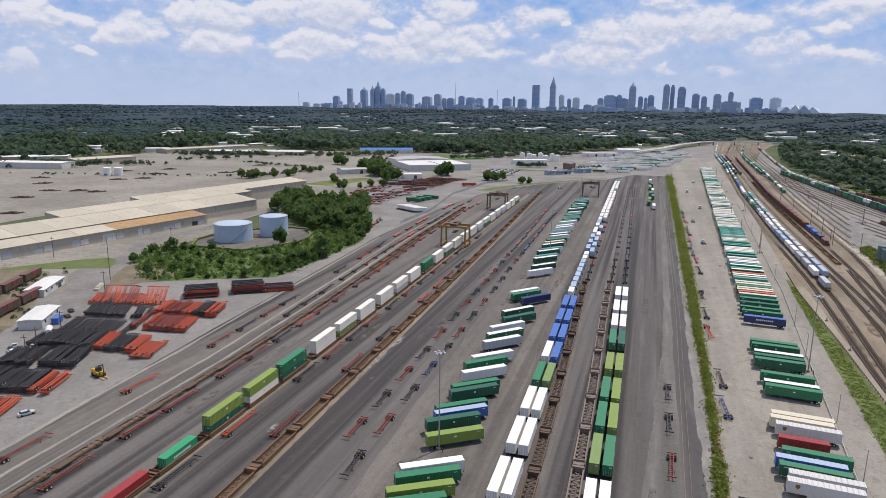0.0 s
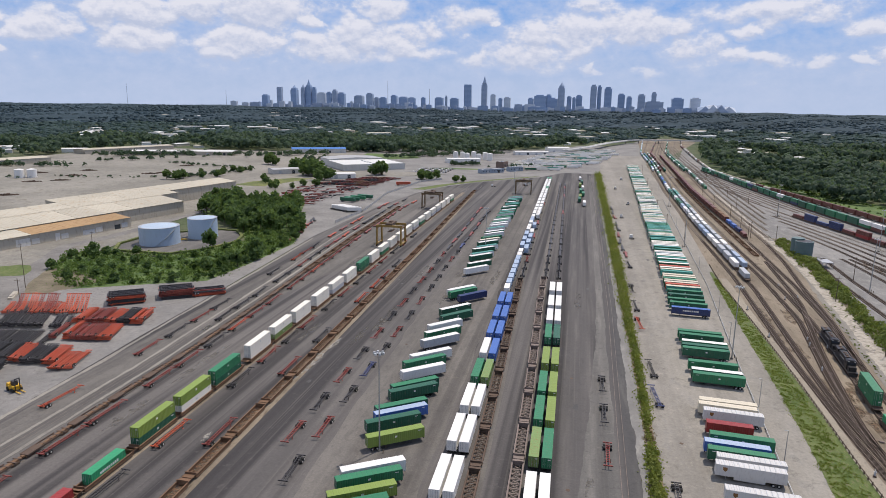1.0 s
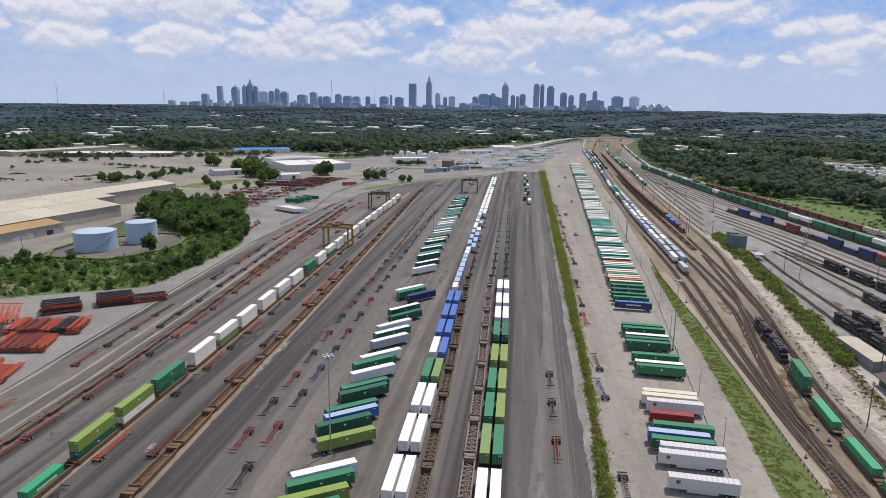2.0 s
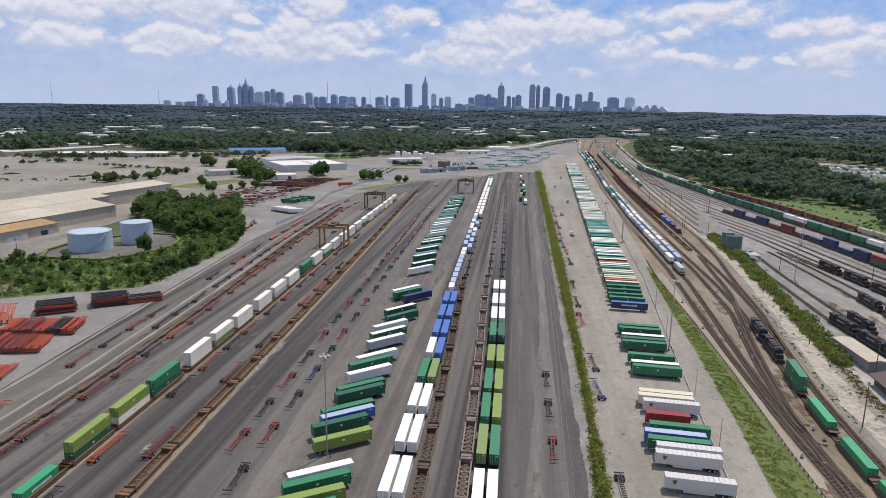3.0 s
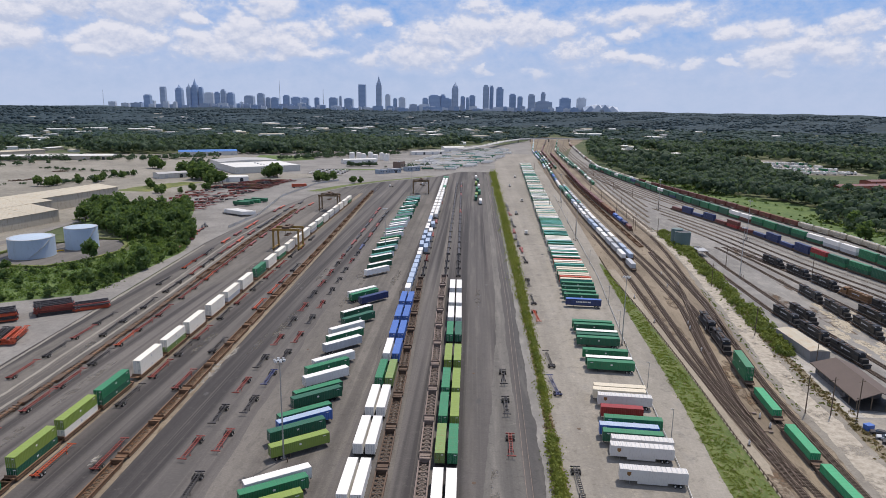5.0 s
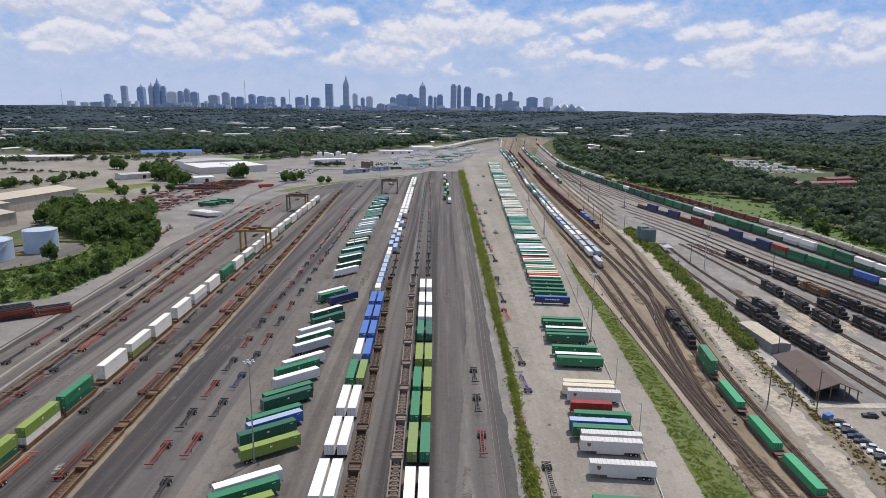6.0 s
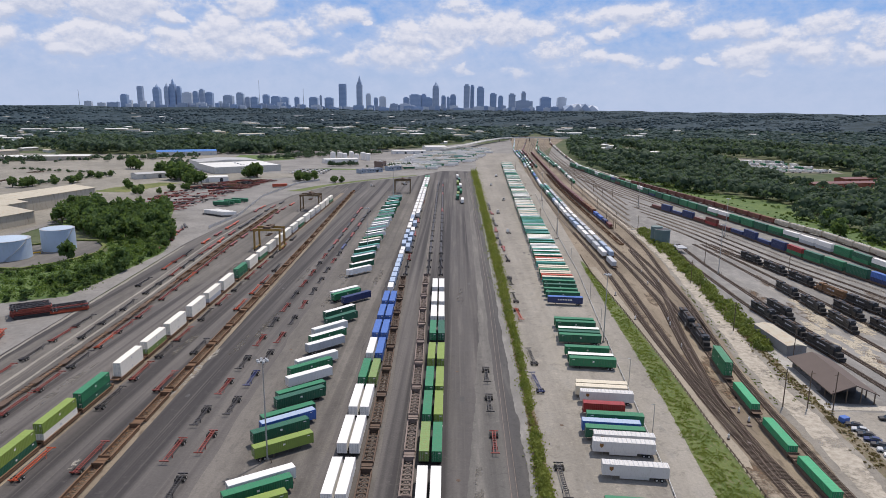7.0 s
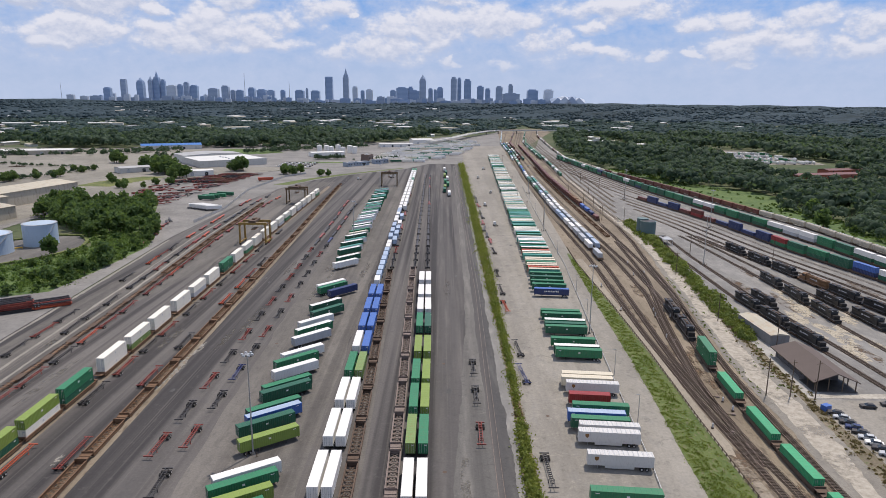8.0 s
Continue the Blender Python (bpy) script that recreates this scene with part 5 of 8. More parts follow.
# ranks of stored chassis from the lift truck up to the lane
chassis_rank((-208, 146), (-184, 151), "kkkkkkkkkkk", (3, 4), 20)
chassis_rank((-182, 151), (-178, 151.5), "er", (3,), 20)
chassis_rank((-213, 164), (-188, 171), "kkkkkkkkkkkr", (3, 4), 22)
chassis_rank((-219, 182), (-196, 187), "kkkkkkkkk", (3, 4), 21)
chassis_rank((-193.5, 188), (-191, 188), "e", (3,), 20)
chassis_rank((-188, 188), (-183, 188.5), "kk", (3,), 20)
chassis_rank((-180, 189), (-177.5, 189), "e", (3,), 18)
chassis_rank((-174, 185), (-169, 187), "e", (2,), 15)
chassis_rank((-222, 199), (-196, 203), "kkkkkkk", (2,), 22)
chassis_rank((-197, 211), (-173, 214), "eeeeer", (3, 4), 18)
chassis_rank((-202, 229), (-176, 234), "eeeerk", (3, 4), 16)
chassis_rank((-229, 217), (-203, 222), "kkkkk", (2, 3), 30)
chassis_rank((-240, 234), (-210, 241), "eer", (1,), 30, 2.2, 17.0)
chassis_rank((-241, 231), (-211, 238), "eerk", (2,), 30, 2.6)
chassis_rank((-187, 130), (-177, 133), "eer", (2,), 22)
# two high square stacks at the end of the lot
for cx, cy in ((-197.5, 250.5), (-181.5, 264.5), (-169.5, 272.5)):
    for k in range(4):
        x, y = cx - 1.5 * k, cy + 2.1 * k
        high = 8 if cx < -175 else 4
        for lev in range(high):
            code = rng.choice("kkkr") if (lev // 2) % 2 else rng.choice("krer")
            if lev < high - 1:
                heap("piled_chassis", {"k": BLACKP, "r": RUSTRED, "e": ORANGE}[code], "piled chassis frames under the top ones", "chassis", LEAF_CHASSIS, pose(x + rng.uniform(-1, 1), y + rng.uniform(-0.4, 0.4), lev * 0.62 - 0.6, 0, 0, -56 + rng.uniform(-2, 2)))
            else:
                stored(code, x, y, lev - 1.0, -56 + rng.uniform(-2, 2))
for j in range(11):
    y0 = 552 + 22 * j
    far = y0 > 690
    a, b = along([(550, -276), (650, -294), (713, -284), (800, -246)], y0), along([(545, -238), (626, -232), (734, -226), (800, -214)], y0)
    x = a
    while x < b:
        if rng.random() < (0.92 if far else 0.7):
            mat = rng.choice((RUSTRED, MAROON, MAROON, BLACKP, RUST) if far else (RUSTRED, RUSTRED, MAROON, BLACKP))
            for lev in range(rng.choice((2, 3)) if far else rng.choice((1, 1, 2))):
                heap("far_chassis", mat, "many far empty chassis in ranks", "chassis", GEAR if lev == 0 else LEAF_CHASSIS, pose(x, y0 + rng.uniform(-1.5, 1.5), lev * 0.62, 0, 0, -38 + rng.uniform(-4, 4)))
        x += 3.0 if far else 4.2


# ---------------------------------------------------------------- locomotives and trains on the far side
def locomotive(LOCO=LOCO, words="black"):
    ob = thing("locomotive", "%s diesel locomotive with a low nose and walkway rails" % words, "locomotive", "locomotives")
    part("frame", Geo().box(-1.5, 1.5, -10.6, 10.6, 1.1, 1.5).box(-1.2, 1.2, -3.2, 3.2, 0.4, 1.1), LOCO, ob)
    hood = part("hood", Geo().box(-0.95, 0.95, -10.0, 4.6, 1.5, 4.2).box(-1.05, 1.05, -4.0, 3.0, 4.2, 4.45), LOCO, ob)
    part("radiator", Geo().add([(x * k, y, z) for y in (-9.6, -5.2) for x, k, z in ((-1, 0.97, 3.1), (-1, 1.5, 3.9), (-1, 1.4, 4.5), (1, 1.4, 4.5), (1, 1.5, 3.9), (1, 0.97, 3.1))],
                               [(0, 1, 2, 3, 4, 5), (11, 10, 9, 8, 7, 6)] + [(i, 6 + i, 6 + (i + 1) % 6, (i + 1) % 6) for i in range(6)]), LOCO, hood, "flared black radiator housing")
    part("exhaust", Geo().box(-0.35, 0.35, 0.9, 1.8, 4.45, 4.75).box(-0.5, 0.5, 2.2, 2.9, 4.45, 4.6), DKRUST, hood)
    for x in (-1.15, 1.0):
        part("hood_door", Geo().box(x, x + 0.15, -4.6, 4.2, 1.5, 2.2), LOCO, hood)
    part("plow", Geo().add([(-1.4, 10.6, 0.2), (1.4, 10.6, 0.2), (1.4, 10.6, 1.2), (-1.4, 10.6, 1.2), (0, 11.1, 0.2), (0, 10.9, 1.2)], [(0, 4, 5, 3), (4, 1, 2, 5), (0, 3, 2, 1)]), LOCO, ob)
    g = Geo().box(-1.5, 1.5, 4.6, 7.2, 1.5, 4.55)
    g.add([(-1.5, 4.6, 4.55), (1.5, 4.6, 4.55), (1.5, 7.2, 4.55), (-1.5, 7.2, 4.55), (-0.8, 4.7, 4.85), (0.8, 4.7, 4.85), (0.8, 7.0, 4.85), (-0.8, 7.0, 4.85)],
          [(4, 5, 6, 7), (0, 1, 5, 4), (1, 2, 6, 5), (2, 3, 7, 6), (3, 0, 4, 7)])
    cab = part("cab", g, LOCO, ob)
    part("windscreen", Geo().box(-1.2, 1.2, 7.2, 7.23, 3.4, 4.2).box(-1.53, -1.5, 5.0, 6.8, 3.3, 4.1).box(1.5, 1.53, 5.0, 6.8, 3.3, 4.1), DARKGLASS, cab)
    part("nose", Geo().box(-1.2, 1.2, 7.2, 9.3, 1.5, 3.0), LOCO, ob)
    for y in (-8.6, -6.4, -1.8, 0.4):
        part("roof_fan", Geo().cyl(0, y, 4.44, 4.66, 0.62, n=12), DKRUST, ob, "dark round cooling fan")
    for s in (-1, 1):
        g = Geo().bar((s * 1.42, -10, 2.5), (s * 1.42, 4.5, 2.5), 0.06, 0.06)
        for i in range(8):
            y = -10 + i * 2.05
            g.box(s * 1.42 - 0.03, s * 1.42 + 0.03, y, y + 0.06, 1.5, 2.5)
        part("handrail", g, BLACKP, ob)
        part("stripe", Geo().box(s * 1.5 - 0.01, s * 1.5 + 0.01, -10.4, 10.4, 1.2, 1.26), GREYP, ob, "pale frame stripe")
        part("marking", Geo().box(s * 0.96 - 0.015, s * 0.96 + 0.015, -3.6, -2.4, 2.6, 3.3).box(s * 0.96 - 0.015, s * 0.96 + 0.015, -1.9, 1.6, 2.8, 3.2), GREYP, ob, "pale painted mark on the hood")
        part("number_board", Geo().box(s * 1.0 - 0.25, s * 1.0 + 0.25, 7.2, 7.26, 4.3, 4.5), WHITE, cab)
    for y in (-7.2, 7.2):
        g = Geo()
        for s in (-1, 1):
            g.box(s * 1.05 - 0.1, s * 1.05 + 0.1, y - 2.3, y + 2.3, 0.4, 0.9)
            for d in (-1.8, 0, 1.8):
                g.cyl(y + d, 0.52, s * 0.78 - 0.07, s * 0.78 + 0.07, 0.5, n=10, axis="x")
        part("bogie", g, DKRUST, ob)
    return ob


def hopper():
    ob = thing("hopper_wagon", "dusty tan rounded covered hopper wagon", "railway wagon", "hopper wagons")
    g = Geo()
    h = 8.2
    ring = [(-1.0, 1.0), (-1.5, 1.7), (-1.5, 3.6), (-1.2, 4.3), (0, 4.6), (1.2, 4.3), (1.5, 3.6), (1.5, 1.7), (1.0, 1.0)]
    n = len(ring)
    stations = []
    for i in range(12):
        a = -h + i * 2 * h / 12
        stations += [(a, 1.0), (a + 1.15, 1.0), (a + 1.2, 1.05), (a + 1.33, 1.05)]
    stations.append((h, 1.0))
    g.add([(x * s, y, z) for y, s in stations for x, z in ring],
          [(k * n + i, k * n + i + 1, (k + 1) * n + i + 1, (k + 1) * n + i) for k in range(len(stations) - 1) for i in range(n - 1)] + [tuple(range(n - 1, -1, -1)), tuple(range((len(stations) - 1) * n, len(stations) * n))])
    part("body", g, WALLTAN, ob)
    part("roof_hatch", Geo().box(-0.3, 0.3, -h + 1, h - 1, 4.55, 4.75), GREYP, ob)
    for y in (-7.4, 7.4):
        bogie(ob, y)
    return ob


def boxcar(side=None, top=None, words="maroon steel box wagon"):
    side, top = side or MAROON, top or RUST
    ob = thing("box_wagon", words, "railway wagon", "box wagons")
    st = [(-8.0, 1.5)]
    for i in range(14):
        y = -7.7 + i * 1.1
        st += [(y, 1.5), (y + 0.02, 1.57), (y + 0.14, 1.57), (y + 0.16, 1.5)]
    st.append((8.0, 1.5))
    n = len(st)
    g = Geo().add([(sx * w2, y, z) for y, w2 in st for sx, z in ((-1, 1.0), (1, 1.0), (1, 4.4), (-1, 4.4))],
                  [(4 * k + i, 4 * k + (i + 1) % 4, 4 * k + 4 + (i + 1) % 4, 4 * k + 4 + i) for k in range(n - 1) for i in range(4)] + [(3, 2, 1, 0), (4 * n - 4, 4 * n - 3, 4 * n - 2, 4 * n - 1)])
    part("body", g, side, ob)
    part("roof", Geo().gable(-1.55, 1.55, -8.05, 8.05, 4.4, 4.6), top, ob)
    for s in (-1, 1):
        part("door", Geo().box(s * 1.58 - 0.04, s * 1.58 + 0.04, -1.5, 1.5, 1.1, 4.2), top, ob)
    for y in (-6.4, 6.4):
        bogie(ob, y)
    return ob


def tank_car():
    ob = thing("tank_wagon", "white cylindrical tank wagon", "railway wagon", "tank wagons")
    part("tank", Geo().cyl(0, 2.6, -7.4, 7.4, 1.5, n=16, axis="y"), WHITE, ob, smooth=False)
    part("dome", Geo().cyl(0, 0, 4.0, 4.5, 0.5, n=10), WHITE, ob)
    part("underframe", Geo().box(-0.5, 0.5, -8, 8, 0.85, 1.2), BLACKP, ob)
    for y in (-6.2, 6.2):
        bogie(ob, y)
    return ob


for rows, spots in ((L1, (391, 366, 342, 297, 275)), (L2, (320, 295, 270, 205)), (L3, (287, 261, 232)), (L4, (283, 261, 239)), (L4B, (287,)), (CURVE_3, (270.3, 248.2))):
    for y in spots:
        put("locomotive", locomotive, along(rows, y), y, 0.1, turn_of(rows, y) + 180)
put("brown_locomotive", lambda: locomotive(OCHRE, "weathered orange-brown"), along(L1, 319), 319, 0.1, turn_of(L1, 319))
for k, y in enumerate((219, 193.3, 168.3, 147, 125.5, 104)):
    rolling("well_grey", None, along(CURVE_3, y), y, turn_of(CURVE_3, y))
    container("v" if k else "g", along(CURVE_3, y), y, 0.6, turn_of(CURVE_3, y))
    if k == 0:
        container("g", along(CURVE_3, y), y, 3.5, turn_of(CURVE_3, y))


def stack_train(rows, y, upper, lower, step=17.6):
    """Well cars with one code of paint a box, near end first; a dash is an empty place."""
    for up, low in zip(upper, lower):
        x, a = along(rows, y), turn_of(rows, y)
        rolling("well_grey", None, x, y, a)
        container(low, x, y, 0.6, a, 15.0, True)
        if up != "-":
            container(up, x, y, 3.5, a, 15.0, True)
        y += step * math.cos(math.radians(a))


stack_train(LT1, 250, "wgwgwbdgdrn-n--m-n-n-", "dgdgdnddggnnnnmrmnnnm")
stack_train(LT2, 300, "dwwwwdgwwwgdggwwdggdgdgdwgdgdngdgwdgdgd-gd", "gdgddggyydddgdmgdggdgdndgdgdmgdgdgdgdmdgdg")
y = 300.0
while y < 520:
    rolling("hopper_wagon", hopper, along(OUT, y), y, turn_of(OUT, y))
    y += 18.0
while y < 800:
    rolling("box_wagon", boxcar, along(OUT, y), y, turn_of(OUT, y))
    y += 18.0
while y < 1900:
    kind = rng.choice(("tank_wagon", "hopper_wagon", "hopper_wagon", "box_wagon"))
    rolling(kind, {"tank_wagon": tank_car, "hopper_wagon": hopper, "box_wagon": boxcar}[kind], along(OUT, y), y, turn_of(OUT, y))
    y += 18.5
y = 375.0
while y < 1350:
    x, a = along(CURVE_2, y), turn_of(CURVE_2, y)
    rolling("well_grey", None, x, y, a)
    code = "y" if y < 395 else rng.choice("wyypw") if y < 640 else rng.choice("dgtwdb")
    container(code, x, y, 1.2, a, 15.0, True)
    y += 19.0 if y > 395 else 26.0
y = 402.0
while y < 760:
    x, a = along(CURVE_2, y) + 4.6, turn_of(CURVE_2, y)
    rolling("well_grey", None, x, y, a)
    container(rng.choice("yypyw") if y < 620 else rng.choice("ypdt"), x, y, 1.2, a, 15.0, True)
    y += 18.4
y = 500.0
while y < 1300:
    x, a = along(CURVE_4, y), turn_of(CURVE_4, y)
    if y < 570:
        rolling("well_grey", None, x, y, a)
        container(rng.choice("nmbme"), x, y, 0.6, a, 12.2, True)
    else:
        rolling("box_wagon", boxcar, x, y, a)
    y += 17.5
y = 1000.0
while y < 1850:
    for rows, o, codes in ((CURVE_1, 0.0, "dgywp"), (CURVE_3, 0.0, "mmdm"), (CROSS_6, 0.0, "mwmd"), (CURVE_7, -1.0, "dgdw")):
        if rng.random() < 0.86 and not (rows is CROSS_6 and y > 1350):
            container(rng.choice(codes), along(rows, y) + o, y, 0.9, turn_of(rows, y), 15.0, True)
    y += 17.5
y = 440.0
while y < 900:
    rolling("well_rust", None, along(CURVE_3, y) + 6.5, y, turn_of(CURVE_3, y))
    y += 21.0
y = 800.0
while y < 1500:
    container(rng.choice("dwgd"), along(CURVE_7, y) + 4, y, 0.6, turn_of(CURVE_7, y), 15.0, True)
    y += 17.0


# ---------------------------------------------------------------- fixed works: cranes, tanks, masts, poles
def gantry(CRANE=CRANE, words="yellow-brown"):
    """A wheeled container gantry across one track."""
    ob = thing("gantry_crane", "%s steel container gantry crane straddling the track" % words, "crane", "gantry cranes")
    w2, d2, h = 8.0, 5.6, 14.0
    for x in (-w2, w2):
        for y in (-d2, d2):
            leg = part("leg", Geo().bar((x, y, 1.4), (x, y * 0.9, h - 1), 1.0, 1.0), CRANE, ob)
            part("wheel", Geo().cyl(y, 0.75, x - 0.35, x + 0.35, 0.75, n=12, axis="x"), TYRE, leg)
        part("sill_beam", Geo().box(x - 0.45, x + 0.45, -d2 - 1.5, d2 + 1.5, 1.2, 2.0), CRANE, ob)
        part("tie_beam", Geo().box(x - 0.3, x + 0.3, -d2, d2, h - 2.4, h - 1.6), RUST, ob)
    for y in (-d2 * 0.9, d2 * 0.9):
        part("girder", Geo().box(-w2 - 0.8, w2 + 0.8, y - 0.45, y + 0.45, h - 1.4, h), CRANE, ob)
    trolley = part("trolley", Geo().box(-2.2, 2.2, -d2, d2, h, h + 1.2).box(-1.0, 1.0, -2, 2, h + 1.2, h + 2.0), DKRUST, ob)
    part("spreader", Geo().box(-1.3, 1.3, -4, 4, 9.2, 9.6).bar((-1, -2, 9.6), (-1, -2, h), 0.1, 0.1).bar((1, 2, 9.6), (1, 2, h), 0.1, 0.1), RUST, ob)
    part("cab", Geo().box(w2 - 3, w2 - 1.2, -1, 1, h - 3.6, h - 1.5), WHITE, ob)
    return ob


for x, y, t in ((-118.6, 406, 0), (-127.3, 567, 0), (-57.0, 690, 3)):
    put("gantry_crane" if y < 500 else "brown_gantry", gantry if y < 500 else lambda: gantry(BROWNCRANE, "weathered brown"), x, y, 0, t)


def tank(x, y, r, h):
    ob = thing("storage_tank", "pale blue cylindrical steel storage tank with a shallow cone roof", "tank", "storage tanks")
    ob.location = (x, y, 0)
    part("shell", Geo().cyl(0, 0, 0.3, h, r, n=48), TANKP, ob)
    part("roof", Geo().cyl(0, 0, h, h + 0.9, r + 0.1, 0.3, n=48), TANKP, ob, "pale cone roof")
    part("footing", Geo().cyl(0, 0, -0.1, 0.3, r + 0.5, n=48), CONCRETE, ob)
    g = Geo()
    for i in range(12):
        a, a2 = -1.2 + i * 0.09, -1.2 + (i + 1) * 0.09
        g.bar(((r + 0.4) * math.cos(a), (r + 0.4) * math.sin(a), 0.4 + i * h / 13), ((r + 0.4) * math.cos(a2), (r + 0.4) * math.sin(a2), 0.4 + (i + 1) * h / 13), 0.8, 0.12)
    part("stair", g, STEEL, ob)
    part("rim_rail", Geo().cyl(0, 0, h, h + 0.12, r + 0.15, n=48), STEEL, ob)
    return ob


tank(-263.5, 371, 12.4, 11.5)
tank(-248.0, 396, 9.6, 13.5)
g = Geo().bar((-252, 383, 1.2), (-256, 378, 1.2), 0.7, 0.7)
solid("pipe_bridge", g.bar((-252, 383, 0), (-252, 383, 1.2), 0.3, 0.3), YELLOW, "short yellow pipe crossing between the tanks", "pipe")
strip("tank_basin", [(346, -276, -240), (362, -285, -228), (388, -284, -221), (405, -272, -226), (421, -252, -238)], 0.04, MIDASPHALT, "dark lined basin floor round the tanks", "basin")
g = Geo()
rim = [(-277, 345), (-240, 345), (-226, 362), (-219, 388), (-225, 406), (-237, 423), (-253, 423), (-274, 406), (-287, 388), (-287, 362)]
for (x0, y0), (x1, y1) in zip(rim, rim[1:] + rim[:1]):
    g.bar((x0, y0, 0.4), (x1, y1, 0.4), 2.0, 0.9)
solid("basin_bund", g, GRASS, "low grassy bund round the tank basin", "bund", kind="structure")


def light_mast():
    ob = thing("light_mast", "tall grey floodlight mast with a ring of lamps", "street lamp", "floodlight masts")
    part("mast", Geo().cyl(0, 0, 0, 28, 0.24, 0.12, 10), STEEL, ob)
    part("base", Geo().cyl(0, 0, 0, 0.6, 0.55, n=10), CONCRETE, ob)
    for i in range(4):
        part("bollard", Geo().cyl(1.9 * math.cos(i * 1.57 + 0.8), 1.9 * math.sin(i * 1.57 + 0.8), 0, 1.2, 0.13, n=8), TIMBER, ob)
    part("crown_ring", Geo().cyl(0, 0, 27.4, 27.6, 0.6, n=12), STEEL, ob)
    for i in range(6):
        a = i * math.pi / 3
        x, y = 1.25 * math.cos(a), 1.25 * math.sin(a)
        part("floodlight", Geo().box(x - 0.27, x + 0.27, y - 0.27, y + 0.27, 27.25, 27.7).bar((0, 0, 27.55), (x, y, 27.5), 0.12, 0.12), GREYP, ob, "pale grey floodlight head")
    return ob


for x, y in ((-48.6, 153.6), (58.2, 246), (-55.9, 403), (147.1, 360), (70.5, 452), (194, 470), (-62, 640), (83, 640), (168, 605)):
    put("light_mast", light_mast, x, y)


def timber_pole():
    ob = thing("utility_pole", "weathered timber utility pole with a crossarm", "pole", "utility poles")
    part("post", Geo().cyl(0, 0, 0, 12.5, 0.19, 0.12, 8), TIMBER, ob)
    part("crossarm", Geo().box(-1.2, 1.2, -0.07, 0.07, 11.4, 11.55), TIMBER, ob)
    return ob


for x, y in ((115.5, 262), (101.8, 191), (108.9, 190.1), (116.4, 189.4), (123.9, 337.5), (84.2, 945.8), (76.1, 779.6), (71.6, 686.5), (67.5, 594), (65.9, 512.5), (72.8, 470), (140.6, 1002), (128.1, 734.5), (121.3, 634), (125.2, 582), (124.2, 539), (159.8, 673), (165.8, 598), (117.7, 487), (134.6, 482), (149, 386), (121.5, 496), (125.8, 233), (142, 640), (150, 720), (160, 900), (191.6, 371), (-210.3, 184.4), (-198.7, 159.4), (-201.9, 166.5),
             (-241.9, 238), (-262, 262), (-300, 300), (-330, 290), (-288, 340), (-275, 210), (-262, 200)):
    put("utility_pole", timber_pole, x, y, 0, rng.uniform(0, 40))


def slim_post():
    ob = thing("lamp_post", "slim grey lamp post", "street lamp", "lamp posts")
    part("post", Geo().cyl(0, 0, 0, 9, 0.12, 0.08, 8), STEEL, ob)
    part("lamp", Geo().box(-0.9, 0, -0.12, 0.12, 8.95, 9.1), STEEL, ob)
    return ob


for x, y in ((56, 171.8), (58.0, 206), (60.5, 262), (63.5, 300), (68, 380), (74, 520), (79, 600), (86, 760), (92, 900)):
    put("lamp_post", slim_post, x, y)

# low timber fence above the tracks, and the rail at the lot's edge
FENCE = [(60, 72), (137, 74), (172, 74.3), (196, 75), (230, 75.9), (285, 76.2), (357, 75.3), (420, 78)]
fence = thing("guard_fence", "low dark timber guard fence of short posts and one rail", "fence")
post = Geo().box(-0.15, 0.15, -0.15, 0.15, 0, 1.0).mesh("post", TIMBER)
ys = list(np.arange(100, 400, 2.6))
for y in ys:
    ob = new("post", post)
    ob.parent = fence
    ob.location = (along(FENCE, y), y, 0)
for a, b in zip(ys[::4], ys[4::4]):
    part("rail", Geo().bar((along(FENCE, a), a, 0.75), (along(FENCE, b), b, 0.75), 0.12, 0.25), TIMBER, fence)
EDGE = [(60, 46), (134, 51.6), (147, 53), (250, 60), (355, 68), (545, 76), (945, 96)]
barrier = thing("lot_guard_rail", "low steel guard rail behind the parked trailers", "guard rail")
g, g2 = Geo(), Geo()
ys = list(np.arange(70, 700, 6.0))
for a, b in zip(ys, ys[1:]):
    g.bar((along(EDGE, a), a, 0.55), (along(EDGE, b), b, 0.55), 0.15, 0.3)
    g2.box(along(EDGE, a) - 0.08, along(EDGE, a) + 0.08, a - 0.08, a + 0.08, 0, 0.6)
part("rail", g, STEEL, barrier)
part("posts", g2, TIMBER, barrier)


# switch stands along the curved tracks
def switch_stand():
    ob = thing("switch_stand", "pale grey trackside switch lamp on a dark foot", "switch stand", "switch stands")
    part("foot", Geo().box(-0.5, 0.5, -0.4, 0.4, 0, 0.35), DKRUST, ob)
    part("post", Geo().cyl(0, 0, 0.35, 1.3, 0.26, 0.22, n=10).cyl(0, 0, 1.3, 1.45, 0.36, 0.3, n=10), GREYP, ob)
    part("target", Geo().box(-0.3, 0.3, -0.04, 0.04, 1.45, 1.9), GREYP, ob)
    return ob


for x, y in ((76.5, 169.6), (86.7, 180.2), (86.3, 186.4), (87.1, 241.2), (78.2, 274.7), (78.3, 312), (92.3, 274.2), (91, 267.3), (97, 266.2), (100.4, 334.3), (107.2, 338.5), (104.3, 360)):
    put("switch_stand", switch_stand, x, y, 0, rng.uniform(0, 90))


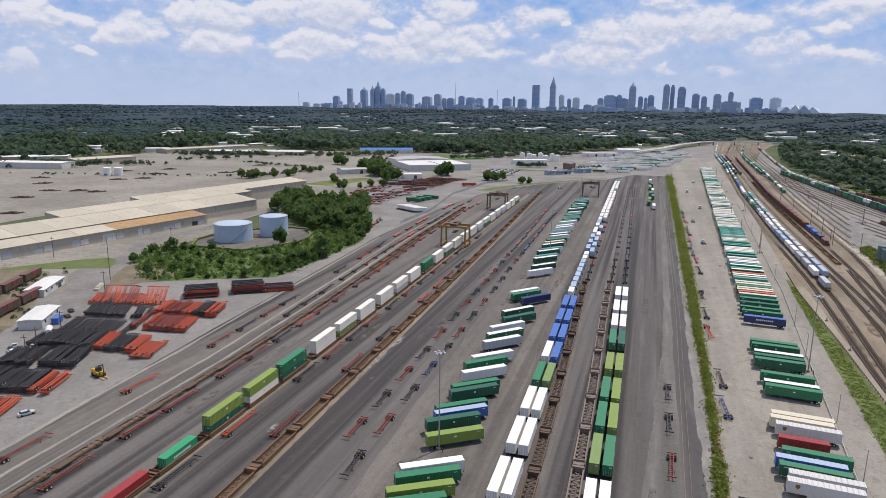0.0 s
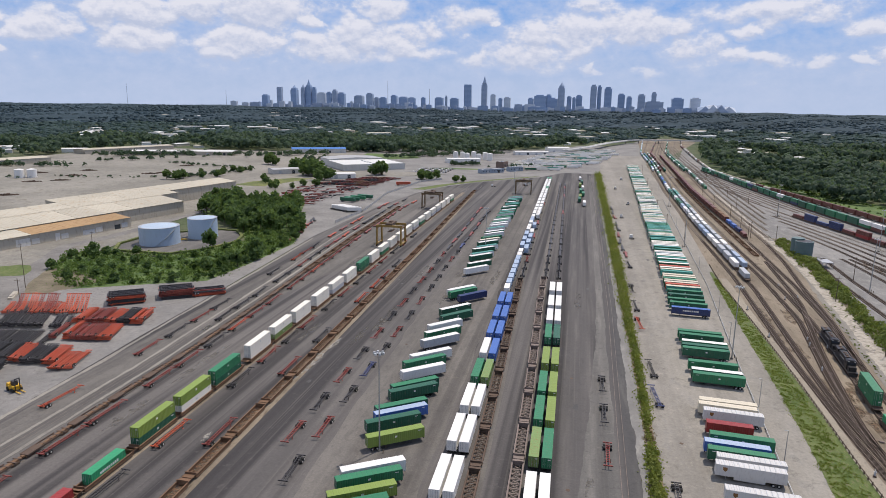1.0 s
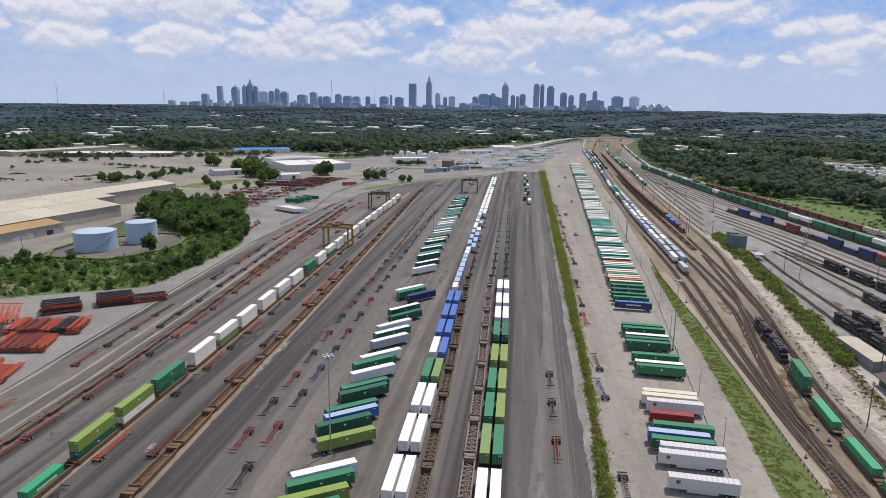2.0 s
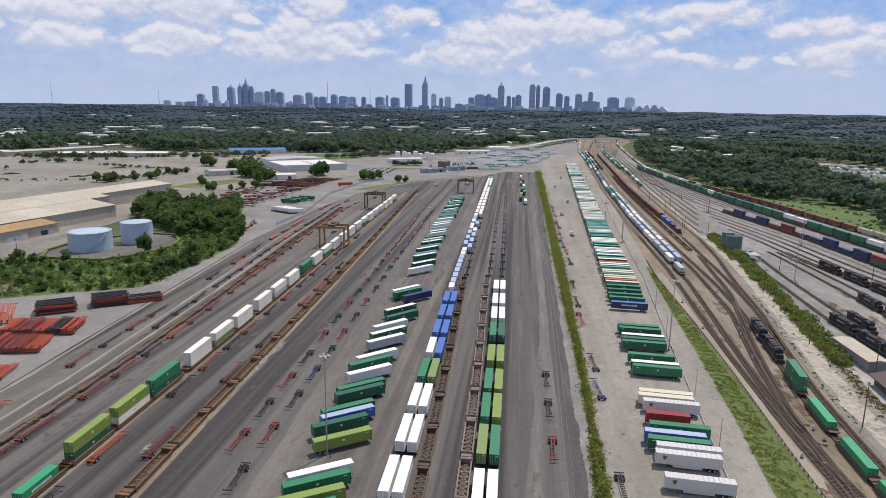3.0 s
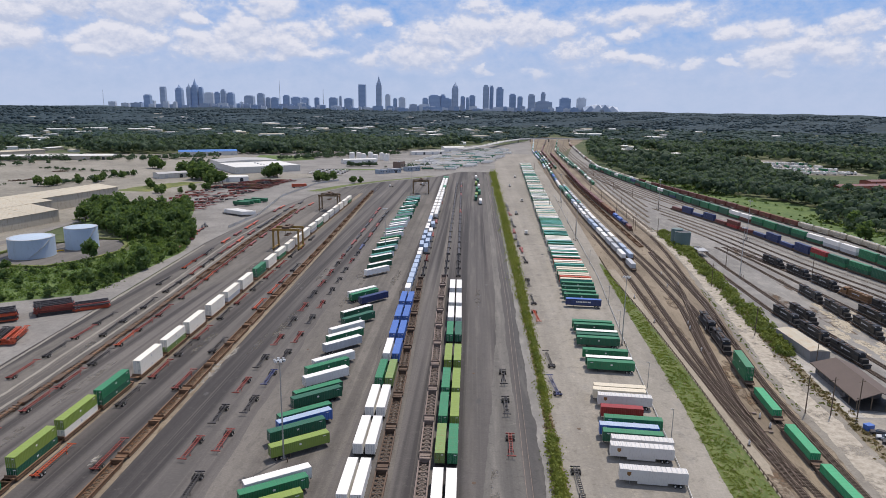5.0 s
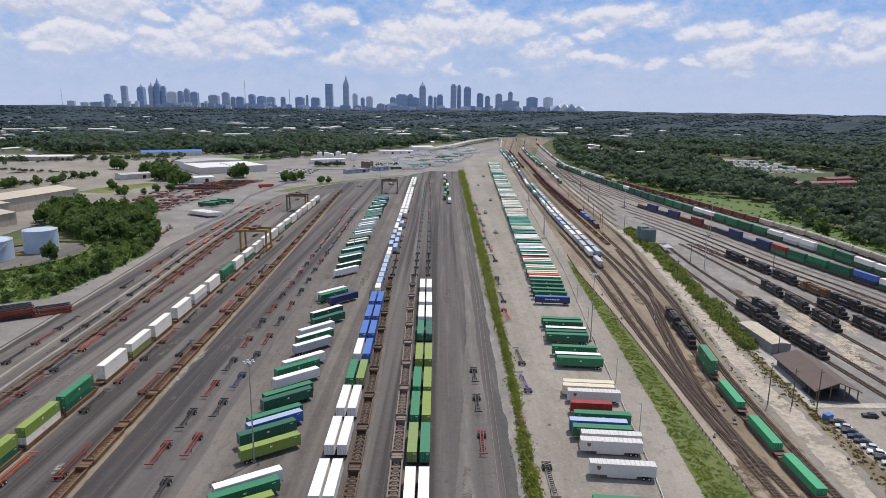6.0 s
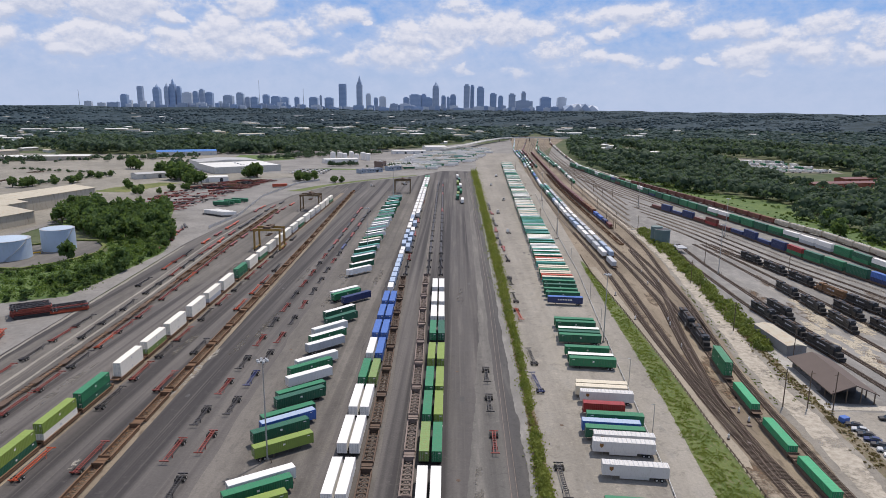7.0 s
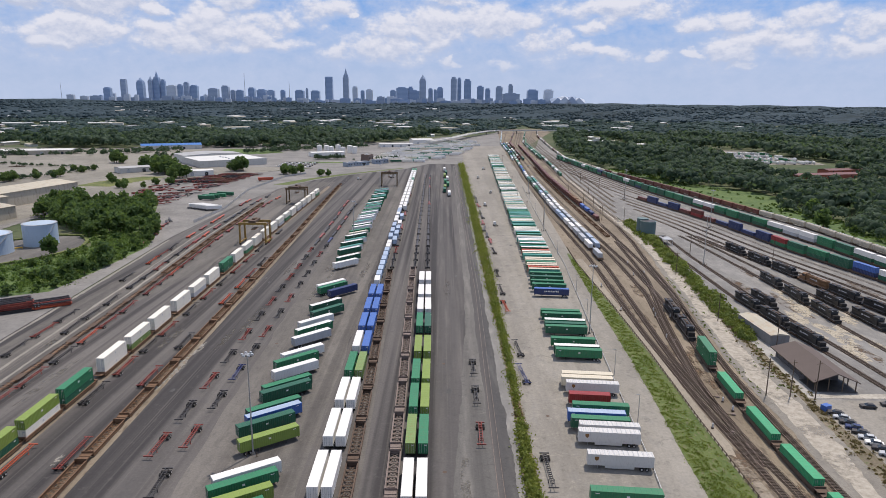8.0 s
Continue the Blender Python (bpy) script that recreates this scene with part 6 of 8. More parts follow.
def switch_machine():
    ob = thing("switch_machine", "low grey point motor with rods across the rail", "switch machine", "switch machines")
    part("case", Geo().box(-0.55, 0.55, -0.4, 0.4, 0.05, 0.42).box(-0.4, 0.4, -0.3, 0.3, 0.42, 0.5), DUSTYSTEEL, ob)
    part("rod", Geo().box(-1.9, -0.55, -0.28, -0.18, 0.15, 0.26).box(-1.9, -0.55, 0.18, 0.28, 0.15, 0.26), DKRUST, ob)
    return ob


for x, y in ((85.9, 189.3), (85.8, 177.5), (81.1, 167), (91.7, 265.1), (89.3, 239)):
    put("switch_machine", switch_machine, x, y, 0, -8)


# ---------------------------------------------------------------- buildings
def shed(name, x, y, wide, long, h, turn, wall, roof, label, ridge=2.0, doors=0, windows=0, category="warehouse", over=0.4, group=""):
    """A gabled or flat-roofed building, long side along its own y, middle at x, y."""
    ob = thing(name, label, category, group)
    ob.matrix_basis = pose(x, y, 0, 0, 0, turn)
    a, b = wide / 2, long / 2
    part("wall", Geo().box(-a, a, -b, b, -0.2, h), wall, ob)
    if ridge > 0:
        rf = part("roof", Geo().gable(-a, a, -b, b, h, h + ridge, over), roof, ob)
        if long > 40:
            g = Geo()
            for i in range(int(long / 9)):
                yy = -b + 4 + i * 9
                g.add([(-a - over, yy, h + 0.03), (0, yy, h + ridge + 0.05), (a + over, yy, h + 0.03), (a + over, yy + 0.25, h + 0.03), (0, yy + 0.25, h + ridge + 0.05), (-a - over, yy + 0.25, h + 0.03)],
                      [(0, 1, 4, 5), (1, 2, 3, 4)])
            part("roof_seam", g, roof, rf)
    else:
        rf = part("roof", Geo().box(-a + 0.3, a - 0.3, -b + 0.3, b - 0.3, h, h + 0.15), roof, ob)
        part("parapet", Geo().box(-a, -a + 0.3, -b, b, h, h + 0.6).box(a - 0.3, a, -b, b, h, h + 0.6).box(-a + 0.3, a - 0.3, -b, -b + 0.3, h, h + 0.6).box(-a + 0.3, a - 0.3, b - 0.3, b, h, h + 0.6), wall, ob)
        for i in range(min(5, int(long / 14))):
            part("roof_vent", Geo().box(-1, 1, -b + 6 + i * 12, -b + 8 + i * 12, h + 0.15, h + 1.3), GREYP, ob)
    for i in range(doors):
        yy = -b + long * (i + 0.5) / doors
        part("door", Geo().box(a, a + 0.06, yy - 1.9, yy + 1.9, 0, min(4.2, h * 0.7)), DARKGLASS if i % 2 else GREYP, ob)
    for i in range(windows):
        yy = -b + long * (i + 0.5) / windows
        wn = part("window", Geo().box(a, a + 0.05, yy - 0.8, yy + 0.8, h * 0.45, h * 0.75), DARKGLASS, ob)
        part("sill", Geo().box(a, a + 0.15, yy - 0.9, yy + 0.9, h * 0.45 - 0.12, h * 0.45), wall, wn)
    return ob




def works(s0, s1, o0, o1, z0, z1, label, doors, stained=0.0):
    """A bay of the long works with one roof slope: from s0 to s1 along the front line, between o0 and o1 behind it."""
    ob = thing("warehouse", label, "warehouse", "long works sheds")
    ob.matrix_basis = pose(-352, 275, 0, 0, 0, -13)
    g = Geo().add([(-o0, s0, -0.2), (-o0, s1, -0.2), (-o1, s1, -0.2), (-o1, s0, -0.2), (-o0, s0, z0), (-o0, s1, z0), (-o1, s1, z1), (-o1, s0, z1)], [(0, 1, 5, 4), (1, 2, 6, 5), (2, 3, 7, 6), (3, 0, 4, 7)])
    part("wall", g, WALLTAN, ob)
    n = int((s1 - s0) / 24)
    for i in range(n):
        a, b = s0 + (s1 - s0) * i / n - 0.15, s0 + (s1 - s0) * (i + 1) / n - 0.35
        q = [(-o0 + 0.8, z0 - 0.15), (-o1 - 0.4, z1 + 0.05)]
        prof = [(a, -0.3), (a, 0.0)]
        for j in range(int((b - a) / 2.4)):
            y = a + 0.4 + j * 2.4
            prof += [(y, 0.0), (y + 0.1, 0.06), (y + 0.45, 0.06), (y + 0.55, 0.0)]
        prof += [(b, 0.0), (b, -0.3)]
        g = Geo().add([(x, y, z + 0.15 + h) for y, h in prof for x, z in q], [(2 * k + 1, 2 * k, 2 * k + 2, 2 * k + 3) for k in range(len(prof) - 1)])
        part("roof_sheet", g, ROOFRUST if stained and i / n > stained else ROOFTAN, ob)
    for i in range(doors):
        y = s0 + (s1 - s0) * (i + 0.5) / doors
        wide = rng.choice((1.6, 2.4, 4.5))
        part("door", Geo().box(-o0, -o0 + 0.08, y - wide, y + wide, 0, rng.choice((3.2, 4.2, 4.8))), rng.choice((DARKGLASS, GREYP, WALLPALE)), ob)
        part("wall_panel", Geo().box(-o0, -o0 + 0.06, y + wide + 1, y + wide + 6, 0.4, z0 * 0.55), rng.choice((WALLPALE, GREYP)), ob)


works(-150, 146, 0, 16, 6.8, 8.6, "long tan metal shed with a rust-stained roof edge", 13, 0.72)
works(-150, 212, 16, 42, 9.4, 12.4, "long tan metal warehouse with a sun-bleached roof", 0)
works(60, 232, 42, 62, 12.6, 14.2, "bleached warehouse bay behind the first", 0)
works(140, 326, 62, 84, 12.0, 14.0, "bleached warehouse at the back of the works", 0)


def yard_office():
    """A brown gabled roof over a dark office and an open porch on posts."""
    ob = thing("yard_office", "low dark yard office with brown shingle roof and porch", "building")
    ob.matrix_basis = pose(126.0, 209.2, 0, 0, 0, -2.5)
    part("wall", Geo().box(-5.6, 5.6, -6.0, 14.6, -0.1, 3.3), DKWALL, ob)
    a, b, z, r = 7.3, 15.6, 3.3, 6.3
    for s in (-1, 1):
        g = Geo().add([(0, -b, r), (0, b - 2, r), (s * a, b, z), (s * a, -b, z), (0, -b, r - 0.3), (0, b - 2, r - 0.3), (s * a, b, z - 0.25), (s * a, -b, z - 0.25)],
                      [(0, 1, 2, 3) if s < 0 else (3, 2, 1, 0), (7, 6, 5, 4) if s < 0 else (4, 5, 6, 7), (3, 2, 6, 7), (0, 3, 7, 4), (1, 5, 6, 2)])
        part("roof", g, ROOFBROWN, ob)
    part("gable", Geo().add([(-5.6, -6.0, 3.3), (5.6, -6.0, 3.3), (0, -6.0, 5.8), (-5.6, 14.6, 3.3), (5.6, 14.6, 3.3), (0, 14.2, 5.8)], [(0, 1, 2), (5, 4, 3)]), DKWALL, ob)
    for x in (-6.4, -2.2, 2.2, 6.4):
        part("porch_post", Geo().box(x - 0.14, x + 0.14, -15.0, -14.72, 0, 3.9 if abs(x) > 3 else 5.3), TIMBER, ob)
    for s in (-1, 1):
        part("porch_post", Geo().box(s * 6.4 - 0.14, s * 6.4 + 0.14, -10.4, -10.1, 0, 3.6), TIMBER, ob)
        part("eave_board", Geo().box(s * 7.3 - 0.05, s * 7.3 + 0.05, -15.6, 15.6, 2.95, 3.28), TIMBER, ob)
    for y in (-4, 0, 4, 8, 12):
        part("window", Geo().box(-5.66, -5.6, y - 0.8, y + 0.8, 1.2, 2.4), DARKGLASS, ob)
    part("door", Geo().box(-1, 1, -6.06, -6.0, 0, 2.1), DARKGLASS, ob)
    part("porch_floor", Geo().box(-7.0, 7.0, -15.4, -6.0, 0.0, 0.12), OILY, ob, "dark porch floor")


yard_office()
strip("grass_dry", [(189.3, 118.5, 141), (192.6, 119, 141)], 0.05, DIRT, "strip of dry straw-coloured grass", "grass")
shed("stores_shed", 127.1, 247.3, 7.3, 25.5, 4.0, 2.5, STOREWALL, ROOFTAN, "long grey metal store shed with a low bleached roof", 0.7, 0, 0, "shed", 0.15)
shed("office_block", -275.9, 235.6, 8.6, 24.5, 3.6, 27, WALLPALE, ROOFWHITE, "long white metal workshop with a white roof", 0.6, 2, 4, "building")
shed("office_block", -237.9, 199.0, 9.0, 20, 3.9, 29, WALLPALE, ROOFWHITE, "white metal office block with a white roof", 0.5, 1, 3, "building")
shed("depot", -477, 1160, 24, 98, 7, -63, WALLPALE, ROOFBLUE, "long building with a bright blue metal roof", 3.0, 5, 0)
shed("depot", -303, 910, 90, 80, 8.0, 37, WALLPALE, ROOFWHITE, "broad white flat-roofed distribution depot", 0.0, 6, 0)
shed("depot", -342.4, 962, 84, 49, 9.5, 37, WALLPALE, ROOFGREY, "grey-roofed wing of the distribution depot", 2.0, 3, 0)
shed("depot", -378, 800, 22, 36, 6, -46, WALLPALE, ROOFGREY, "low pale workshop with a grey roof", 1.2, 2, 2)
shed("depot", -288, 770, 18, 32, 6, -60, WHITE, ROOFWHITE, "low white metal workshop building", 1.0, 2, 2)
shed("depot", -668, 1026, 30, 168, 6.5, -72, WALLTAN, ROOFWHITE, "long pale-roofed freight shed", 1.6, 6, 0)
shed("depot", -806, 1060, 34, 175, 7, -19, WALLTAN, ROOFTAN, "long tan-roofed freight shed", 1.6, 0, 0)
shed("depot", -790, 792, 40, 92, 7, -15, WALLTAN, ROOFTAN, "old freight shed with tan roof", 1.6, 0, 0)
shed("depot", -800, 692, 30, 92, 8, -76, WALLPALE, ROOFWHITE, "wide freight depot with white roof", 1.2, 0, 0)
shed("depot", -900, 760, 40, 120, 8, -50, WALLTAN, ROOFWHITE, "white-roofed store beyond the old yard", 1.2, 0, 0)
shed("depot", -110, 947, 12, 15, 11, -20, BROWNWALL, ROOFGREY, "tall brown clad gatehouse block", 0.0, 1, 3, "building")
shed("depot", -119, 897, 10, 38, 5, -43, BLUEGREYWALL, ROOFGREY, "long low blue-grey site office", 0.0, 2, 8, "building")
shed("depot", -90, 932, 9, 23, 5.5, -47, BLUEGREYWALL, ROOFGREY, "low blue-grey site office", 0.0, 1, 5, "building")
shed("depot", -186, 1050, 18, 54, 6, -65, WHITE, ROOFWHITE, "white process building beside silos", 1.0, 2, 0)
shed("depot", -46, 1350, 26, 44, 9, -70, WHITE, ROOFWHITE, "white gabled transfer shed behind the trailer lots", 2.0, 2, 0)
shed("depot", -92, 1262, 14, 66, 6, -68, WHITE, ROOFWHITE, "long low white store behind the trailer lots", 0.8, 4, 0)
shed("depot", 470, 805, 20, 105, 4.5, -75, BRICKRED, MAROON, "long low building with a dull red roof among trees", 1.5, 0, 6, "building")
shed("depot", 520, 860, 18, 60, 4.5, -75, BRICKRED, MAROON, "low building with a dull red roof among trees", 1.5, 0, 4, "building")


def silo(x, y, r, h):
    ob = thing("silo", "white cylindrical steel silo with cone cap", "silo", "silos")
    ob.location = (x, y, 0)
    part("shell", Geo().cyl(0, 0, -0.2, h, r, n=20), WHITE, ob)
    part("cap", Geo().cyl(0, 0, h, h + 1.0, r, 0.4, n=20), WHITE, ob)


for x, y, r, h in ((-640, 651, 5.2, 9.5), (-629.5, 658.5, 5.2, 9.5), *[(-206 + 9.6 * k, 1096 + 0.7 * k + 11 * (k % 2), 4.3, (13, 12, 11, 13, 10, 12, 11)[k]) for k in range(7)]):
    silo(x, y, r, h)


def filter_tank():
    ob = thing("sand_tower", "round teal-grey steel plant tank beside a stepped walkway", "tank")
    ob.location = (140.8, 444, 0)
    part("shell", Geo().cyl(0, 0, 0, 9.4, 5.2, n=32).cyl(-2.2, 5.4, 0, 10.4, 3.9, n=24), TOWERTEAL, ob, "dull teal steel shell")
    # flat black disc painted in place of the shade inside the open drum
    part("roof", Geo().cyl(0, 0, 9.4, 9.5, 4.7, 4.6, n=32), BLACKP, ob, "dark sunken top")
    part("rim", Geo().cyl(0, 0, 9.0, 9.45, 5.35, n=32), TOWERTEAL, ob)
    part("stair", Geo().bar((6.5, -8, 1), (2, -26, 4.5), 1.4, 0.3), STEEL, ob)
    part("platform", Geo().box(0, 6, -34, -24, 3.2, 3.6).box(0, 0.3, -34, -33.7, 0, 3.2).box(5.7, 6, -34, -33.7, 0, 3.2).box(5.7, 6, -24.3, -24, 0, 3.2), STEEL, ob)


filter_tank()

# overpass at the neck of the yard
DECK = [(-30, 1290), (18, 1430), (63, 1605), (110, 1735), (145, 1785), (195, 1795), (250, 1800), (340, 1800), (400, 1840)]
bridge = thing("road_bridge", "pale concrete road bridge over the tracks", "bridge")
g, g2 = Geo(), Geo()
for (x0, y0), (x1, y1) in zip(DECK, DECK[1:]):
    g.bar((x0, y0, 8.2), (x1, y1, 8.2), 12, 2.0)
    for o in (-5.8, 5.8):
        g2.bar((x0, y0 + o, 9.3), (x1, y1 + o, 9.3), 0.3, 1.0)
part("deck", g, WALLPALE, bridge)
part("parapet", g2, WALLPALE, bridge)
for x, y in DECK[3:8]:
    part("pier", Geo().box(x - 1, x + 1, y - 5, y + 5, -0.5, 7.6), CONCRETE, bridge)


# ---------------------------------------------------------------- vehicles
def car(mat, words):
    def build():
        ob = thing("car", "%s saloon car parked outdoors" % words, "car", "parked cars")
        g = Geo()
        ring = [(-2.2, 0.35), (-2.2, 0.85), (-1.9, 0.95), (1.1, 0.95), (2.1, 0.8), (2.25, 0.35)]
        n = len(ring)
        g.add([(x, y, z) for x in (-0.9, 0.9) for y, z in ring], [tuple(range(n)), tuple(range(2 * n - 1, n - 1, -1))] + [(i, n + i, n + (i + 1) % n, (i + 1) % n) for i in range(n)])
        part("body", g, mat, ob)
        g = Geo().add([(x, y, z) for x, y, z in ((-0.82, -1.8, 0.95), (0.82, -1.8, 0.95), (0.82, 0.9, 0.95), (-0.82, 0.9, 0.95), (-0.65, -1.4, 1.42), (0.65, -1.4, 1.42), (0.65, 0.2, 1.42), (-0.65, 0.2, 1.42))],
                      [(0, 1, 5, 4), (1, 2, 6, 5), (2, 3, 7, 6), (3, 0, 4, 7)])
        part("windows", g, DARKGLASS, ob)
        part("roof", Geo().box(-0.66, 0.66, -1.42, 0.22, 1.41, 1.47), mat, ob)
        for y in (-1.4, 1.4):
            for s in (-1, 1):
                part("wheel", Geo().cyl(y, 0.33, s * 0.82 - 0.1, s * 0.82 + 0.1, 0.33, n=12, axis="x"), TYRE, ob)
        return ob
    return build


CARS = {"k": (BLACKP, "black"), "w": (WHITE, "white"), "y": (GREYP, "silver grey"), "n": (NAVY, "dark blue"), "r": (RED, "dark red"), "b": (BLUE, "bright blue")}


def park(code, x, y, turn):
    put(("car", code), car(*CARS[code]), x, y, 0.04, turn)


for k in range(13):
    park("kyknkywkykyrk"[k], 116.4 + 0.05 * k, 178.5 - 2.9 * k, 62 + rng.uniform(-4, 4))
for x, y, t, code in ((128.8, 183.0, 80, "k"), (136.0, 184.5, 85, "k"), (-169.3, 133.6, -30, "y"), (-217.6, 169, 70, "w"), (-215, 176, 30, "w"), (-217.2, 181.5, 30, "y"), (-232.4, 207.4, 65, "k"), (-220.5, 171, 50, "k"), (-237.4, 214, 60, "k"),
                      (-218.5, 178, 30, "w"), (-222, 174, 50, "y"), (140, 160, 20, "w"), (146, 168, 30, "y")):
    park(code, x, y, t)
for k in range(60):
    heap("far_cars", (WHITE, GREYP, BLACKP)[k % 3], "many cars in a far car park", "car", Geo().box(-0.9, 0.9, -2.2, 2.2, 0.3, 0.95).box(-0.75, 0.75, -1.5, 0.7, 0.95, 1.45), pose(-222 + (k % 15) * 3.2, 872 + (k // 15) * 17 + rng.uniform(-1, 1), 0, 0, 0, rng.uniform(-8, 8)))
solid("waste_bin", Geo().box(-1.2, 1.2, -0.9, 0.9, 0, 1.5).box(-1.25, 1.25, -0.95, 0.95, 1.5, 1.65), BLUE, "bright blue steel waste bin", "bin").matrix_basis = pose(115.2, 181.5, 0.03, 0, 0, 20)
solid("site_cabin", Geo().box(-1.3, 1.3, -2.8, 2.8, 0.1, 2.6).box(-1.4, 1.4, -2.9, 2.9, 2.6, 2.75), BLUE, "bright blue site cabin beside the white office", "cabin").matrix_basis = pose(-230.4, 200.6, 0, 0, 0, 29)


def lift_truck():
    ob = thing("lift_truck", "yellow heavy lift truck with a black mast", "lift truck")
    ob.matrix_basis = pose(-171, 162.5, 0, 0, 0, -110)
    part("body", Geo().box(-1.3, 1.3, -3.0, 1.2, 0.7, 1.9).box(-1.2, 1.2, -3.0, -1.6, 1.9, 2.4), YELLOW, ob)
    part("cab", Geo().box(-0.7, 0.7, -1.2, 0.4, 1.9, 3.4), BLACKP, ob)
    part("mast", Geo().box(-0.8, -0.6, 1.3, 1.6, 0.3, 4.6).box(0.6, 0.8, 1.3, 1.6, 0.3, 4.6).box(-0.6, 0.6, 1.35, 1.5, 4.2, 4.5), BLACKP, ob)
    part("fork", Geo().box(-0.9, -0.6, 1.6, 4.4, 0.3, 0.45).box(0.6, 0.9, 1.6, 4.4, 0.3, 0.45), YELLOW, ob)
    for y in (-2.1, 0.6):
        for s in (-1, 1):
            part("wheel", Geo().cyl(y, 0.7, s * 1.2 - 0.3, s * 1.2 + 0.3, 0.7, n=12, axis="x"), TYRE, ob)


lift_truck()


def fuel_tank():
    ob = thing("fuel_tank", "white horizontal cylindrical fuel tank on saddles", "tank", "fuel tanks")
    part("shell", Geo().cyl(0, 1.7, -3.2, 3.2, 1.3, n=16, axis="y"), WHITE, ob)
    part("saddle", Geo().box(-1.0, 1.0, -2.2, -1.8, 0, 1.0).box(-1.0, 1.0, 1.8, 2.2, 0, 1.0), CONCRETE, ob)
    return ob


for x, y in ((-221.5, 188.5),):
    put("fuel_tank", fuel_tank, x, y, 0, 44)
cs, rs = [], []
for k in range(46):
    t = rng.random()
    cs.append((-246 - 52 * t + rng.gauss(0, 4), 184 + 72 * t + rng.gauss(0, 6), 0.6))
    rs.append(rng.uniform(0.6, 1.6))
SIDING_SHRUBS = (cs, rs)
for x, y, t in ((-261.5, 203.5, 20), (-254.5, 186, 21), (-268, 220.5, 20), (-292.5, 231.5, 23), (-285, 214, 23), (-300, 249, 23)):
    put("rusty_wagon", lambda: boxcar(DKRUST, MAROON, "old rust-brown wagon standing on a siding"), x, y, 0, t)
solid("timber_stack", Geo().box(-1.2, 1.2, -6, 6, 0, 0.5).box(-1.0, 1.1, -5.5, 5.6, 0.52, 0.9).box(-0.9, 0.6, -3.5, 5.2, 0.92, 1.2), WALLTAN, "low stack of pale sawn timber beside the lane", "timber").matrix_basis = pose(-255.5, 248, 0.02, 0, 0, 31)


def tractor(mat, words):
    def build():
        ob = thing("yard_tractor", "%s terminal tractor standing idle" % words, "truck", "yard tractors")
        part("chassis", Geo().box(-0.5, 0.5, -2.6, 2.4, 0.7, 1.0), BLACKP, ob)
        cab = part("cab", Geo().box(-1.2, 0.6, 0.6, 2.3, 1.0, 3.0), mat, ob)
        part("windscreen", Geo().box(-1.1, 0.5, 2.3, 2.33, 1.9, 2.8), DARKGLASS, cab)
        for y in (-1.7, 1.6):
            for s in (-1, 1):
                part("wheel", Geo().cyl(y, 0.5, s * 0.95 - 0.25, s * 0.95 + 0.25, 0.5, n=10, axis="x"), TYRE, ob)
        return ob
    return build


for x, y, t in ((38, 470, 10), (46, 640, 170), (40, 760, 0), (-60, 760, 40), (-95, 740, 80), (36, 560, 5), (52, 860, 10)):
    put("yard_tractor", tractor(WHITE, "white"), x, y, 0.0, t)
# far lots at the neck of the yard
for k in range(28):
    y0 = 948 + 17 * k
    x = along([(940, -112), (1040, -96), (1240, -62), (1420, -20)], y0) + rng.uniform(0, 8)
    while x < along([(940, -34), (1075, 22), (1250, 62), (1420, 66)], y0):
        if rng.random() < 0.94:
            code = rng.choice("wwhhwcwdgtw")
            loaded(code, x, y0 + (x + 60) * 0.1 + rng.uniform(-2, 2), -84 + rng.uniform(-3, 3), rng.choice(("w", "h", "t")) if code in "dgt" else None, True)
        x += rng.choice((17.0, 17.4, 18.2))
for k, (x, y) in enumerate(((-211, 580), (-209, 586), (-206, 595), (-202, 604))):
    loaded("ddgd"[k], x, y, -104, "g", True)
for k in range(6):
    loaded("w", -204 + k * 3.6, 537 - k * 2.2, -70, None, True, 12.2)
loaded("e", -195.5, 720.5, -66, None, True)

# grey boundary fence of the far storage yard, and chassis left beside the grove
BOUND = [(471, -181.9), (532, -179.1), (590, -186), (644, -192.5), (755, -184.1), (800, -160)]
boundary = thing("boundary_fence", "grey sheet fence on posts round the far storage yard", "fence")
ys = list(np.arange(471, 800, 11.0))
for a, b in zip(ys, ys[1:]):
    part("panel", Geo().bar((along(BOUND, a), a, 1.2), (along(BOUND, b) - 0.1, b - 0.3, 1.2), 0.08, 2.0), ROOFGREY, boundary)
    part("post", Geo().box(along(BOUND, a) - 0.1, along(BOUND, a) + 0.1, a - 0.25, a - 0.05, 0, 2.5), STEEL, boundary)
for k in range(9):
    empty_chassis("rkkrkerkk"[k], -187 - k * 2.1 + rng.uniform(-1, 1), 404 + k * 9.5, 16 + rng.uniform(-12, 12))

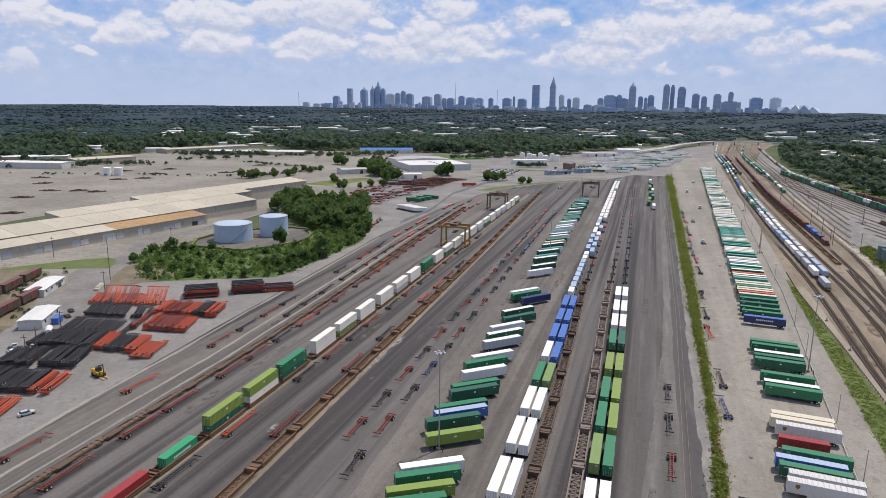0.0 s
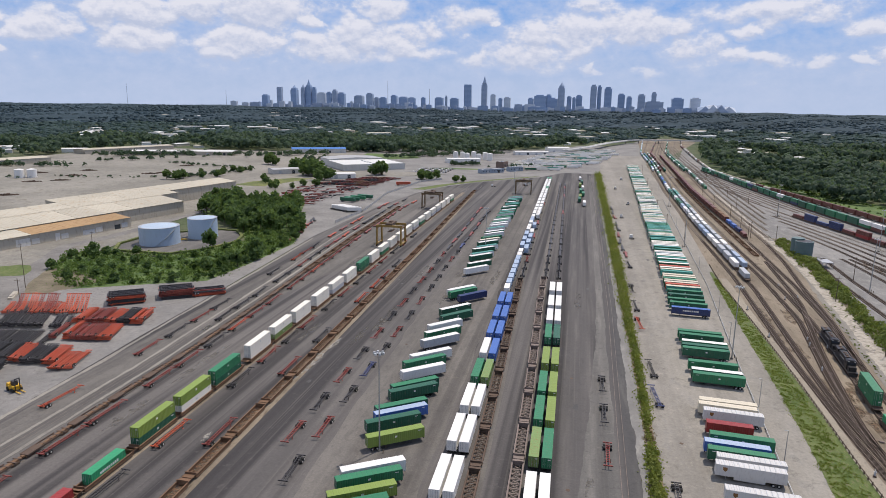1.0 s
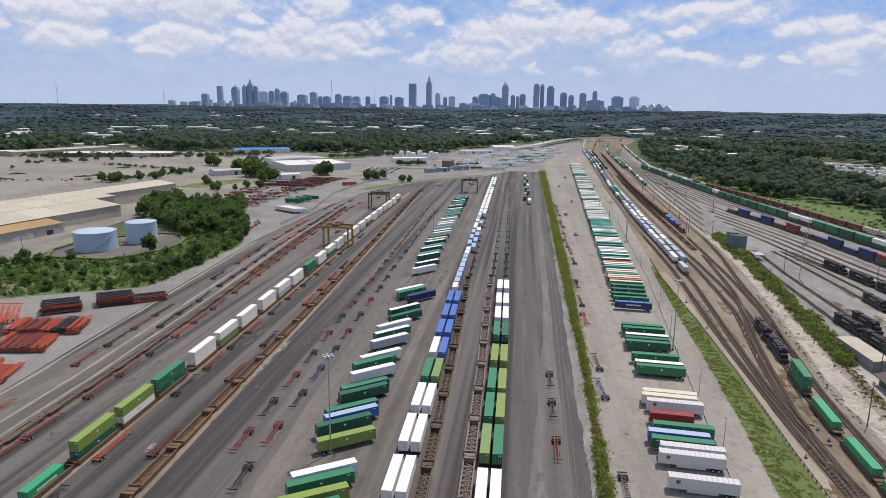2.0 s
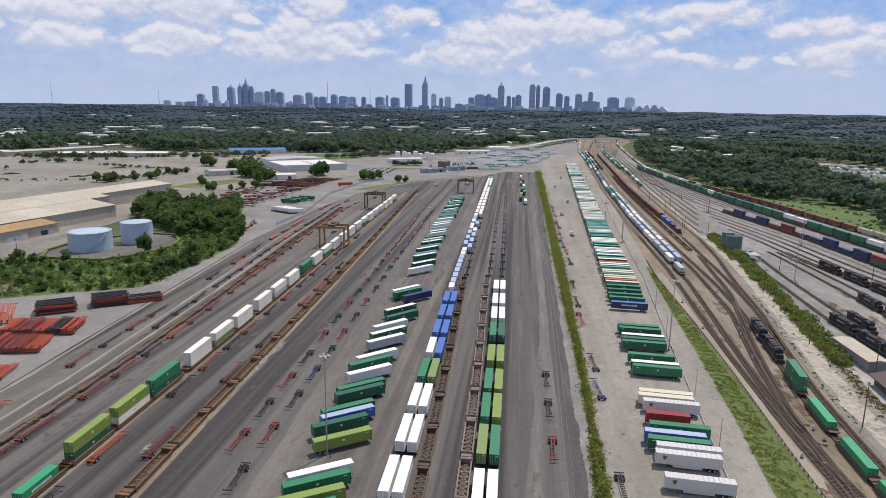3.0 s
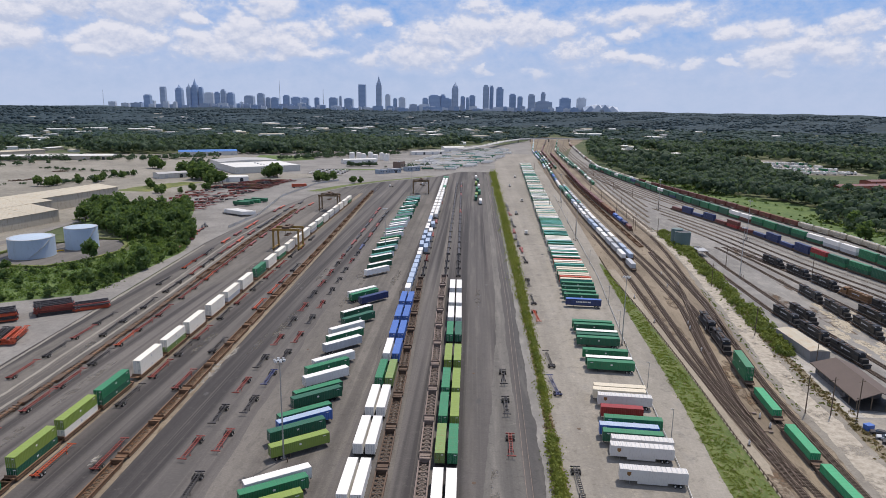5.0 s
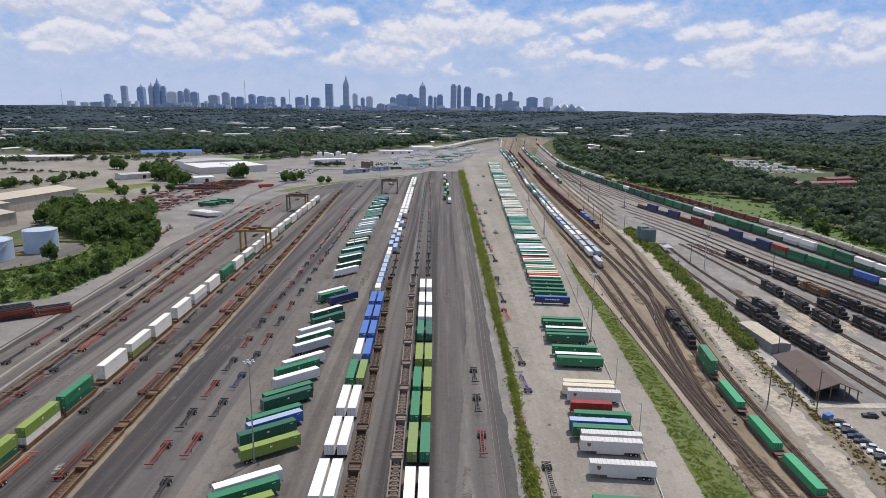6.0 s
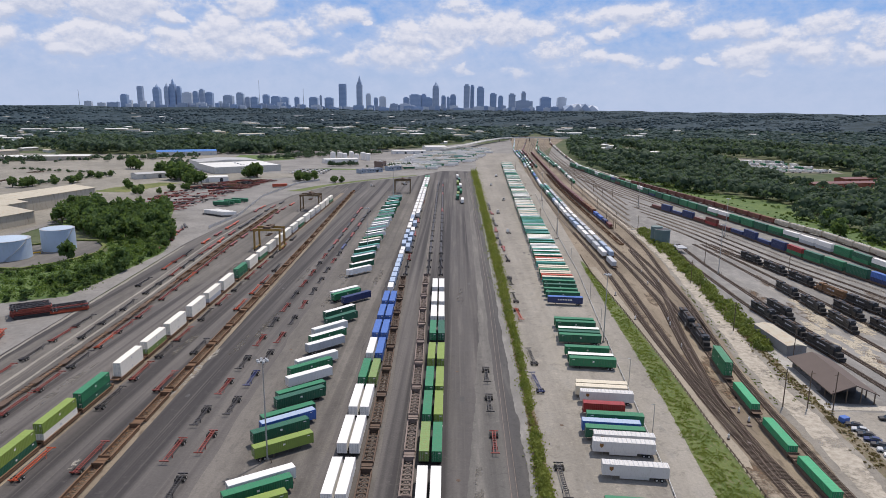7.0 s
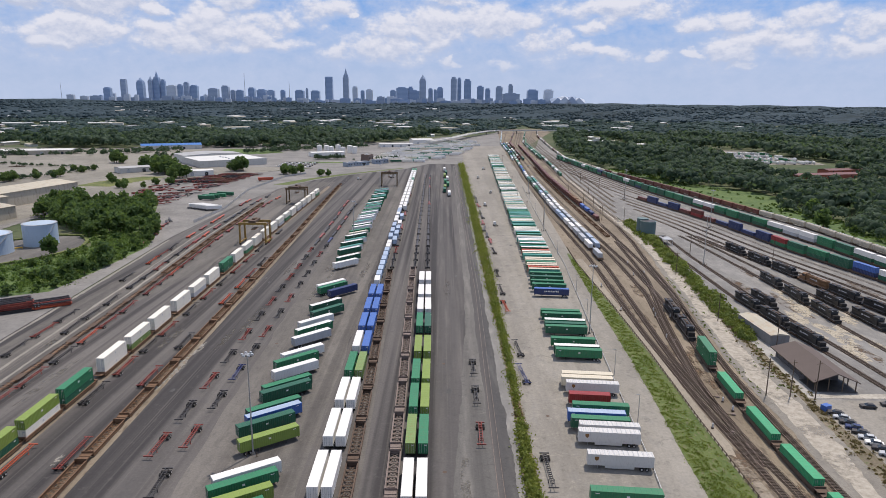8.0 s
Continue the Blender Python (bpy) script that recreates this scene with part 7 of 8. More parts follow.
# scrap heaps in the old yard
for x, y in ((-493, 398), (-564, 469), (-581, 516), (-556, 527), (-534, 526), (-578, 643), (-596, 622), (-625, 744), (-530, 737), (-548, 845), (-521, 752), (-640, 560), (-690, 600), (-600, 690), (-660, 700)):
    g = Geo()
    for i in range(70):
        a, d = rng.uniform(0, 6.28), rng.random() ** 0.6
        p = Vector((10 * d * math.cos(a), 4.0 * d * math.sin(a), rng.uniform(0.1, 1.7) * (1.1 - d)))
        q = p + Vector((rng.uniform(-1.8, 1.8), rng.uniform(-1.2, 1.2), rng.uniform(-0.3, 0.5)))
        g.bar(p, q, 1.0, 0.6)
    g.slab([(9.6 * math.cos(i * 0.5236) * rng.uniform(0.8, 1.05), 3.8 * math.sin(i * 0.5236) * rng.uniform(0.8, 1.05)) for i in range(12)], -0.1, 0.35)
    heap_ob = solid("scrap_mound", g, DKRUST, "low heap of dark rusty scrap on pale ground", "scrap", "scrap heaps")
    heap_ob.matrix_basis = pose(x, y, 0, 0, 0, 40 + rng.uniform(-15, 15))

# ---------------------------------------------------------------- the town on the horizon
TOWN_1 = ((-2294, 47, 146), (-2181, 38, 200), (-2066, 46, 217), (-1998, 29, 225), (-1954, 42, 258), (-1912, 29, 201), (-1852, 66, 165), (-1799, 33, 170), (-1755, 33, 186), (-1703, 49, 166), (-1572, 65, 147), (-1491, 48, 164),
          (-1440, 32, 136), (-1393, 48, 137), (-1312, 44, 153), (-1243, 64, 142), (-1181, 48, 138), (-1100, 32, 139), (-985, 59, 140), (-936, 16, 152), (-878, 59, 137), (-784, 51, 228), (-669, 39, 288), (-608, 35, 166))
TOWN_2 = ((-557, 27, 140), (-510, 46, 148), (-350, 39, 145), (-287, 81, 164), (-229, 35, 168), (-208, 77, 146), (-147, 46, 251), (-94, 31, 158), (-62, 23, 151), (-29, 42, 166), (63, 42, 234), (101, 27, 230), (157, 50, 220), (244, 46, 178),
          (295, 35, 161), (372, 46, 176), (453, 116, 131), (450, 31, 190), (599, 74, 156), (709, 62, 157))
CROWNS = {-2066: "point", -1954: "spire", -669: "spire", -147: "point", -1998: "point", -2181: "flat", -784: "flat"}
for x, wide, top in TOWN_1 + TOWN_2:
    y = 4560.0 - abs(x) * 0.12 + (x % 7) * 8
    k = y / 4600
    skin = TOWER_HAZE_PALE if x in (-1852, 709, -510, -608) else (TOWER_HAZE_BLUE if int(x) % 3 else TOWER_HAZE_GREY)
    base, h = 40.0, 90 + (top - 90) * k
    ob = thing("tower", "distant %s office tower on the skyline" % ("pale stone" if skin is TOWER_HAZE_PALE else "blue glass" if skin is TOWER_HAZE_BLUE else "grey stone"), "tower", "town towers")
    ob.location = (x * k, y, base)
    a, H = wide * k / 2 * 0.96, h - base
    crown = CROWNS.get(x)
    if crown in ("point", "spire"):
        b = H * (0.86 if crown == "point" else 0.8)
        g = Geo().box(-a, a, -a, a, 0, b * 0.93).box(-a * 0.8, a * 0.8, -a * 0.8, a * 0.8, b * 0.93, b)
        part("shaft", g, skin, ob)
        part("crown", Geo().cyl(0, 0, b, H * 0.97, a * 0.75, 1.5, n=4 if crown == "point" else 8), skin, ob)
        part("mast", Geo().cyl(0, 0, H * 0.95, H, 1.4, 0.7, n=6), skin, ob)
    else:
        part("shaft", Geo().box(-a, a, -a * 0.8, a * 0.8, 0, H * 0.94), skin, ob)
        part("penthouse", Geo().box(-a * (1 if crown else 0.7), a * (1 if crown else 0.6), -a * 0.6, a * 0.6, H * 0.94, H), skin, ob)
for k in range(110):
    x = -2300 + k * 27 + rng.uniform(-20, 20)
    y = 4350 + rng.uniform(-250, 100)
    h = rng.uniform(6, 26) + (12 if rng.random() < 0.2 else 0)
    a = rng.uniform(8, 34)
    heap("town_blocks", (TOWER_HAZE_PALE, TOWER_HAZE_GREY, TOWER_HAZE_BLUE)[k % 3], "many low town blocks below the skyline", "building",
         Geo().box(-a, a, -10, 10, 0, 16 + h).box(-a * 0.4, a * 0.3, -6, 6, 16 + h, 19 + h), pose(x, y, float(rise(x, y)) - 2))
stadium = thing("stadium", "pale angular folded-roof stadium on the skyline", "stadium")
stadium.location = (838 * 0.96, 4420, 66)
for i in range(4):
    x0 = -112 + i * 46
    g = Geo().add([(x0, -60, 0), (x0 + 86, -60, 0), (x0 + 86, 60, 0), (x0, 60, 0), (x0 + 43, -50, 50 - abs(i - 1.5) * 9), (x0 + 43, 50, 50 - abs(i - 1.5) * 9), (x0, 0, 42 - abs(i - 1.5) * 9), (x0 + 86, 0, 42 - abs(i - 1.5) * 9)],
                  [(0, 1, 4), (1, 7, 4), (0, 4, 6), (4, 7, 5), (4, 5, 6), (2, 3, 5), (5, 7, 2), (3, 6, 5), (7, 1, 2), (0, 6, 3)])
    part("roof_petal", g, TOWER_HAZE_PALE if i % 2 else TOWER_HAZE_GREY, stadium)
for x, top in ((-1300, 240), (-1010, 190), (-2500, 170), (-3300, 210)):
    solid("radio_mast", Geo().cyl(x, 4400, 40, top, 2.0, 1.0, n=4), STEEL, "thin distant radio mast", "mast", "radio masts")


# ---------------------------------------------------------------- woods
def from_arrays(name, verts, tris, mat, label, category, kind="stuff"):
    me = bpy.data.meshes.new(name)
    me.vertices.add(len(verts))
    me.vertices.foreach_set("co", np.ascontiguousarray(verts, dtype=np.float32).ravel())
    n = tris.shape[1]
    me.loops.add(tris.size)
    me.loops.foreach_set("vertex_index", np.ascontiguousarray(tris, dtype=np.int32).ravel())
    me.polygons.add(len(tris))
    me.polygons.foreach_set("loop_start", np.arange(0, tris.size, n, dtype=np.int32))
    me.polygons.foreach_set("loop_total", np.full(len(tris), n, dtype=np.int32))
    me.materials.append(mat)
    me.polygons.foreach_set("use_smooth", np.full(len(tris), n == 3))
    me.update(calc_edges=True)
    return tagged(new(name, me), label, category, kind=kind)


def leaf_masses(centres, radii, count, height, leaf):
    """Crowns of many small leaf sprays: count of them on an uneven shell round each centre, facing outwards by and large."""
    n = len(centres)
    d = nrng.normal(size=(n, count, 3))
    d /= np.linalg.norm(d, axis=2, keepdims=True)
    d[:, :, 2] = np.abs(d[:, :, 2]) * 1.1 - 0.3
    reach = nrng.uniform(0.6, 1.0, (n, count, 1))
    ph = nrng.uniform(0, 6, (n, 1, 3))
    lobes = 1 + 0.26 * np.sin(d[:, :, :1] * 4 + ph[:, :, :1]) * np.cos(d[:, :, 1:2] * 4 + ph[:, :, 1:2]) + 0.12 * np.sin(d[:, :, 2:] * 7 + ph[:, :, 2:])
    p = centres[:, None, :] + d * reach * lobes * radii[:, None, None] * np.array([1, 1, height])
    o = d + nrng.normal(size=(n, count, 3)) * 0.4
    o[:, :, 2] += 0.15
    o /= np.linalg.norm(o, axis=2, keepdims=True)
    u = np.cross(o, nrng.normal(size=(n, count, 3)))
    u /= np.linalg.norm(u, axis=2, keepdims=True)
    w_ = np.cross(o, u)
    s = radii[:, None, None] * leaf * nrng.uniform(0.6, 1.35, (n, count, 1))
    k = nrng.uniform(0.6, 1.2, (n, count, 4, 1))
    v = p[:, :, None, :] + np.stack([-u - w_ * 0.6, u * 0.8 - w_, u + w_ * 0.7, -u * 0.7 + w_], 2) * s[:, :, None, :] * k
    f = np.arange(n * count * 4).reshape(-1, 4)
    return v.reshape(-1, 3), f


XR = [(150, 335), (300, 290), (423, 283), (482, 288), (540, 284), (570, 292), (600, 318), (655, 316), (690, 286), (708, 256), (768, 243), (879, 217), (1000, 203), (1272, 216), (1487, 248), (1880, 310), (2060, 300), (2200, 250), (9000, 250)]
XL = [(150, -2600), (640, -1250), (690, -900), (783, -858), (1000, -858), (1100, -858), (1155, -840), (1165, -560), (1195, -540), (1202, -400), (1214, -260), (1228, -192), (1293, -149), (1403, -104), (1564, -29), (1717, 34), (1800, 110), (1860, 140), (2060, 215), (2200, 252), (9000, 252)]
CLEAR = [(475, 820, 70), (505, 1000, 80), (490, 1080, 75), (510, 1180, 60), (470, 925, 70), (520, 940, 60), (452, 760, 30), (500, 770, 25), (300, 1290, 40), (320, 1400, 40)]


def open_strip(x, y):
    return (x > np.interp(y, [r[0] for r in XR], [r[1] for r in XR])) | (x < np.interp(y, [r[0] for r in XL], [r[1] for r in XL]))


TOWNLETS = []
for azd, r, spread, n in ((-38, 1750, 230, 20), (-44, 1450, 160, 9), (-33, 2300, 260, 14), (-24, 2500, 300, 12), (-15, 2050, 260, 12), (-9, 2300, 260, 16), (-4, 1900, 160, 8), (2, 2500, 250, 10), (9, 2500, 200, 8), (14, 1420, 90, 10), (20, 2300, 260, 5), (-50, 1300, 150, 6), (-20, 3300, 400, 12), (-6, 3400, 300, 12)):
    for k in range(n):
        a, q = radians(azd) + rng.gauss(0, spread / r * 0.8), r + rng.gauss(0, spread)
        x, y = q * math.sin(a), q * math.cos(a)
        if open_strip(x, y) and not (60 < x < 420 and 1650 < y < 2200):
            TOWNLETS.append((x, y, rng.uniform(9, 22) if q < 1900 else rng.uniform(14, 36)))


def wooded(x, y):
    ok = open_strip(x, y)
    for cx, cy, r in CLEAR:
        ok &= (x - cx) ** 2 + (y - cy) ** 2 > r * r
    for cx, cy, s in TOWNLETS:
        q = math.hypot(cx, cy)
        ahead, aside = (x * cx + y * cy) / q - q, (x * cy - y * cx) / q
        ok &= (np.abs(aside) > s * 1.3) | (ahead > 30) | (ahead < -75)
    gap = np.sin(x * 0.013 + 2) * np.sin(y * 0.011 + x * 0.004) + 0.5 * np.sin(x * 0.031 - y * 0.023)
    return ok & (gap < 1.12)


def crown_lumps(centres, radii, height, seg=7):
    """The dense inside of each crown: an uneven lobed mound."""
    n = len(centres)
    rows = ((-0.1, 0.9), (0.42, 0.92), (0.82, 0.5))
    a = np.arange(seg) * 2 * np.pi / seg
    vs = []
    for z, r in rows:
        k = nrng.uniform(0.72, 1.18, (n, seg)) * r
        turn = nrng.uniform(-0.25, 0.25, (n, seg))
        vs.append(np.stack([k * np.cos(a + turn), k * np.sin(a + turn), np.full((n, seg), z) + nrng.uniform(-0.13, 0.13, (n, seg))], -1))
    vs.append(np.stack([nrng.uniform(-0.15, 0.15, (n, 1)), nrng.uniform(-0.15, 0.15, (n, 1)), nrng.uniform(0.9, 1.1, (n, 1))], -1))
    v = np.concatenate(vs, 1) * radii[:, None, None] * np.array([1, 1, height]) + centres[:, None, :]
    f = []
    for j in range(len(rows) - 1):
        for i in range(seg):
            p, q, r, s = j * seg + i, j * seg + (i + 1) % seg, (j + 1) * seg + (i + 1) % seg, (j + 1) * seg + i
            f += [(p, q, r), (p, r, s)]
    f += [((len(rows) - 1) * seg + i, (len(rows) - 1) * seg + (i + 1) % seg, len(rows) * seg) for i in range(seg)]
    m = len(rows) * seg + 1
    return v.reshape(-1, 3), (np.array(f)[None] + (np.arange(n) * m)[:, None, None]).reshape(-1, 3)


def belt(r0, r1, space, rad, count, mat, name, label, blob):
    """Woods between two distances from the yard, within the outlook."""
    n = int(0.5 * (r1 ** 2 - r0 ** 2) * radians(98) / space ** 2)
    r = np.sqrt(nrng.uniform(r0 ** 2, r1 ** 2, n))
    a = np.radians(nrng.uniform(-57, 41, n))
    x, y = r * np.sin(a), r * np.cos(a)
    keep = wooded(x, y)
    x, y = x[keep], y[keep]
    rad = rad * nrng.uniform(0.5, 1.35, len(x)) * (1 + 0.18 * np.sin(x * 0.021 + y * 0.013))
    high = 1.0 if r1 < 1800 else 0.4 if r1 < 2800 else 0.32
    c = np.stack([x, y, rise(x, y) + rad * (0.85 if r1 < 1800 else 0.25) + nrng.uniform(0, 0.35, len(x)) * rad * high * high], -1)
    v, f = leaf_masses(c, rad, count, high, blob)
    v2, f2 = crown_lumps(c, rad * (0.7 if r1 < 1800 else 0.85), high)
    f = np.concatenate([f[:, [0, 1, 2]], f[:, [0, 2, 3]], f2 + len(v)])
    from_arrays(name, np.concatenate([v, v2]), f, mat, label, "woods")


belt(300, 620, 7.6, 5.4, 72, WOODS, "woodland", "dense summer broadleaf woods beside the yard", 0.13)
belt(620, 1050, 9.2, 6.6, 43, WOODS, "woodland", "dense green broadleaf woods in the middle distance", 0.18)
belt(1050, 1700, 12.8, 8.6, 22, WOODS, "woodland", "broad green woods beyond the yard", 0.23)
belt(1700, 2700, 20, 12, 6, HAZYFARWOODS, "far_woodland", "far dark woods rolling towards the town", 0.24)


def canopy(r0, r1, rings, rays, label):
    """The closed far canopy: one rolling, tufted sheet of crowns."""
    r, a = np.meshgrid(np.linspace(r0, r1, rings), np.radians(np.linspace(-58, 42, rays)), indexing="ij")
    a = a + nrng.uniform(-0.4, 0.4, a.shape) * radians(100 / rays)
    r = r + nrng.uniform(-0.4, 0.4, r.shape) * (r1 - r0) / rings
    x, y = r * np.sin(a), r * np.cos(a)
    stand = 4.0 * np.sin(x * 0.006 + 1.3) * np.sin(y * 0.005 + x * 0.002) + 2.5 * np.sin(x * 0.017 - y * 0.012)
    z = rise(x, y) + 7 + stand + nrng.uniform(-1.0, 1.0, x.shape) * 2.0 + np.clip((r - r0) / 300, 0, 1) * 3 - 3
    z = np.where(wooded(x, y), z, rise(x, y) - 0.5)
    v = np.stack([x, y, z], -1).reshape(-1, 3)
    k = (np.arange(rings - 1)[:, None] * rays + np.arange(rays - 1)[None]).ravel()
    f = np.concatenate([np.stack([k, k + rays, k + rays + 1], -1), np.stack([k, k + rays + 1, k + 1], -1)])
    from_arrays("far_woodland", v, f, HAZYHORIZONWOODS, label, "woods")


canopy(2600, 4940, 135, 400, "far dark woods below the skyline")
n = 11500
r, a = np.sqrt(nrng.uniform(2600 ** 2, 4300 ** 2, n)), np.radians(nrng.uniform(-57, 41, n))
x, y = r * np.sin(a), r * np.cos(a)
keep = wooded(x, y) & (np.sin(x * 0.011 + 0.7) * np.sin(y * 0.009 + x * 0.003) + 0.6 * np.sin(x * 0.027 - y * 0.019) > -0.5)
x, y = x[keep], y[keep]
c = np.stack([x, y, rise(x, y) + 6 + nrng.uniform(0, 2.5, len(x))], -1)
v, f = crown_lumps(c, nrng.uniform(6, 13, len(x)), 0.62, 5)
from_arrays("far_woodland", v, f, HAZYHORIZONWOODS, "single crowns standing out of the far woods", "woods")
for x, y, s in TOWNLETS:
    h = rng.uniform(4, 7)
    ob = solid("distant_building", Geo().box(-s * 0.45, s * 0.45, -s, s, 0, h), rng.choice((WALLPALE, WALLTAN, WHITE)), "distant low building with a pale roof among trees", "building", "distant buildings")
    ob.matrix_basis = pose(x, y, float(rise(x, y)) - 0.5, 0, 0, rng.uniform(-80, 80))
    part("roof", Geo().gable(-s * 0.45, s * 0.45, -s, s, h, h + 1.2, 0.4), rng.choice((ROOFWHITE, ROOFWHITE, ROOFGREY, ROOFWHITE, ROOFTAN)), ob)
strip("far_lot", [(965, 470, 560), (1010, 440, 570), (1090, 440, 545), (1240, 470, 560)], 0.02, OLDCON, "pale lot of parked lorries among trees", "lot")
for k in range(56):
    loaded("wwywg"[k % 5], 452 + (k % 14) * 7.6, 980 + (k // 14) * 52 + rng.uniform(-6, 6), rng.uniform(-30, 30), None, True)


def leafy_tree(height, seed, leaf):
    """A tree: tapered trunk, limbs, and a crown of single leaf sprays."""
    def build():
        r2 = np.random.default_rng(seed)
        ob = thing("tree", "broadleaf tree in full summer leaf", "tree", "trees by the tanks")
        g = Geo().cyl(0, 0, 0, height * 0.55, 0.2 + height * 0.015, 0.1, 8)
        tips = []
        for i in range(7):
            a = i * 2.4 + r2.uniform(-0.4, 0.4)
            z0 = height * r2.uniform(0.22, 0.5)
            tip = Vector((math.cos(a) * height * r2.uniform(0.18, 0.32), math.sin(a) * height * r2.uniform(0.18, 0.32), height * r2.uniform(0.26, 0.82)))
            g.bar((0, 0, z0), tip, 0.14, 0.14)
            tips.append(tip)
        tips.append(Vector((0, 0, height * 0.88)))
        part("trunk", g, BARK, ob)
        pts = []
        for tip in tips:
            rad = height * r2.uniform(0.19, 0.29)
            d = r2.normal(size=(42, 3))
            d /= np.linalg.norm(d, axis=1, keepdims=True)
            pts.append(np.array(tip) + d * rad * r2.uniform(0.55, 1.05, (42, 1)) * np.array([1, 1, 0.8]))
        pts = np.concatenate(pts)
        pts[:, 2] = np.maximum(pts[:, 2], 0.5)
        v, f = sprays(pts, leaf, r2)
        crown = from_arrays("crown", v, f, LEAVES, "", "", "")
        crown.parent = ob
        return ob
    return build


def sprays(pts, leaf, r2):
    """A small bent leaf spray, two quads, at each point."""
    n = len(pts)
    u = r2.normal(size=(n, 3))
    u /= np.linalg.norm(u, axis=1, keepdims=True)
    t = r2.normal(size=(n, 3))
    w_ = np.cross(u, t)
    w_ /= np.linalg.norm(w_, axis=1, keepdims=True)
    s = leaf * r2.uniform(0.6, 1.3, (n, 1))
    a, b = u * s, w_ * s * 0.7
    lift = np.cross(u, w_) * s * 0.35
    v = np.stack([pts - a - b, pts - a + b, pts - lift + b * 1.1, pts - lift - b * 1.1, pts + a + b, pts + a - b], 1)
    f = np.array([(0, 1, 2, 3), (3, 2, 4, 5)])[None] + (np.arange(n) * 6)[:, None, None]
    return v.reshape(-1, 3), f.reshape(-1, 4)


GROVE = [(-246, 266), (-184, 297), (-181, 392), (-192, 430), (-241, 538), (-330, 556), (-312, 495), (-240, 427), (-214, 395), (-222, 372), (-236, 342), (-262, 338), (-296, 330), (-280, 295)]
spots = []
for k in range(4000):
    x, y = rng.uniform(-335, -180), rng.uniform(262, 560)
    if inside(x, y, GROVE) and all((x - a) ** 2 + (y - b) ** 2 > 58 for a, b, _ in spots):
        tall = rng.choice((8, 10, 12)) if (y > 425 or (y > 320 and rng.random() < 0.05)) else rng.choice((2.2, 2.8, 3.6, 5.0)) if x < -195 else rng.choice((3.5, 5.0, 7.5))
        spots.append((x, y, tall * rng.uniform(0.85, 1.15)))
for k, (x, y, tall) in enumerate(spots):
    kind = (k % 4, tall > 7)
    ob = put(("tree", kind), leafy_tree(10.0 if tall > 7 else 5.5, 20 + k % 4, 0.8 if tall > 7 else 0.62), x, y, 0, rng.uniform(0, 360))
    ob.scale = [tall / (10.0 if tall > 7 else 5.5)] * 2 + [tall / (9.0 if tall > 7 else 6.2)]
CLUMPS = ((281, 478, 1, 0, 1.3), (296, 520, 1, 0, 1.3), (-330, 785, 7, 13, 1.8), (-300, 738, 5, 9, 1.5), (-372, 834, 6, 12, 1.7), (-255, 821, 5, 9, 1.6), (-182, 787, 7, 15, 1.1), (-447, 904, 4, 10, 1.6), (-468, 697, 4, 10, 1.1),
          (-356, 700, 3, 10, 0.8), (-310, 655, 6, 16, 0.7), (-292, 690, 5, 10, 0.7), (-142, 775, 3, 6, 0.8), (-452, 735, 5, 18, 0.8), (-445, 800, 5, 18, 0.8))
for cx, cy, n, spread, size in CLUMPS:
    for k in range(n):
        x, y = cx + rng.uniform(-1, 1) * spread, cy + rng.uniform(-1, 1) * spread
        ob = put(("tree", (k % 4, True)), leafy_tree(10.0, 20 + k % 4, 0.8), x, y, 0, rng.uniform(0, 360))
        ob.scale = [size * rng.uniform(0.8, 1.1)] * 3
# belts of trees farther among the works: ends, half width, trees, size
BELTS = (((-470, 690), (-440, 830), 8, 60, 3.0), ((-340, 1075), (-250, 1150), 16, 36, 5.0), ((-540, 1205), (-300, 1215), 10, 60, 6.0), ((-290, 1140), (-150, 1230), 14, 50, 6.0), ((-195, 980), (-152, 996), 6, 24, 4.5),
         ((-560, 1010), (-440, 1130), 20, 45, 5.0), ((-850, 735), (-690, 790), 14, 60, 4.5), ((-770, 950), (-640, 1030), 22, 70, 5.0), ((-700, 860), (-560, 1080), 16, 40, 4.5), ((-950, 640), (-760, 720), 20, 60, 5.0),
         ((-130, 960), (-60, 1010), 10, 14, 4.0), ((-440, 1000), (-400, 1010), 10, 12, 5.0), ((-600, 880), (-470, 840), 6, 40, 2.2), ((-760, 620), (-500, 700), 10, 40, 1.8))
cs, rs = [], []
for (x0, y0), (x1, y1), half, n, size in BELTS:
    for k in range(n):
        t, r = rng.random(), size * rng.uniform(0.6, 1.25)
        cs.append((x0 + (x1 - x0) * t + rng.gauss(0, half * 0.5), y0 + (y1 - y0) * t + rng.gauss(0, half * 0.5), r * 0.75))
        rs.append(r)
cs, rs = cs + SIDING_SHRUBS[0], rs + SIDING_SHRUBS[1]
v, f = leaf_masses(np.array(cs), np.array(rs), 70, 1.0, 0.19)
from_arrays("tree_belt", v, f, WOODS, "belts of broadleaf trees among the far works", "trees")


def scrub(name, n, where, leaf, mat, label, high):
    """Low growth of single leaf sprays: where(k) gives x, y and a size."""
    pts = []
    for k in range(n):
        spot = where(k)
        if spot:
            x, y, s = spot
            for i in range(26):
                a, d = rng.uniform(0, 6.28), min(abs(rng.gauss(0, 0.6)), 1.45)
                pts.append((x + s * d * math.cos(a), y + s * d * math.sin(a), 0.05 + high * s * rng.random() * max(0.06, 1.05 - d * d)))
    v, f = sprays(np.array(pts), leaf, nrng)
    return from_arrays(name, v, f, mat, label, "shrubs")


HEDGE_L = [(128, 19.4), (148, 19.8), (164, 20.4), (192, 21.9), (229, 22), (266, 21.3), (318, 21), (420, 20.6), (940, 20)]
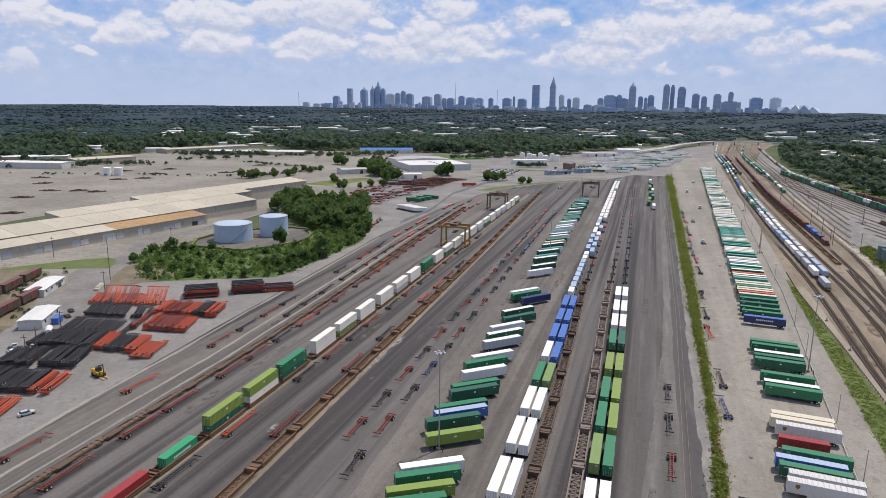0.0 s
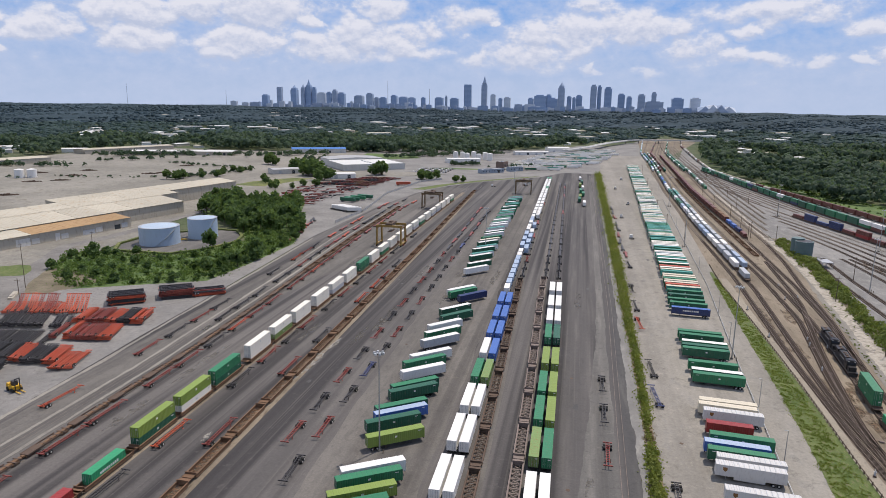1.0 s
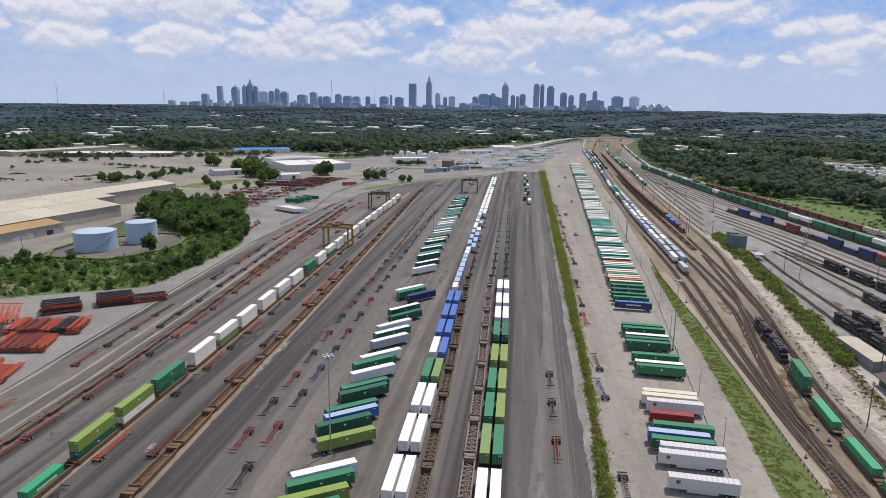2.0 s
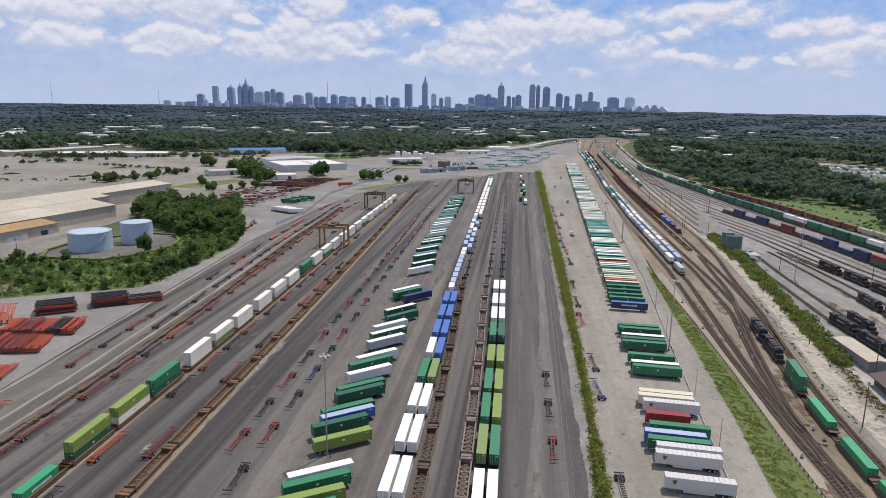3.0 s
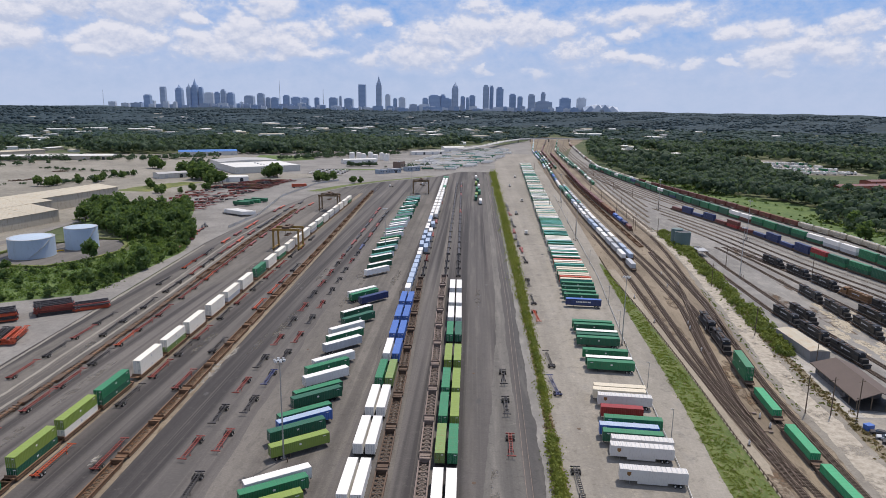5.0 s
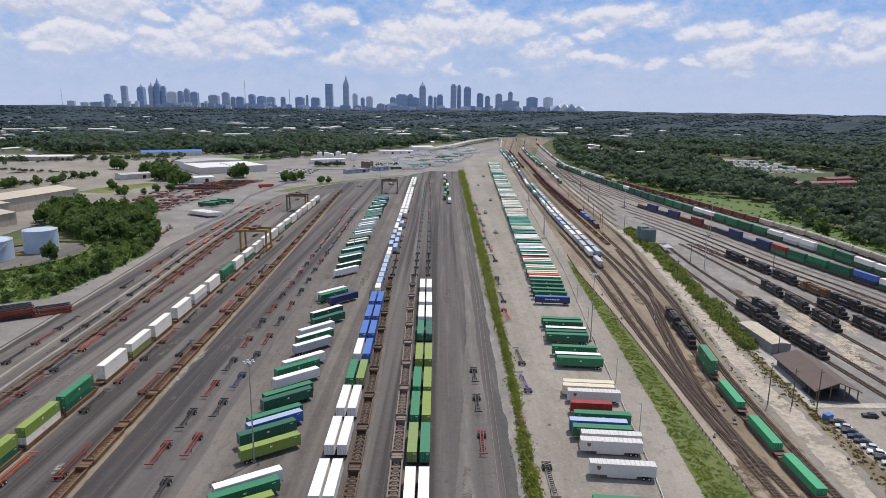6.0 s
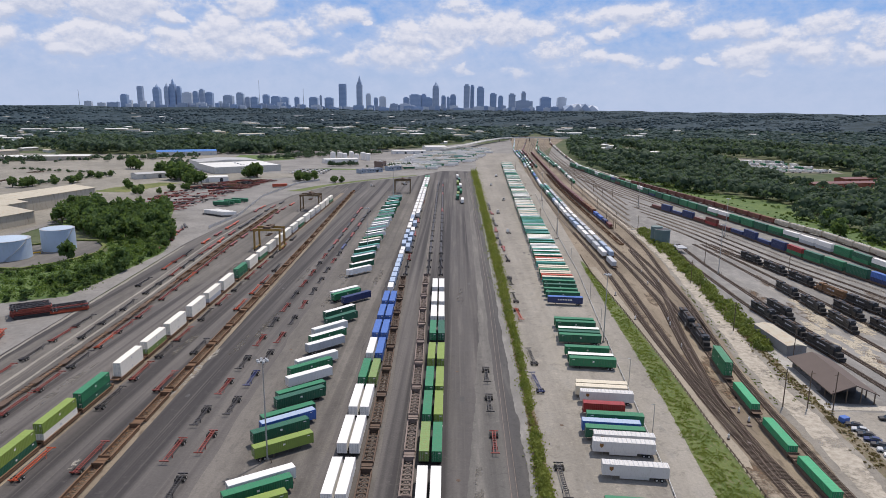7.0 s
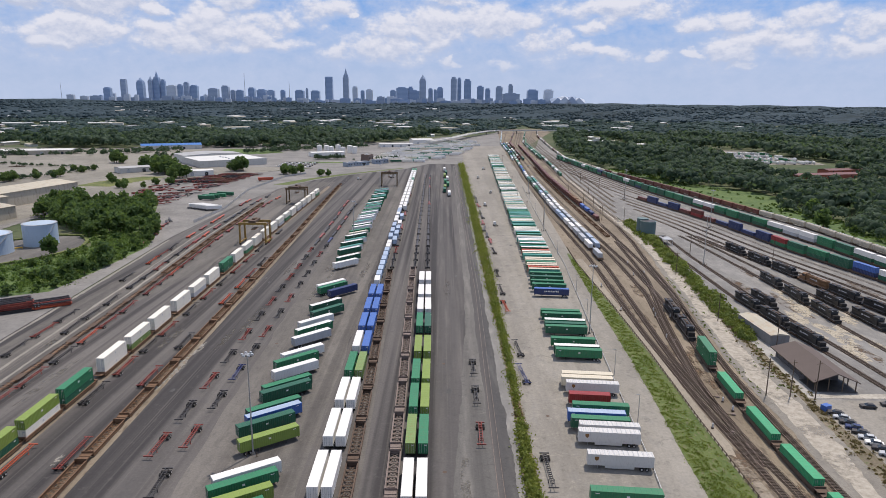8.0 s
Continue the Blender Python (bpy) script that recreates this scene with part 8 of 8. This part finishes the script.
HEDGE_R = [(128, 23.8), (153, 24.1), (184, 24.1), (219, 24.9), (253, 25.5), (300, 26.3), (365, 27.1), (600, 27.8), (940, 28.6)]


def hedge_spot(k):
    y = 130 + 800 * rng.random() ** 1.35
    if 170 < y < 184 and rng.random() < 0.8:
        return None
    a, b = along(HEDGE_L, y) + 0.9, along(HEDGE_R, y) - 0.9
    return rng.uniform(a, b), y, rng.choice((0.6, 0.9, 1.3, 1.8, 2.3)) * rng.uniform(0.8, 1.1) * (1.0 if y < 300 else 1.5 if y < 480 else 2.0)


scrub("hedge", 2100, hedge_spot, 0.24, HEDGE, "uneven green hedge of weeds and shrubs between lot and yard", 1.25)
TUFT = foliage("verge_tufts", (0.105, 0.155, 0.034), (0.24, 0.285, 0.075), 1.6, 0.09)


def tuft_spot(k):
    y = 128 + 240 * rng.random() ** 1.6
    a = float(np.interp(y, [136, 163, 195, 253, 309, 357, 370], [62.5, 63.8, 66.2, 68.7, 70.8, 73, 74.6]))
    b = float(np.interp(y, [136, 175, 221, 287, 357, 370], [72.6, 72.6, 74, 75.4, 75.2, 75.4]))
    t = rng.random()
    if y < 185 and t > 0.55 and rng.random() < 0.55:
        return None
    return a + (b - a) * t, y, rng.choice((0.6, 0.9, 1.2, 1.5)) * (0.8 + 0.5 * t)


scrub("verge_tufts", 1500, tuft_spot, 0.13, TUFT, "tufty green weeds over the verge", 0.16)
BANK_L = [(140, 107), (191, 109), (220, 112.5), (235, 115.5), (254, 116.6), (284, 119.5), (333, 124), (400, 129.5), (475, 133), (500, 137)]
BANK_R = [(140, 109), (191, 112), (220, 116), (235, 119.4), (245, 122.6), (269, 125.6), (302, 129), (357, 134.5), (417, 140), (487, 144), (500, 142)]
cs, rs = [], []
for k in range(520):
    y = rng.uniform(238, 490)
    t = rng.random() ** 0.8
    r = rng.choice((0.7, 1.0, 1.4, 1.9, 2.4)) * rng.uniform(0.8, 1.15) * (0.75 + 0.4 * t)
    cs.append((along(BANK_L, y) + (along(BANK_R, y) - along(BANK_L, y)) * t, y, r * 0.45))
    rs.append(r)
v, f = leaf_masses(np.array(cs), np.array(rs), 90, 1.05, 0.16)
from_arrays("bushes", v, f, SHRUB, "rounded olive-green bushes on the bank beside the dirt road", "shrubs")


def bush_spot(k):
    y = rng.uniform(192, 330)
    edge = rng.random()
    if edge < 0.45:
        return float(np.interp(y, [165, 190, 202, 217, 240, 285, 330], [100.4, 101, 101.5, 102.8, 105.8, 111.6, 116.6])) + rng.gauss(0, 0.6), y, rng.choice((0.12, 0.2, 0.3, 0.6))
    return along(BANK_L, y) + rng.gauss(2.2, 2.6), y, rng.choice((0.12, 0.2, 0.3, 0.5, 0.8))


DRY = foliage("dry_weed_leaves", (0.12, 0.095, 0.05), (0.23, 0.19, 0.1), 1.5, 0.1)


def dry_spot(k):
    if k % 9 == 0:
        return rng.uniform(21.6, 23.6), rng.uniform(168, 185), rng.choice((0.5, 0.8, 1.1))
    y = rng.uniform(138, 262)
    x = float(np.interp(y, [138, 160, 190, 215, 240, 262], [109, 111, 113, 114.4, 116.6, 119])) + rng.gauss(0, 1.5)
    return x, y, rng.choice((0.25, 0.4, 0.6, 0.9, 1.2))


scrub("dry_weeds", 330, dry_spot, 0.16, DRY, "brown dry weeds on the bank and in a gap of the hedge", 0.5)
scrub("bank_weeds", 260, bush_spot, 0.13, SHRUB, "dry weeds along the edges of the dirt road", 0.7)


def field_spot(k):
    y = rng.uniform(380, 880)
    a = float(np.interp(y, [380, 470, 517, 619, 685, 768, 879], [278, 276, 272, 256, 246, 232, 210]))
    b = float(np.interp(y, [380, 470, 517, 619, 685, 768, 879], [300, 308, 306, 300, 280, 268, 230]))
    d = rng.random()
    if 585 < y < 710 and 0.12 < d < 0.9:
        return None
    return a + (b - a) * (d ** 0.5), y, rng.uniform(0.8, 2.4) * (0.5 + d)


scrub("field_scrub", 500, field_spot, 0.5, BUSH, "rough scrub along the field and the trees", 0.8)


def grove_spot(k):
    x, y = rng.uniform(-335, -180), rng.uniform(262, 560)
    return (x, y, rng.uniform(1.6, 4.0)) if inside(x, y, GROVE) and (y < 440 or rng.random() < 0.35) else None


scrub("undergrowth", 3000, grove_spot, 0.42, BUSH, "bright green undergrowth below the trees", 0.9)



def blotch(x, y, rx, ry, seed):
    """An uneven flat spill."""
    r2 = random.Random(seed)
    return [(x + rx * math.cos(a) * k, y + ry * math.sin(a) * k) for a, k in ((i * 0.2618, r2.uniform(0.55, 1.1)) for i in range(24))]


for k, (x, y, rx, ry) in enumerate(((-90, 208, 2.0, 15), (-90.8, 190, 1.3, 8), (-88.8, 226, 1.2, 7), (-97, 150, 1.0, 3))):
    solid("powder_spill", Geo().slab(blotch(x, y, rx, ry, k), 0.0, 0.02 + 0.002 * k), SPILL, "pale powder spilled on the asphalt beside the wagons", "spill", "spills", "structure")
for k in range(24):
    x, y = ((164.9, 303.5), (163.6, 285.7), (156.7, 255.3), (151.1, 232), (165, 242.5), (169.9, 270), (172, 292), (158, 268))[k % 8]
    solid("sand_patch", Geo().slab(blotch(x + rng.gauss(0, 2.5), y + rng.gauss(0, 7), rng.uniform(2, 4), rng.uniform(6, 13), 300 + k), -0.1, -0.012 + 0.001 * k), SAND, "pale sand spilled over the ballast between the locomotives", "sand", "sand patches", "structure")
for k in range(12):
    x, y = rng.uniform(125, 215), rng.uniform(190, 430)
    solid("rust_stain", Geo().slab(blotch(x, y, rng.uniform(2, 5), rng.uniform(10, 30), 800 + k), -0.2, -0.013 + 0.0006 * k), RUSTDUST, "dark rust and oil stain over the ballast", "stain", "ballast stains", "structure")
for k in range(26):
    x, y = rng.uniform(76, 99), rng.uniform(110, 330)
    solid("rust_stain", Geo().slab(blotch(x + (y - 220) * 0.02, y, rng.uniform(1.5, 4), rng.uniform(8, 22), 500 + k), -0.2, -0.02 + 0.001 * k), RUSTDUST, "dark rust and oil stain over the ballast", "stain", "ballast stains", "structure")
for k in range(22):
    x, y = rng.choice((-146, -125, -118, -104, -80, -62, -46, -16, 4, 12)), rng.uniform(110, 420)
    solid("dust_drift", Geo().slab(blotch(x + rng.gauss(0, 2), y, rng.uniform(0.8, 2.2), rng.uniform(8, 26), 700 + k), -0.1, 0.014 + 0.0003 * k), DUST, "pale dust blown over the asphalt", "dust", "dust drifts", "structure")
for k in range(26):
    x, y = rng.choice(((-80, 12), (30, 20), (-58, 8), (2, 8), (-104, 5))), rng.uniform(125, 420)
    solid("oil_stain", Geo().slab(blotch(x[0] + rng.uniform(-1, 1) * x[1], y, rng.uniform(0.3, 1.1), rng.uniform(0.6, 2.6), 90 + k), 0.0, 0.016), OILY, "dark oil stain on the paving", "stain", "stains", "structure")

# manhole covers
for x, y in ((0.6, 214), (0.9, 146), (31.0, 176), (-62, 232)):
    solid("manhole_cover", Geo().cyl(0, 0, -0.05, 0.03, 0.55, n=20).cyl(0, 0, 0.03, 0.036, 0.4, n=20), DKRUST, "round iron manhole cover in the paving", "manhole cover", "manhole covers").location = (x, y, 0.004)
for (name, _), (g, mat, label, category) in HEAPS.items():
    tagged(solid(name, g, mat, label, category), kind="stuff")
